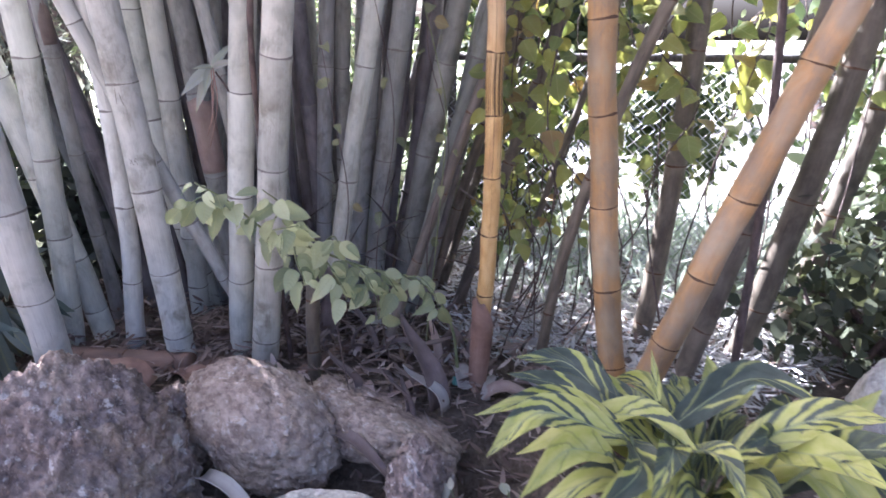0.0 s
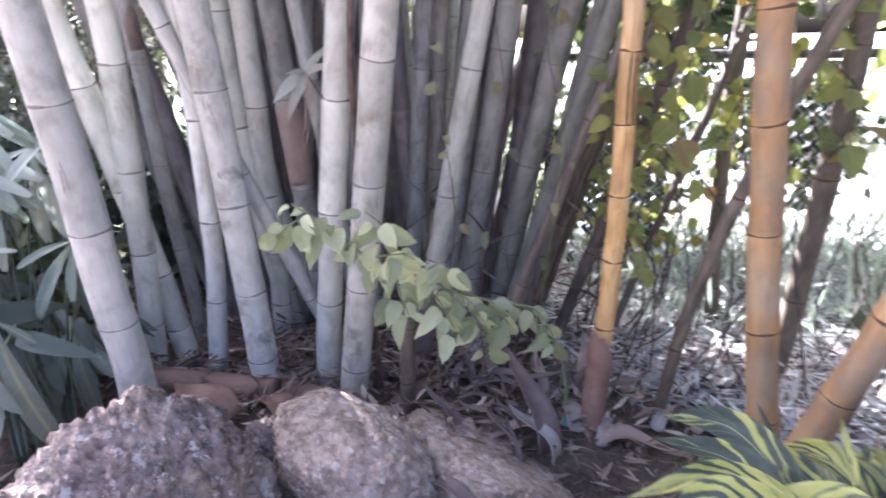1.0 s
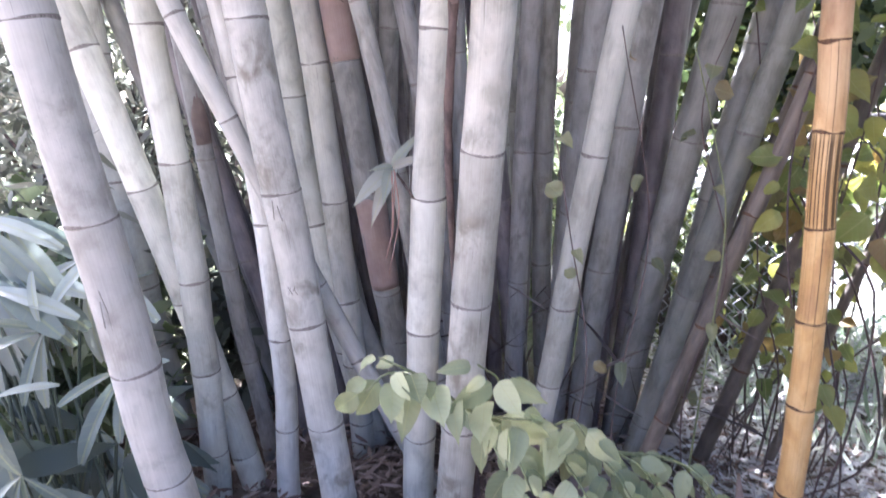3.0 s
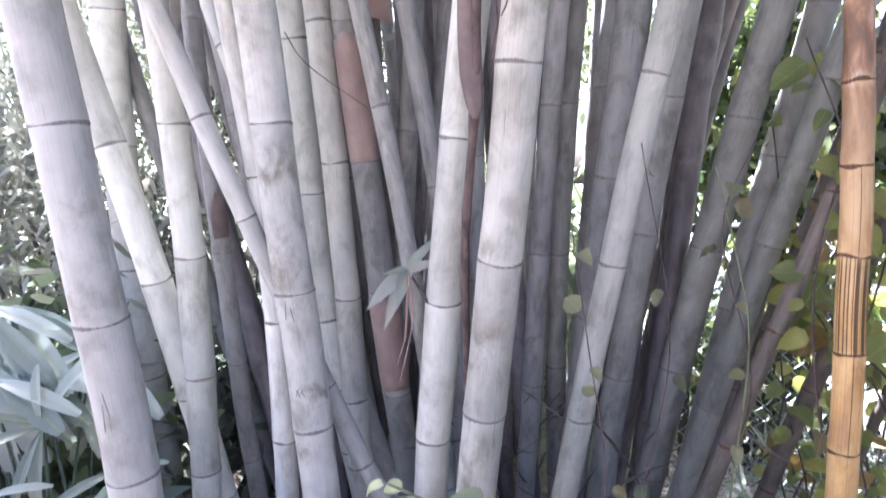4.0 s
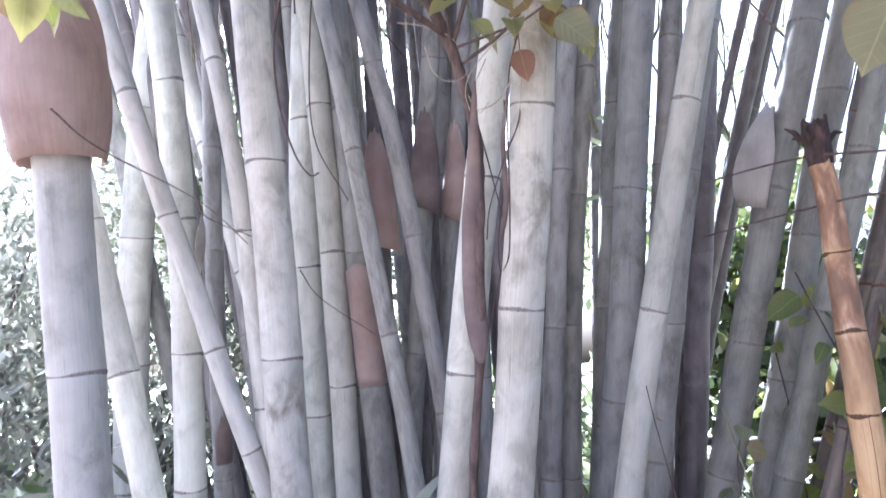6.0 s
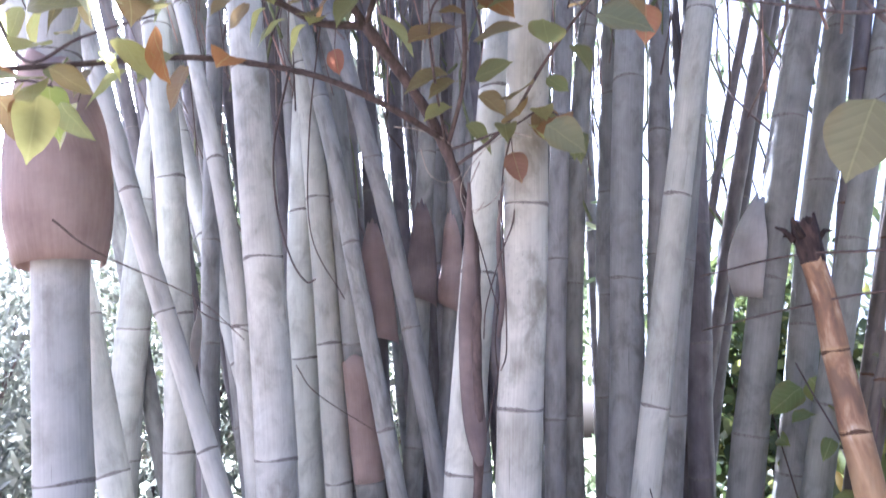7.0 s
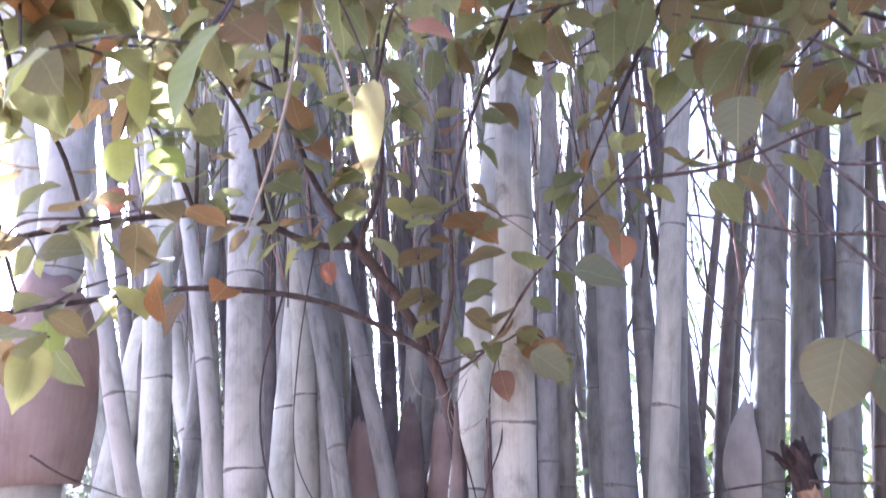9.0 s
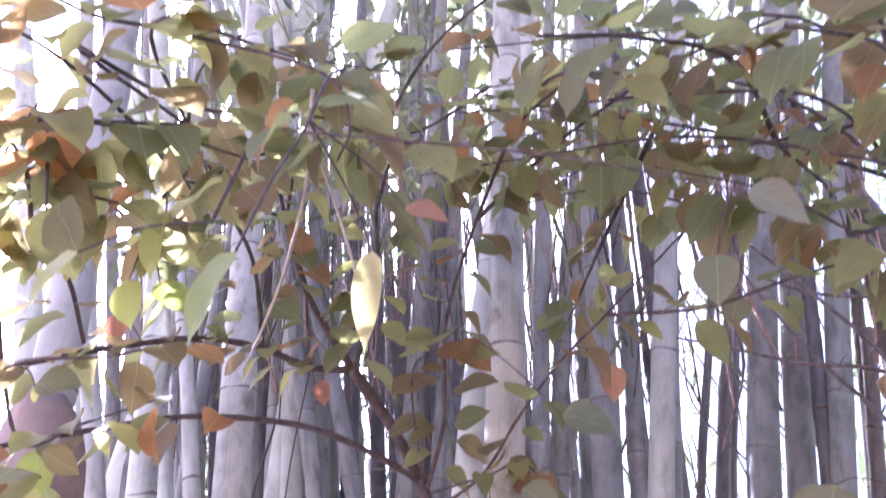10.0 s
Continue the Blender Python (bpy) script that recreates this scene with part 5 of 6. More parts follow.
for line in [[(-0.92, 1.3, 2.78), (-0.891, 0.969, 2.411), (-0.746, 1.029, 2.416), (-0.634, 1.164, 2.453)], [(-0.92, 1.3, 2.78), (-0.843, 0.942, 2.53), (-0.709, 1.057, 2.488), (-0.546, 1.136, 2.511), (-0.45, 1.233, 2.53)], [(-0.92, 1.3, 2.78), (-0.956, 1.002, 2.327), (-0.837, 1.049, 2.332), (-0.75, 1.181, 2.369)], [(-0.92, 1.3, 2.78), (-0.743, 0.965, 2.581), (-0.566, 1.048, 2.559), (-0.408, 1.153, 2.597)]]:
    leafy_twig(shrub, line, 0.004, 0.0016, shrub_leaves, 20, 0.092, rng, m_bark, 0.3)
leafy_twig(shrub, [(-0.73, 0.98, 2.58), (-0.486, 1.002, 2.432), (-0.451, 1.039, 2.357), (-0.476, 1.07, 2.326)], 0.003, 0.0014, shrub_leaves, 8, 0.082, rng, m_bark, 0.4)

leafy_twig(shrub, [(-0.5, 1.12, 2.6), (-0.46, 0.98, 2.38), (-0.43, 0.88, 2.16)], 0.003, 0.0015, shrub_leaves, 6, 0.082, rng, m_bark, 0.3)
leafy_twig(shrub, [(-1.15, 1.2, 2.72), (-0.95, 1.05, 2.5), (-0.76, 0.95, 2.2)], 0.004, 0.0015, shrub_leaves, 12, 0.082, rng, m_bark, 0.1)
leafy_twig(shrub, [(-1.144, 1.32, 2.249), (-1.1, 1.2, 2.35), (-1.0, 1.05, 2.4), (-0.85, 0.95, 2.45)], 0.004, 0.0015, shrub_leaves, 14, 0.082, rng, m_bark, 0.1)

leafy_twig(shrub, [(-0.83, 1.25, 2.53), (-0.82, 1.02, 2.49), (-0.82, 0.88, 2.44), (-0.83, 0.82, 2.39)], 0.004, 0.0018, shrub_leaves, 11, 0.082, rng, m_bark, 0.1)
leafy_twig(shrub, [(-0.73, 0.98, 2.58), (-0.76, 0.88, 2.48), (-0.78, 0.79, 2.44)], 0.004, 0.0018, shrub_leaves, 11, 0.082, rng, m_bark, 0.1)
leafy_twig(shrub, [(-0.98, 1.13, 2.35), (-0.9, 1.01, 2.36), (-0.88, 0.92, 2.36)], 0.004, 0.0018, shrub_leaves, 11, 0.082, rng, m_bark, 0.1)

for line in [[(-1.144, 1.32, 2.249), (-1.016, 1.287, 2.093), (-0.925, 1.286, 2.112), (-0.841, 1.325, 2.157)], [(-1.144, 1.32, 2.249), (-0.958, 1.193, 2.173), (-0.856, 1.214, 2.174), (-0.763, 1.256, 2.213)], [(-1.144, 1.32, 2.249), (-1.067, 1.253, 2.057), (-0.989, 1.269, 2.047), (-0.949, 1.273, 2.033)]]:
    leafy_twig(shrub, line, 0.003, 0.0014, shrub_leaves, 7, 0.078, rng, m_bark, 0.4)
for line in [[(-0.565, 1.936, 2.175), (-0.542, 1.727, 2.346), (-0.477, 1.656, 2.375), (-0.41, 1.599, 2.38)], [(-0.565, 1.936, 2.175), (-0.418, 1.898, 2.189), (-0.341, 1.847, 2.191), (-0.28, 1.826, 2.121)]]:
    leafy_twig(shrub, line, 0.003, 0.0014, shrub_leaves, 8, 0.08, rng, m_bark, 0.4)
# single leaves on long stalks, hung from the nearest twig
def lone_leaf(plant, middle, way, face, size, mesh, label):
    w = Vector(way).normalized()
    base = Vector(middle) - w * size * 0.5
    near = min((p for line in TWIG_LINES for p in line), key=lambda p: (p - base).length + max(0.0, base.z - p.z))
    bend = near.lerp(base, 0.6) + Vector((0, 0, 0.012))
    child("leaf_stalk", tube("leaf_stalk", spline([near, bend, base], 4), 0.0014, 0.001, m_bark, 5), plant)
    child("leaf", mesh, plant, aim(base, w, face, size), label)


def one_leaf(material, w=0.68, d=0.2, f=0.12):
    return leaf_mesh("leaf", material, w, d, f, 10, 1.2, 0.82, 0.08)


rust, lime, olive, straw = one_leaf(m_leaf_rust), one_leaf(m_leaf_lime, 0.62), one_leaf(m_leaf_olive, 0.8, 0.3), one_leaf(m_leaf_straw, 0.3, 0.3, 0.2)
for middle, way, size, mesh, label in (
        ((-0.125, 1.82, 2.33), (-0.1, 0.0, -1), 0.085, rust, "rust-red oval leaf"), ((-0.826, 1.935, 2.454), (0.1, 0, -1), 0.07, rust, "orange leaf"),
        ((-0.342, 1.0, 2.15), (0.9, 0.1, -0.3), 0.05, rust, "red-orange curled leaf"), ((-1.02, 1.4, 2.36), (0.3, -0.1, -0.8), 0.07, rust, "orange leaf"),
        ((-0.41, 1.9, 2.1), (0.2, -0.2, -1), 0.075, rust, "rust-red leaf"), ((-0.06, 0.91, 2.02), (0.6, 0.0, -0.4), 0.05, olive, "dull brown leaf"),
        ((-1.1, 1.42, 2.10), (0.25, 0, -1), 0.1, lime, "yellow-green leaf"), ((-0.451, 0.82, 1.947), (-0.55, 0.1, -0.8), 0.068, lime, "bright green leaf"),
        ((-0.75, 1.11, 2.275), (-0.3, 0.2, -0.9), 0.1, lime, "bright green leaf"), ((-0.813, 1.17, 2.23), (0.2, 0, -1), 0.08, lime, "yellow-green leaf"),
        ((-0.835, 1.29, 2.325), (0.6, 0, -0.6), 0.085, lime, "yellow-green leaf"), ((-1.14, 1.485, 2.114), (-0.5, 0, -0.8), 0.09, lime, "yellow-green leaf"),
        ((-0.6, 0.84, 2.0), (-0.7, 0.1, -0.5), 0.06, lime, "bright green leaf"), ((-1.0, 1.3, 2.2), (0.8, 0.1, 0.2), 0.08, olive, "dull olive leaf"),
        ((0.15, 1.72, 1.99), (-0.4, 0.0, -0.7), 0.14, olive, "large dark olive leaf"), ((0.22, 1.68, 1.93), (0.3, 0.1, -0.9), 0.12, olive, "large dark olive leaf"),
        ((0.16, 1.81, 2.46), (-0.4, 0, -0.8), 0.08, olive, "dull olive leaf"), ((0.0, 1.32, 2.23), (-0.3, 0, -0.9), 0.08, olive, "dull olive leaf"),
        ((-0.2, 1.45, 2.1), (0.95, 0, -0.2), 0.085, olive, "dull olive leaf"), ((-0.3, 1.75, 2.08), (0.8, 0, -0.6), 0.09, olive, "dull olive leaf"),
        ((-0.42, 1.045, 2.09), (-0.12, 0.05, -1), 0.11, straw, "long pale yellow leaf")):
    lone_leaf(shrub, middle, way, (rng.uniform(-0.3, 0.3), -1, 0.35), size, mesh, label)

# thin vines climbing up the front of the clump
rng = random.Random(71)
for pts, count in (([(-0.33, 2.05, 0.0), (-0.36, 2.02, 0.4), (-0.30, 2.0, 0.75), (-0.33, 1.98, 1.05), (-0.36, 1.96, 1.3)], 9), ([(-0.02, 2.35, 0.0), (-0.06, 2.3, 0.5), (0.02, 2.22, 0.9), (-0.05, 2.18, 1.25), (0.0, 2.12, 1.45)], 10), ([(-0.2, 2.25, 0.0), (-0.24, 2.2, 0.5), (-0.16, 2.15, 1.0), (-0.22, 2.1, 1.45)], 7)):
    creeper = thing("creeper", pts[0], "thin creeper with dull olive leaves on the bamboo", "vine", "creepers on the bamboo")
    leafy_twig(creeper, pts, 0.0025, 0.001, creeper_leaves, count - 2, 0.052, rng, m_bark, 0.25, "vine_stem", (0, -0.9, 0.4), 0.8)
bare = thing("bare_twig", (-0.08, 2.3, 0.0), "thin pale bare twig bent in front of the culms", "twig")
child("stem", tube("stem", spline([(-0.08, 2.3, 0.0), (-0.02, 2.25, 0.6), (0.01, 2.2, 1.0), (-0.02, 2.18, 1.2), (-0.07, 2.15, 1.4)], 7), 0.0028, 0.0015, m_stem, 6), bare)

# thorny shoots by the broken golden culm
rng = random.Random(31)
shoot = thing("thorny_shoot", (1.75, 1.9, 0.0), "thin bare shoots crossing in front of the culms", "twig")
leafy_twig(shoot, [(1.75, 1.9, 0.0), (1.5, 1.85, 1.2), (0.9, 1.8, 1.78), (0.5, 1.82, 1.83), (0.23, 1.92, 1.85), (0.11, 2.04, 1.885), (-0.04, 2.22, 1.90)], 0.004, 0.0018, vine_leaves, 0, 0.04, rng, m_bark, 0.6)
leafy_twig(shoot, [(1.5, 1.85, 1.2), (0.9, 1.82, 1.70), (0.5, 1.84, 1.76), (0.22, 1.94, 1.78), (0.10, 2.08, 1.785), (-0.05, 2.26, 1.78)], 0.0035, 0.0016, vine_leaves, 0, 0.04, rng, m_bark, 0.6)

# thorny side branches high on the clump's edge
trng = random.Random(52)
thorny = thing("thorny_branch", (0.527, 2.054, 2.374), "grey-brown thorny bamboo branches crossing high at the clump's edge", "branch")
for line in [[(0.528, 2.048, 2.385), (0.483, 2.06, 2.519), (0.384, 2.052, 2.698), (0.299, 2.042, 2.842), (0.24, 2.036, 2.953)], [(0.527, 2.054, 2.374), (0.454, 2.071, 2.414), (0.369, 2.141, 2.471), (0.194, 2.199, 2.584), (0.019, 2.284, 2.706)], [(0.489, 2.077, 2.236), (0.447, 2.103, 2.358), (0.403, 2.125, 2.473), (0.337, 2.113, 2.641), (0.282, 2.084, 2.798)], [(0.563, 1.999, 2.543), (0.446, 2.074, 2.627), (0.352, 2.115, 2.722)], [(0.259, 1.952, 2.805), (0.249, 2.088, 2.633), (0.236, 2.186, 2.477), (0.157, 2.334, 2.332)]]:
    path = spline(line, 6)
    child("stem", tube("stem", path, 0.0055, 0.003, m_twig, 7, 0.3, trng), thorny)
    for i in range(3, len(path) - 1, 5):
        for k in range(3):
            tip = path[i] + Vector((trng.uniform(-1, 1), trng.uniform(-0.5, 0.5), trng.uniform(-1, 1))).normalized() * trng.uniform(0.02, 0.05)
            child("thorn", tube("thorn", [path[i], path[i].lerp(tip, 0.5) + Vector((0, 0, 0.003)), tip], 0.0022, 0.0005, m_twig, 5), thorny)

# ---- seedlings beside the striped ginger ----
srng = random.Random(64)
seedling_leaves = [leaf_mesh("leaf", m_leaf_tuft, w, 0.25, 0.14, 8, 1.0, 0.85, 0.06) for w in (0.55, 0.62)]
for px, py in ((0.03, 1.56), (0.09, 1.50), (0.2, 1.47)):
    seedling = thing("seedling", (px, py, ground_height(px, py)), "small blue-green seedling with rounded leaves", "plant", "seedlings by the rocks")
    foot = Vector((px, py, ground_height(px, py)))
    for k in range(4):
        top = foot + Vector((srng.uniform(-0.04, 0.04), srng.uniform(-0.04, 0.02), srng.uniform(0.2, 0.3)))
        leafy_twig(seedling, [foot, foot.lerp(top, 0.5) + Vector((0.005, 0, 0)), top], 0.003, 0.0015, seedling_leaves, 4, 0.055, srng, m_stem, 0.4, "stem", (0, -0.8, 0.6), 0.2, 6)
for a, b in (((-1.32, 1.50, 0.10), (-1.20, 1.34, -0.02)), ((-1.27, 1.42, 0.16), (-1.24, 1.33, -0.06)), ((-1.0, 1.36, 0.08), (-1.02, 1.32, -0.15))):
    straw_thing = thing("dry_stalk", a, "thin pale dry stalk leaning on a rock", "stalk", "dry stalks on the rocks")
    child("stem", tube("stem", spline([a, Vector(a).lerp(Vector(b), 0.5) + Vector((0.008, 0, 0.015)), b], 5), 0.003, 0.002, m_straw, 6), straw_thing)

# ---- striped ginger ----
def ginger_mesh(base, mid, tip, width, rng):
    line = spline([base, mid, tip], 8)
    rows, cols = len(line) - 1, 6
    verts, faces, skin = [], [], []
    for i, p in enumerate(line):
        f = i / rows
        way = (line[min(i + 1, rows)] - line[max(i - 1, 0)]).normalized()
        side = way.cross(Vector((0, -0.55, 0.83)) + Vector((rng * 0.5, 0, 0))).normalized()
        nor = side.cross(way)
        w = width * 0.5 * max(0.02, math.sin(math.pi * min(1, 0.06 + 0.94 * f) ** 0.8)) ** 0.95
        for k in range(cols + 1):
            s = k / cols * 2 - 1
            verts.append(p + side * s * w + nor * (abs(s) ** 1.2 * w * (0.55 + 0.25 * rng) + 0.1 * w * math.sin(f * 11 + s * 3 + rng * 9)))
    for i in range(rows):
        for k in range(cols):
            a = i * (cols + 1) + k
            faces.append((a, a + 1, a + cols + 2, a + cols + 1))
            for kk, ii in ((k, i), (k + 1, i), (k + 1, i + 1), (k, i + 1)):
                skin += [kk / cols, ii / rows]
    me = link_mesh("leaf", verts, faces, m_ginger)
    me.uv_layers.new(name="skin").data.foreach_set("uv", skin)
    return me


ginger_rng = random.Random(3)
ginger = thing("ginger_plant", (0.56, 1.28, 0.0), "low ginger plant with broad yellow and green striped leaves", "plant")


def ginger_leaf(base, mid, tip, width):
    child("leaf", ginger_mesh(base, mid, tip, width * 0.84, ginger_rng.uniform(-1, 1)), ginger)
    foot = Vector((0.56, 1.26, 0.0)) + Vector((ginger_rng.uniform(-0.08, 0.08), ginger_rng.uniform(-0.08, 0.08), 0))
    b = Vector(base)
    child("stalk", tube("stalk", spline([foot, foot.lerp(b, 0.6) + Vector((0, 0, 0.03)), b, b.lerp(Vector(mid), 0.15)], 4), 0.006, 0.004, m_stem, 6), ginger)


ginger_leaf((0.43, 1.3, 0.4), (0.33, 1.49, 0.46), (0.19, 1.52, 0.47), 0.1)
ginger_leaf((0.41, 1.28, 0.4), (0.3, 1.41, 0.44), (0.16, 1.45, 0.46), 0.085)
ginger_leaf((0.41, 1.25, 0.42), (0.26, 1.32, 0.47), (0.07, 1.26, 0.46), 0.075)
ginger_leaf((0.4, 1.21, 0.43), (0.22, 1.24, 0.48), (0.09, 1.15, 0.43), 0.1)
ginger_leaf((0.45, 1.33, 0.38), (0.41, 1.44, 0.42), (0.38, 1.52, 0.51), 0.05)
ginger_leaf((0.51, 1.34, 0.43), (0.52, 1.41, 0.47), (0.52, 1.46, 0.52), 0.025)
ginger_leaf((0.5, 1.26, 0.42), (0.68, 1.28, 0.54), (0.77, 1.14, 0.55), 0.095)
ginger_leaf((0.57, 1.12, 0.45), (0.72, 1.09, 0.56), (0.79, 0.99, 0.62), 0.095)
ginger_leaf((0.49, 1.18, 0.44), (0.46, 1.11, 0.46), (0.39, 1.01, 0.44), 0.075)
ginger_leaf((0.52, 1.15, 0.45), (0.54, 1.06, 0.49), (0.54, 0.96, 0.47), 0.07)
ginger_leaf((0.79, 1.28, 0.47), (0.73, 1.24, 0.47), (0.64, 1.19, 0.44), 0.08)
ginger_leaf((0.34, 1.32, 0.42), (0.45, 1.25, 0.46), (0.52, 1.11, 0.46), 0.085)
ginger_leaf((0.36, 1.18, 0.41), (0.26, 1.16, 0.44), (0.15, 1.05, 0.41), 0.09)
ginger_leaf((0.67, 1.1, 0.48), (0.71, 1.01, 0.53), (0.74, 0.89, 0.55), 0.095)
ginger_leaf((0.54, 1.32, 0.38), (0.59, 1.44, 0.4), (0.6, 1.51, 0.43), 0.08)
ginger_leaf((0.65, 1.34, 0.4), (0.74, 1.42, 0.44), (0.81, 1.44, 0.5), 0.07)
ginger_leaf((0.61, 1.36, 0.39), (0.69, 1.48, 0.41), (0.71, 1.57, 0.45), 0.075)
ginger_leaf((0.62, 1.11, 0.47), (0.63, 1.09, 0.52), (0.56, 1.05, 0.52), 0.06)
ginger_leaf((0.41, 1.21, 0.43), (0.39, 1.09, 0.44), (0.29, 1.0, 0.42), 0.09)
ginger_leaf((0.51, 1.27, 0.4), (0.43, 1.41, 0.42), (0.34, 1.53, 0.45), 0.085)
ginger_leaf((0.73, 1.16, 0.44), (0.82, 1.17, 0.49), (0.92, 1.2, 0.56), 0.08)
ginger_leaf((0.72, 1.06, 0.48), (0.75, 1.0, 0.55), (0.81, 0.93, 0.6), 0.09)

for k in range(34):
    a = ginger_rng.uniform(0, 6.28)
    b = Vector((0.60 + math.cos(a) * 0.06, 1.24 + math.sin(a) * 0.06, 0.22 + ginger_rng.uniform(0, 0.12)))
    reach = ginger_rng.uniform(0.28, 0.42)
    m = b + Vector((math.cos(a) * reach * 0.5, math.sin(a) * reach * 0.4, 0.10))
    ginger_leaf(tuple(b), tuple(m), tuple(b + Vector((math.cos(a) * reach, math.sin(a) * reach * 0.85, -0.03))), ginger_rng.uniform(0.06, 0.095))

# ---- fan palm beside the clump ----
palm_rng = random.Random(9)
palm = thing("fan_palm", (-1.55, 1.85, 0.0), "grey-green fan palm with strap-shaped drooping leaflets", "palm")


def frond(hub, tips):
    h = Vector(hub) + Vector((-0.05, 0.06, 0))
    foot = Vector((-1.55 + palm_rng.uniform(-0.12, 0.12), 1.88 + palm_rng.uniform(-0.1, 0.1), 0.0))
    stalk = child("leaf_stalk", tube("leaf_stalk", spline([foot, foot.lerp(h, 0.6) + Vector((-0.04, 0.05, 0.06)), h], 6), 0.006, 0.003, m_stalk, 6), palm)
    for tip in tips:
        v = Vector(tip) + Vector((-0.05, 0.06, 0)) - h
        child("leaflet", palm_rng.choice(palm_leaflet), stalk, aim(h, v, (0.1, -0.7, 0.8), v.length * 1.12))


frond((-1.66, 1.99, 0.79), [(-1.59, 2.03, 1.0), (-1.66, 1.94, 0.92), (-1.7, 1.89, 0.87), (-1.72, 1.85, 0.8), (-1.66, 1.86, 0.67), (-1.63, 1.88, 0.65)])
frond((-1.47, 2.04, 0.67), [(-1.52, 1.85, 0.54), (-1.45, 1.92, 0.54), (-1.32, 2.03, 0.55), (-1.37, 2.05, 0.7), (-1.54, 1.89, 0.67)])
frond((-1.54, 1.73, 0.53), [(-1.5, 1.58, 0.4), (-1.37, 1.57, 0.21), (-1.55, 1.62, 0.52), (-1.43, 1.72, 0.48), (-1.54, 1.67, 0.62)])
frond((-1.56, 2.06, 0.35), [(-1.6, 1.87, 0.26), (-1.55, 1.87, 0.19), (-1.46, 1.92, 0.14), (-1.42, 2.01, 0.22)])
frond((-1.69, 1.82, 0.67), [(-1.59, 1.73, 0.47), (-1.69, 1.69, 0.6), (-1.58, 1.87, 0.72), (-1.7, 1.76, 0.77)])
frond((-1.7, 1.95, 0.23), [(-1.71, 1.76, 0.14), (-1.63, 1.77, 0.05), (-1.53, 1.89, 0.07), (-1.53, 1.97, 0.17)])
frond((-2.01, 2.26, 0.79), [(-2.04, 2.16, 0.94), (-1.99, 2.23, 0.96), (-1.89, 2.31, 0.87), (-1.86, 2.29, 0.7)])
frond((-2.02, 2.57, 0.71), [(-1.86, 2.65, 0.81), (-1.9, 2.53, 0.52), (-2.06, 2.47, 0.8), (-2.0, 2.54, 0.89)])
for k in range(7):
    hub = Vector((-1.88 + palm_rng.uniform(-0.14, 0.1), 2.06 + palm_rng.uniform(-0.1, 0.08), palm_rng.uniform(0.9, 1.25)))
    frond(hub, [hub + Vector((math.cos(a) * 0.24, -0.06, math.sin(a) * 0.22 - 0.05)) for a in [palm_rng.uniform(-3.4, 0.5) for _ in range(8)]])
for k in range(11):
    hub = Vector((-1.72 + palm_rng.uniform(-0.5, 0.05), 2.05 + palm_rng.uniform(-0.25, 0.25), palm_rng.uniform(0.2, 0.95)))
    tips = [hub + Vector((math.cos(a) * 0.25, -0.09, math.sin(a) * 0.22 - 0.07)) for a in [palm_rng.uniform(-3.3, 0.4) for _ in range(7)]]
    frond(hub, tips)

# ---- chain-link fence ----
def build_fence():
    fence = thing("chain_link_fence", (0.2, 3.35, 0.0), "grey chain-link fence with a dark top rail", "fence")
    x0, x1, y0, y1, high, cell = 0.0, 4.2, 3.55, 2.35, 1.14, 0.062
    def spot(x, z, off):
        f = (x - x0) / (x1 - x0)
        return Vector((x, y0 + (y1 - y0) * f + off, z))
    verts, faces = [], []
    cols, rows = int((x1 - x0) / cell), int(high / (cell * 0.5))
    for c in range(cols):
        x = x0 + c * cell
        for r in range(rows):
            a = spot(x + (cell * 0.5 if (r + c) % 2 else 0), r * cell * 0.5 + 0.02, 0.003)
            b = spot(x + (0 if (r + c) % 2 else cell * 0.5), (r + 1) * cell * 0.5 + 0.02, -0.003)
            d = (b - a).normalized()
            s = d.cross(Vector((0.27, 0.96, 0))).normalized() * 0.002
            t = s.cross(d)
            k = len(verts)
            verts += [a + s, a + t, a - s, a - t, b + s, b + t, b - s, b - t]
            faces += [(k + i, k + (i + 1) % 4, k + 4 + (i + 1) % 4, k + 4 + i) for i in range(4)]
            a, b = spot(x + (cell * 0.5 if (r + c) % 2 else cell), r * cell * 0.5 + 0.02, -0.003), spot(x + (cell if (r + c) % 2 else cell * 0.5), (r + 1) * cell * 0.5 + 0.02, 0.003)
            d = (b - a).normalized()
            s = d.cross(Vector((0.27, 0.96, 0))).normalized() * 0.002
            t = s.cross(d)
            k = len(verts)
            verts += [a + s, a + t, a - s, a - t, b + s, b + t, b - s, b - t]
            faces += [(k + i, k + (i + 1) % 4, k + 4 + (i + 1) % 4, k + 4 + i) for i in range(4)]
    ob = child("wire_mesh", link_mesh("wire_mesh", verts, faces, m_wire), fence)
    ob["kind"] = "stuff"
    child("top_rail", tube("top_rail", [spot(x0 + (x1 - x0) * k / 8, high + 0.03, 0) for k in range(9)], 0.02, 0.02, m_rail, 10), fence)
    for x in (0.05, 2.1, 4.15):
        child("post", tube("post", [spot(x, z, 0.03) for z in (-0.05, 0.5, 1.2)], 0.024, 0.024, m_rail, 10), fence)


build_fence()

# ---- vines by the fence ----
rng = random.Random(41)
vine = thing("climbing_vine", (0.55, 2.75, 0.0), "climbing vine with heart-shaped yellow-green leaves", "vine")
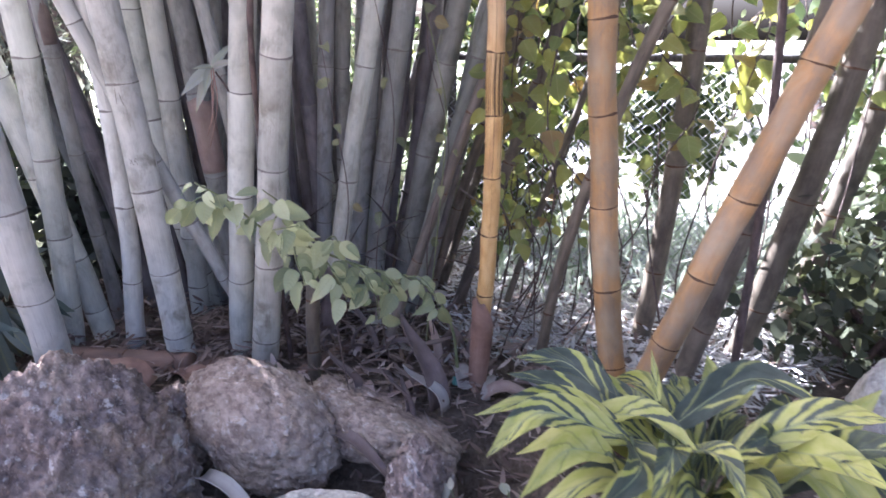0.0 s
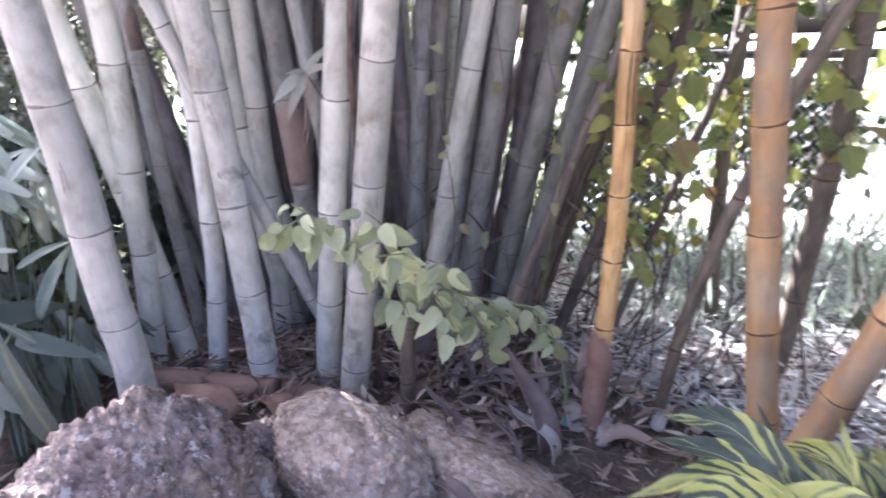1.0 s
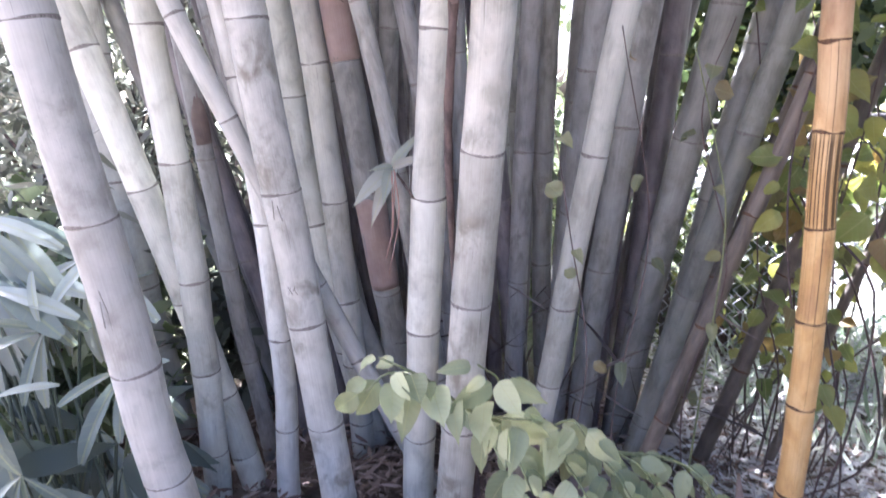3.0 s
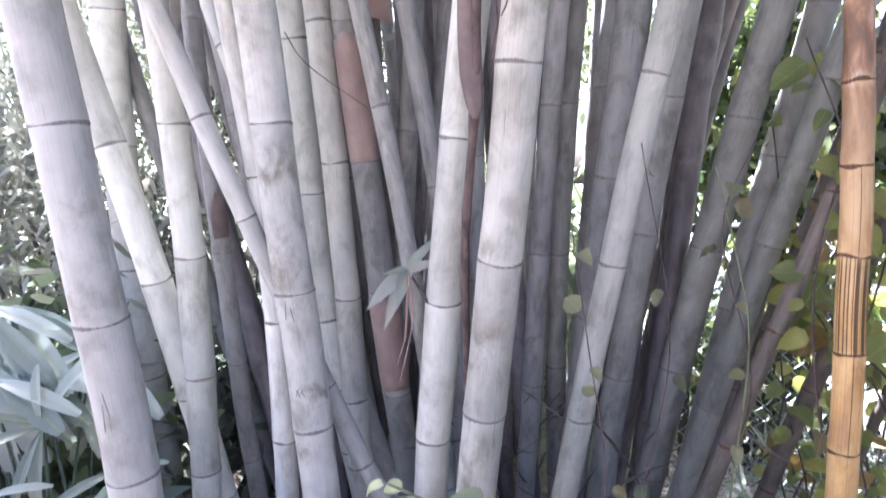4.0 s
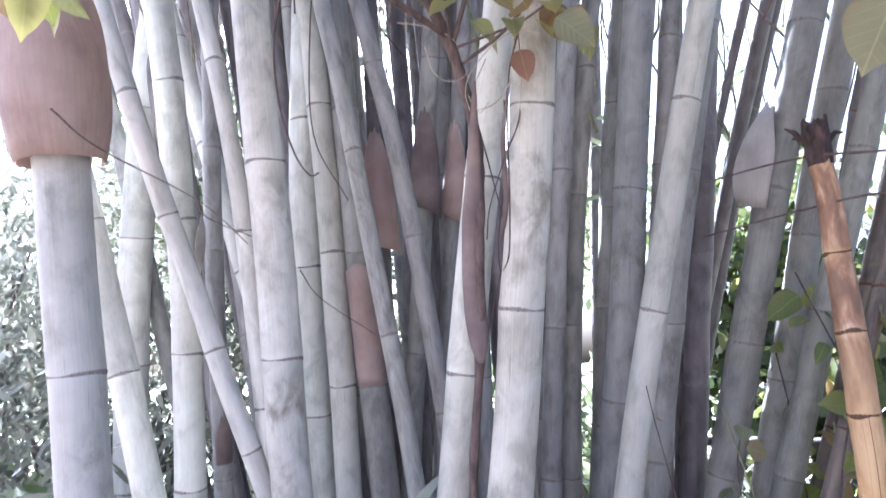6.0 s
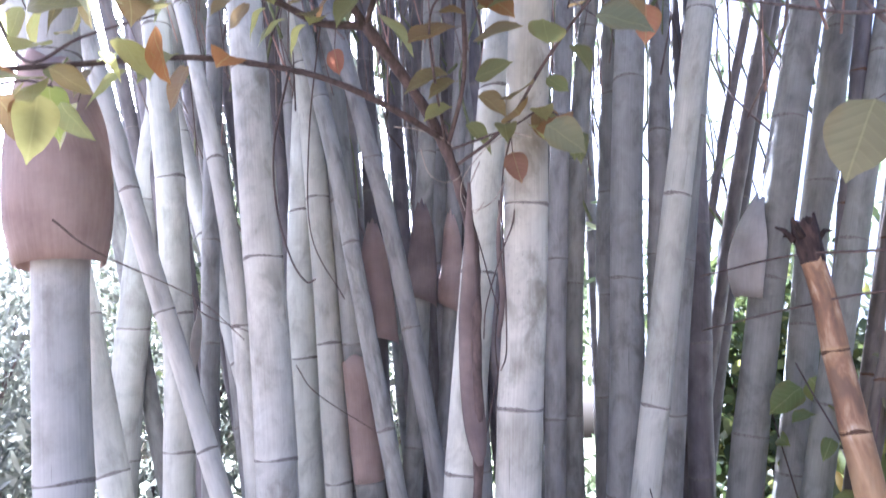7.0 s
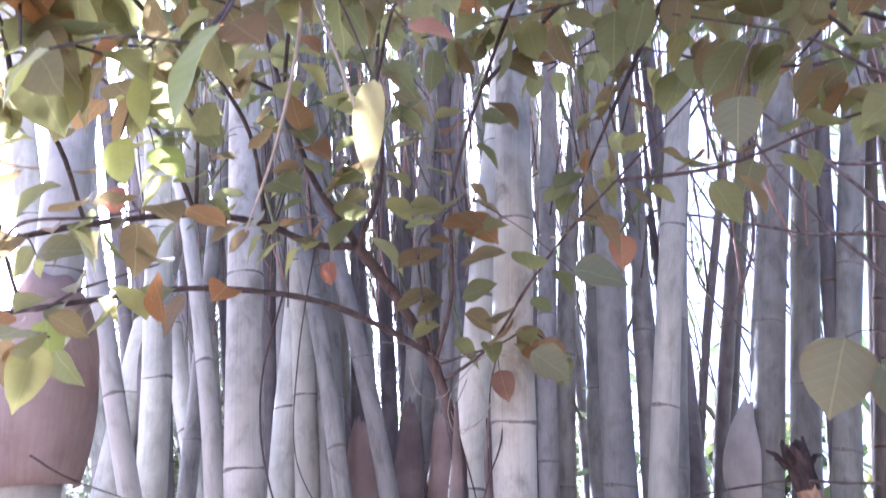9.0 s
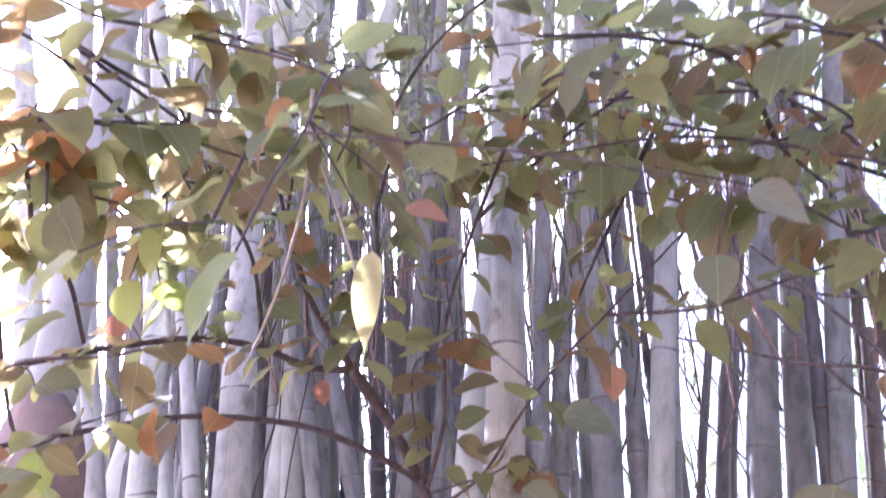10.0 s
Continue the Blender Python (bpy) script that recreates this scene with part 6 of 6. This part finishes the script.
for k in range(20):
    if k == 10:
        vine = thing("climbing_vine", (1.2, 2.7, 0.0), "climbing vine with heart-shaped olive leaves", "vine")
    x, y = (rng.uniform(0.3, 1.05) if k < 10 else rng.uniform(0.85, 2.1)), rng.uniform(2.3, 3.0)
    foot = Vector((x + rng.uniform(-0.2, 0.2), y, 0.0))
    pts = [foot]
    for z in ((0.35, 0.7, 1.0, 1.3, 1.65) if k < 10 else (0.4, 0.8, 1.2, 1.6, 2.1)):
        pts.append(Vector((x + rng.uniform(-0.16, 0.16), y + rng.uniform(-0.12, 0.12), z + rng.uniform(-0.1, 0.1))))
    leafy_twig(vine, pts, 0.004, 0.002, vine_leaves, 24 if k < 10 else 15, 0.088, rng, m_bark, 0.5, "vine_stem", (0, -0.9, 0.4), 0.9, 5)
vine2 = thing("climbing_vine", (0.12, 2.5, 0.0), "thin vine with yellow-green leaves among the stems", "vine")
for k in range(5):
    x, y = 0.22 + 0.16 * (k % 3), 2.35 + 0.1 * k
    pts = [Vector((x, y, 0))] + [Vector((x + rng.uniform(-0.1, 0.1), y + rng.uniform(-0.1, 0.1), z)) for z in (0.4, 0.8, 1.2, 1.6)]
    leafy_twig(vine2, pts, 0.003, 0.002, vine_leaves, 19, 0.068, rng, m_bark, 0.3, "vine_stem", (0, -0.9, 0.4), 0.9, 5)

tangle = thing("climbing_vine", (0.25, 2.8, 0.0), "tangled vine with yellow-green leaves behind the golden culm", "vine")
for k in range(7):
    x, y = 0.25 + rng.uniform(-0.16, 0.16), 2.8 + rng.uniform(-0.1, 0.1)
    pts = [Vector((x, y, 0))] + [Vector((x + rng.uniform(-0.1, 0.1) + 0.12 * z, y + rng.uniform(-0.08, 0.08), z)) for z in (0.35, 0.65, 0.95, 1.25)]
    leafy_twig(tangle, pts, 0.004, 0.002, vine_leaves, 15, 0.07, rng, m_bark, 0.3, "vine_stem", (0, -0.9, 0.4), 0.9, 5)

# ---- litter ----
nrng = np.random.default_rng(7)


def litter_place(n):
    x = nrng.normal(-0.25, 1.0, n)
    y = 3.6 - 2.3 * nrng.random(n) ** 0.8
    y = np.where((y < 2.05) & (x < -0.15) & (nrng.random(n) < 0.8), y + 1.0, y)
    z = np.array([ground_height(a, b) for a, b in zip(x, y)]) + nrng.uniform(0.004, 0.05, n)
    return np.stack([x, y, z], 1)


litter = leaf_cloud("leaf_litter", nrng, 9500, litter_place, 0.085, m_litter, None, "dry brown bamboo leaves and strips on the soil", "leaf litter", 0.0, 0.09)

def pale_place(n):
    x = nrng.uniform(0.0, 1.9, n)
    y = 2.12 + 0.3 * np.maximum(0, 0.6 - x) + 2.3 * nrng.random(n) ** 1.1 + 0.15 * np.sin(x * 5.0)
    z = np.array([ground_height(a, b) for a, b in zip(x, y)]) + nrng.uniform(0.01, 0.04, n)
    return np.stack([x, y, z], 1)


def lay_flat(ob, share):
    co = np.empty(len(ob.data.vertices) * 3)
    ob.data.vertices.foreach_get("co", co)
    co = co.reshape(-1, 6, 3)
    centre = co.mean(1, keepdims=True)
    co[:, :, 2] = centre[:, :, 2] + (co - centre)[:, :, 2] * share
    ob.data.vertices.foreach_set("co", co.ravel())
    ob.data.update()


lay_flat(litter, 0.35)
lay_flat(leaf_cloud("leaf_litter", nrng, 17000, pale_place, 0.1, m_litter_pale, None, "bleached dry leaves, paled further for sunlight", "leaf litter", 0.0, 0.06), 0.3)


def tangle_place(n):
    return np.stack([nrng.uniform(-0.75, 0.35, n), nrng.uniform(2.45, 2.95, n), nrng.uniform(0.0, 1.0, n) ** 1.4 * 0.7], 1)


leaf_cloud("dead_twigs", nrng, 150, tangle_place, 0.2, m_twig_dead, None, "tangle of dead brown twigs and leaves inside the clump", "dead twigs", 0.4, 0.006)

lrng = random.Random(13)


def fallen_sheath(place, way, size, width, material, label):
    """A dropped culm sheath: a long curled strip."""
    rows, cols = 10, 6
    d = Vector(way).normalized()
    s = d.cross(Vector((0, 0, 1))).normalized()
    n = s.cross(d)
    verts, faces, skin = [], [], []
    for i in range(rows + 1):
        f = i / rows
        w = width * 0.5 * (1 - f ** 2.2) + 0.002
        for k in range(cols + 1):
            c = k / cols * 2 - 1
            verts.append(Vector(place) + d * size * f + s * c * w + n * (0.5 * w * c * c + 0.03 * math.sin(f * 5)))
    for i in range(rows):
        for k in range(cols):
            a = i * (cols + 1) + k
            faces.append((a, a + 1, a + cols + 2, a + cols + 1))
            for kk, ii in ((k, i), (k + 1, i), (k + 1, i + 1), (k, i + 1)):
                skin += [kk / cols, ii / rows * size * 3]
    me = link_mesh("fallen_sheath", verts, faces, material)
    me.uv_layers.new(name="skin").data.foreach_set("uv", skin)
    ob = tagged(new("fallen_sheath", me), label, "sheath", "fallen bamboo sheaths")
    ob.modifiers.new("thick", "SOLIDIFY").thickness = 0.002


fallen_sheath((-0.74, 1.68, -0.02), (0.62, -0.42, -0.12), 0.36, 0.05, m_sheath_pale, "long pale dry sheath lying between rocks")
fallen_sheath((-0.38, 1.88, 0.0), (0.62, -0.45, -0.12), 0.34, 0.05, m_sheath_dark, "brown dry sheath lying on a rock")
fallen_sheath((-0.02, 2.0, 0.02), (-0.3, 0.35, 0.8), 0.36, 0.09, m_sheath_dark, "dark torn sheath standing against a stem")
fallen_sheath((0.0, 1.98, 0.01), (-0.22, 0.1, 0.32), 0.22, 0.06, m_sheath_pale, "pale torn sheath leaning in the litter")
fallen_sheath((-1.08, 2.02, 0.06), (-0.5, 0.3, 0.25), 0.26, 0.15, m_sheath_brown, "broad dark rust-red sheath propped between culms")
fallen_sheath((-0.88, 2.1, 0.03), (-0.3, 0.2, 0.12), 0.2, 0.1, m_sheath_brown, "broad rust-red sheath between culms")
for k in range(18):
    x, y = lrng.uniform(-0.5, 0.12), lrng.uniform(1.98, 2.5)
    fallen_sheath((x, y, ground_height(x, y)), (lrng.uniform(-0.5, 0.5), lrng.uniform(-0.2, 0.5), lrng.uniform(0.1, 1.1)), lrng.uniform(0.14, 0.34), lrng.uniform(0.02, 0.05), lrng.choice([m_sheath, m_sheath_dark, m_sheath_dark]), "dead brown sheath standing at the foot of the clump")
for k in range(26):
    a = lrng.uniform(0, 6.28)
    x, y = lrng.uniform(-0.4, 1.0), lrng.uniform(2.0, 3.0)
    fallen_sheath((x, y, ground_height(x, y) + 0.01), (math.cos(a), math.sin(a), 0.12), lrng.uniform(0.15, 0.32), lrng.uniform(0.03, 0.08), lrng.choice([m_sheath, m_sheath_pale, m_sheath_pale]), "dry curled sheath in the litter")


# extra pale sheaths, added to brighten the ground right of the golden culm
for k in range(16):
    a = lrng.uniform(0, 6.28)
    x, y = lrng.uniform(0.2, 0.95), lrng.uniform(2.1, 2.75)
    fallen_sheath((x, y, ground_height(x, y) + 0.02), (math.cos(a), math.sin(a), 0.08), lrng.uniform(0.12, 0.26), lrng.uniform(0.015, 0.04), lrng.choice([m_sheath_pale, m_sheath_pale, m_sheath]), "pale curled sheath added to brighten the litter")


def hanging_strip(line, width, label):
    """A dry strip of sheath that hangs from a joint, curled and round at its end."""
    path = spline(line, 6)
    verts, faces, skin = [], [], []
    for i, p in enumerate(path):
        f = i / (len(path) - 1)
        w = width * 0.5 * min(1.0, 0.08 + 2.2 * f) * max(0.03, 1 - max(0.0, (f - 0.8) / 0.2) ** 2) ** 0.5
        for k in range(7):
            c = k / 3 - 1
            verts.append(p + Vector((c * w, 0.6 * w * c * c, 0)))
    for i in range(len(path) - 1):
        for k in range(6):
            a = i * 7 + k
            faces.append((a, a + 1, a + 8, a + 7))
            for kk, ii in ((k, i), (k + 1, i), (k + 1, i + 1), (k, i + 1)):
                skin += [kk / 6, ii * 0.05]
    me = link_mesh("hanging_sheath", verts, faces, m_sheath_dark)
    me.uv_layers.new(name="skin").data.foreach_set("uv", skin)
    ob = tagged(new("hanging_sheath", me), label, "sheath")
    ob.modifiers.new("thick", "SOLIDIFY").thickness = 0.002


hanging_strip([(-0.51, 1.884, 2.072), (-0.533, 1.947, 1.91), (-0.55, 1.984, 1.766), (-0.556, 2.005, 1.638), (-0.549, 2.016, 1.51)], 0.045, "long red-brown dry sheath hanging between culms")
hanging_strip([(-0.441, 1.895, 2.068), (-0.466, 1.939, 1.959), (-0.472, 1.978, 1.841), (-0.489, 1.995, 1.763)], 0.008, "thin red-brown dry strip hanging beside a culm")


def fallen_culm(a, b, r, material, label):
    """A short cut piece of bamboo lying on the ground."""
    a, b = Vector(a), Vector(b)
    base = thing("cut_bamboo", a, label, "bamboo", "cut bamboo pieces")
    line = [a.lerp(b, f) for f in (0, 0.02, 0.25, 0.48, 0.5, 0.52, 0.75, 0.98, 1)]
    me = tube("stem", line, r, r, material, 18)
    me.uv_layers.new(name="skin")
    me.uv_layers.new(name="joint")
    for layer in ("skin", "joint"):
        uv = me.uv_layers[layer].data
        for loop in me.loops:
            v = me.vertices[loop.vertex_index].co
            uv[loop.index].uv = (v.y * 4 + v.z * 6, (v - a).length)
    child("stem", me, base)
    turn = Vector((0, 0, 1)).rotation_difference((b - a).normalized()).to_matrix().to_4x4()
    child("node_scar", scar_brown[0], base, Matrix.Translation(a.lerp(b, 0.5)) @ turn @ Matrix.Diagonal((r * 1.02, r * 1.02, 1, 1)))


fallen_culm((-1.50, 2.32, 0.05), (-0.98, 2.26, 0.05), 0.05, m_culm_tan, "tan cut bamboo piece lying behind the rocks")
fallen_culm((-0.94, 2.3, 0.03), (-0.8, 2.2, 0.05), 0.05, m_culm_tan, "tan cut bamboo stub between the culms")
fallen_culm((-0.34, 2.5, 0.04), (-0.52, 2.2, 0.05), 0.035, m_culm_tan, "tan cut bamboo piece in the litter")
fallen_culm((-0.08, 2.78, 0.03), (0.42, 2.45, 0.03), 0.018, m_culm, "thin pale fallen cane on the soil")
c_stub = Culm((-0.44, 0.05, 0.0), (2.15, -0.05, 0.0), 0.05, -0.02, 0.42, (0.15, 0.36), 50, m_culm_dark, "short dark broken bamboo stub", scar_brown)
cup = thing("plastic_scrap", (0.08, 2.16, 0.0), "faded teal plastic scrap half buried in litter", "scrap")
child("shell", tube("shell", spline([(0.05, 2.17, 0.02), (0.08, 2.16, 0.035), (0.12, 2.15, 0.02)], 4), 0.03, 0.022, m_teal, 14), cup)

# ---- undergrowth and trees behind ----
def clump_place(centres, spread):
    cs = np.array(centres)
    def place(n):
        p = cs[nrng.integers(0, len(cs), n)] + nrng.normal(size=(n, 3)) * spread
        p[:, 2] = np.maximum(p[:, 2], 0.03)
        return p
    return place


def bush(x, y, wide, high, leaves, size, label, material, slim=0.22, spread=0.16, seed=0, name="bush", bare=3):
    """Stems from one foot, each ending in clumps of leaves."""
    r = random.Random(seed)
    b = thing(name, (x, y, 0), label, "bush", "bushes behind the bamboo")
    tips = []
    for k in range(9):
        a = r.uniform(0, 6.28)
        top = Vector((x + math.cos(a) * wide * r.uniform(0.3, 1), y + math.sin(a) * wide * 0.7 * r.uniform(0.3, 1), high * r.uniform(0.55, 1)))
        mid = Vector((x, y, 0)).lerp(top, 0.5) + Vector((r.uniform(-0.1, 0.1), r.uniform(-0.1, 0.1), high * 0.1))
        line = spline([(x + r.uniform(-0.06, 0.06), y, 0), mid, top], 5)
        child("branch", tube("branch", line, 0.018, 0.005, m_bark, 6), b)
        tips += [tuple(line[i]) for i in (3, 5, 7, 8, 9, 10) if i >= bare]
    leaf_cloud("foliage", nrng, leaves, clump_place(tips, spread), size, material, b, slim=slim)
    return b


FINE = "tall bush of fine grey-green leaves"
bush(-2.7, 3.6, 0.9, 2.85, 3600, 0.10, FINE, m_leaf_haze, 0.12, 0.22, 1)
bush(-3.6, 3.0, 0.9, 2.5, 3600, 0.10, FINE, m_leaf_haze, 0.12, 0.22, 2)
bush(-2.0, 4.4, 0.9, 3.0, 3800, 0.10, FINE, m_leaf_haze, 0.12, 0.25, 3)
bush(-2.35, 3.05, 0.6, 1.9, 2400, 0.09, FINE, m_leaf_haze, 0.12, 0.2, 18)
# added low bush, shade-dark, covers bright ground seen between culms
bush(-1.75, 3.3, 0.4, 0.7, 1100, 0.11, "low dark undergrowth added to hide bright ground", m_leaf_under, 0.2, 0.15, 23)
bush(-4.4, 4.6, 1.2, 3.7, 6000, 0.12, FINE, m_leaf_haze, 0.12, 0.3, 4)
bush(-2.3, 2.7, 0.45, 0.9, 1800, 0.12, "low dark green bush behind the palm", m_leaf_low, 0.2, 0.15, 5)
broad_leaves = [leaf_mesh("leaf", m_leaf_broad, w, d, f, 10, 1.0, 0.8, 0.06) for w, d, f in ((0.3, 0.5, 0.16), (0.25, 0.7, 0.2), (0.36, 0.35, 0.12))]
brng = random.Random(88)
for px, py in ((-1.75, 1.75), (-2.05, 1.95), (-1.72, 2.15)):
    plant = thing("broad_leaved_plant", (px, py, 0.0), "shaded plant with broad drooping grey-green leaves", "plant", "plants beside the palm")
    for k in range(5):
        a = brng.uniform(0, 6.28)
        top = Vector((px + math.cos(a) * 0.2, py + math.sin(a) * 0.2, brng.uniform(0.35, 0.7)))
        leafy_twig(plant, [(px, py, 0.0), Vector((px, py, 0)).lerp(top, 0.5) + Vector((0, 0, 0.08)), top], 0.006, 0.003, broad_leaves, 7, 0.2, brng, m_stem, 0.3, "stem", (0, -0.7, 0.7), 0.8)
GREEN = "green leafy bush beyond the fence"
bush(1.5, 4.4, 0.3, 1.05, 1300, 0.09, "dark leafy shrub with bare stems behind the fence", m_leaf_dark, 0.26, 0.15, 20, "bush", 7)
bush(3.0, 3.7, 0.7, 1.7, 2600, 0.12, GREEN, m_leaf_low, 0.2, 0.2, 8)
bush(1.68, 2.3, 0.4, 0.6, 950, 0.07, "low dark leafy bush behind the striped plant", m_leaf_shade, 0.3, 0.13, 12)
bush(2.3, 2.9, 0.5, 2.2, 2600, 0.10, "yellow-green leafy bush by the fence", m_leaf_low, 0.24, 0.2, 9)
# added backdrop bush: blocks bright background in the gaps between culms
bush(-1.1, 4.4, 0.8, 1.0, 2600, 0.12, "dense green bush added behind the bamboo to darken gaps", m_leaf_far, 0.2, 0.25, 10)
bush(0.72, 4.3, 0.55, 2.0, 2200, 0.09, "tall dark shrub with bare stems beyond the fence", m_leaf_dark, 0.26, 0.15, 14, "bush", 8)
bush(0.38, 3.85, 0.3, 0.95, 1300, 0.08, "dark shrub with bare stems beyond the fence", m_leaf_dark, 0.26, 0.17, 15, "bush", 5)
bush(0.5, 4.5, 0.45, 2.4, 2600, 0.09, "tall dark shrub with bare stems beyond the fence", m_leaf_dark, 0.26, 0.17, 17, "bush", 6)
bush(-1.4, 5.2, 1.2, 2.5, 1700, 0.14, "tall sunlit bamboo thicket behind the clump", m_leaf_far, 0.1, 0.4, 16)
bush(-0.7, 5.6, 0.7, 1.2, 1600, 0.12, GREEN, m_leaf_far, 0.2, 0.22, 11)


def tree(x, y, high, wide, leaves, seed, label):
    """A tapered trunk with limbs and a loose crown."""
    r = random.Random(seed)
    t = thing("tree", (x, y, 0), label, "tree", "trees in the distance")
    trunk = spline([(x, y, -0.1), (x + r.uniform(-0.2, 0.2), y, high * 0.3), (x + r.uniform(-0.4, 0.4), y, high * 0.6)], 6)
    child("trunk", tube("trunk", trunk, 0.16, 0.08, m_bark, 10), t)
    tips = []
    for k in range(11):
        a = r.uniform(0, 6.28)
        s = trunk[r.randint(5, 12)]
        e = Vector((x + math.cos(a) * wide * r.uniform(0.4, 1), y + math.sin(a) * wide * r.uniform(0.4, 1), high * r.uniform(0.5, 1)))
        line = spline([s, s.lerp(e, 0.5) + Vector((0, 0, 0.3)), e], 6)
        child("limb", tube("limb", line, 0.06, 0.015, m_bark, 7), t)
        tips += [tuple(line[i]) for i in (5, 7, 9, 10, 11, 12)]
    leaf_cloud("crown", nrng, leaves, clump_place(tips, wide * 0.22), 0.2, m_leaf_far, t, slim=0.25)


tree(-7.0, 11.0, 6.0, 2.4, 5200, 1, "broad green tree in the distance")
tree(-4.8, 8.8, 5.8, 2.2, 5200, 4, "broad green tree in the distance")
tree(-1.5, 13.0, 5.5, 2.2, 4200, 2, "broad green tree in the distance")
tree(5.5, 9.5, 5.0, 2.0, 4200, 3, "broad green tree beyond the fence")

# two bushes out of view, added to dim the light from the right
UNSEEN_BUSH = "unseen green bush added to dim the light from the right"
bush(3.1, 1.4, 0.9, 2.1, 4000, 0.14, UNSEEN_BUSH, m_leaf_far, 0.2, 0.28, 21)
bush(3.2, -0.4, 0.9, 2.1, 4000, 0.14, UNSEEN_BUSH, m_leaf_far, 0.2, 0.28, 22)


def weed_place(n):
    x = nrng.uniform(0.25, 2.6, n)
    y = nrng.uniform(2.8, 4.4, n)
    c = np.sin(x * 7.3 + y * 3.1) * np.sin(y * 6.1 - x * 2.0)
    return np.stack([x, y, 0.02 + np.abs(nrng.normal(0, 0.07, n)) * (1.2 + c)], 1)


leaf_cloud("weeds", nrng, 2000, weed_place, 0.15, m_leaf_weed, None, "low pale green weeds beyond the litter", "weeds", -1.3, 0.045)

# ---- crown of the bamboo overhead ----
crown = thing("bamboo_foliage", (-0.6, 2.6, 0.0), "leafy bamboo branches high in the clump", "bamboo")
crng = random.Random(61)
tips = []
for k in range(70):
    z = crng.uniform(2.6, 5.2)
    a = crng.uniform(0, 6.28)
    foot = Vector((-0.75 + (z - 1) * 0.02 + crng.uniform(-0.9, 0.9), 2.3 + crng.uniform(-0.25, 0.5), z))
    tip = foot + Vector((math.cos(a) * crng.uniform(0.3, 1.1), math.sin(a) * crng.uniform(0.3, 1.1), crng.uniform(0.5, 1.3)))
    line = spline([foot, foot.lerp(tip, 0.5) + Vector((0, 0, 0.12)), tip], 5)
    child("branch", tube("branch", line, 0.006, 0.002, m_stem, 5), crown)
    tips += [tuple(p) for p in line[4:]]
leaf_cloud("foliage", nrng, 1700, clump_place(tips, 0.16), 0.12, m_leaf_far, crown, slim=0.09)
# high canopy added to shade the clump, thinned along the sun's path
over = [(crng.uniform(-3.2, 2.8), crng.uniform(0.6, 5.0), crng.uniform(4.8, 7.5)) for _ in range(110)]
over = [p for p in over if not (p[0] < -0.4 and p[1] > 1.9 and crng.random() < 0.93)]
leaf_cloud("foliage", nrng, 4200, clump_place(over, 0.33), 0.2, m_leaf_far, crown, slim=0.12)
def high_place(n):
    return np.stack([nrng.uniform(-0.6, 1.6, n), nrng.uniform(3.4, 4.6, n), nrng.uniform(2.0, 4.8, n)], 1)


def side_place(n):
    return np.stack([nrng.uniform(-3.4, -1.5, n), nrng.uniform(3.8, 5.0, n), nrng.uniform(3.2, 5.2, n)], 1)


leaf_cloud("foliage", nrng, 1400, side_place, 0.19, m_leaf_haze, crown, slim=0.11)
def edge_place(n):
    return np.stack([nrng.uniform(0.75, 1.8, n), nrng.uniform(2.9, 3.8, n), nrng.uniform(2.1, 4.0, n)], 1)


leaf_cloud("foliage", nrng, 500, edge_place, 0.17, m_leaf_low, crown, slim=0.065)
leaf_cloud("foliage", nrng, 650, high_place, 0.15, m_leaf_far, crown, slim=0.08)
for k in range(90):
    foot = Vector((crng.uniform(-1.8, 0.6), crng.uniform(2.5, 3.3), crng.uniform(2.2, 3.0)))
    tip = foot + Vector((crng.uniform(-0.2, 0.2), crng.uniform(-0.25, 0.1), crng.uniform(0.5, 1.2)))
    line = spline([foot, foot.lerp(tip, 0.35) + Vector((crng.uniform(-0.09, 0.09), 0, 0)), foot.lerp(tip, 0.7) + Vector((crng.uniform(-0.07, 0.07), 0, 0)), tip], 4)
    child("branch", tube("branch", line, crng.uniform(0.003, 0.006), 0.0015, m_twig if k % 2 else m_stem, 5), crown)
for k in range(430):
    foot = Vector((crng.uniform(-1.7, 0.75), crng.uniform(2.1, 2.8), crng.uniform(2.5, 3.6)))
    fan = (foot.x + 0.5) * 0.12
    tip = foot + Vector((fan + crng.uniform(-0.14, 0.14), crng.uniform(-0.2, 0.05), crng.uniform(0.3, 1.0)))
    line = spline([foot, foot.lerp(tip, 0.5) + Vector((crng.uniform(-0.05, 0.05), crng.uniform(-0.03, 0.03), 0)), tip], 3)
    child("branch", tube("branch", line, crng.uniform(0.0015, 0.0045), 0.001, (m_twig, m_bark, m_thread, m_twig)[k % 4], 5), crown)
for k in range(14):
    x, y = crng.uniform(-1.9, 0.6), crng.uniform(2.2, 3.2)
    line = spline([(x, y, 5.0), (x * 1.3 + 0.2, y - 0.2, 6.2), (x * 1.8 + 0.4, y - crng.uniform(0, 1.2), 7.2)], 6)
    child("branch", tube("branch", line, 0.03, 0.01, m_culm, 8), crown)
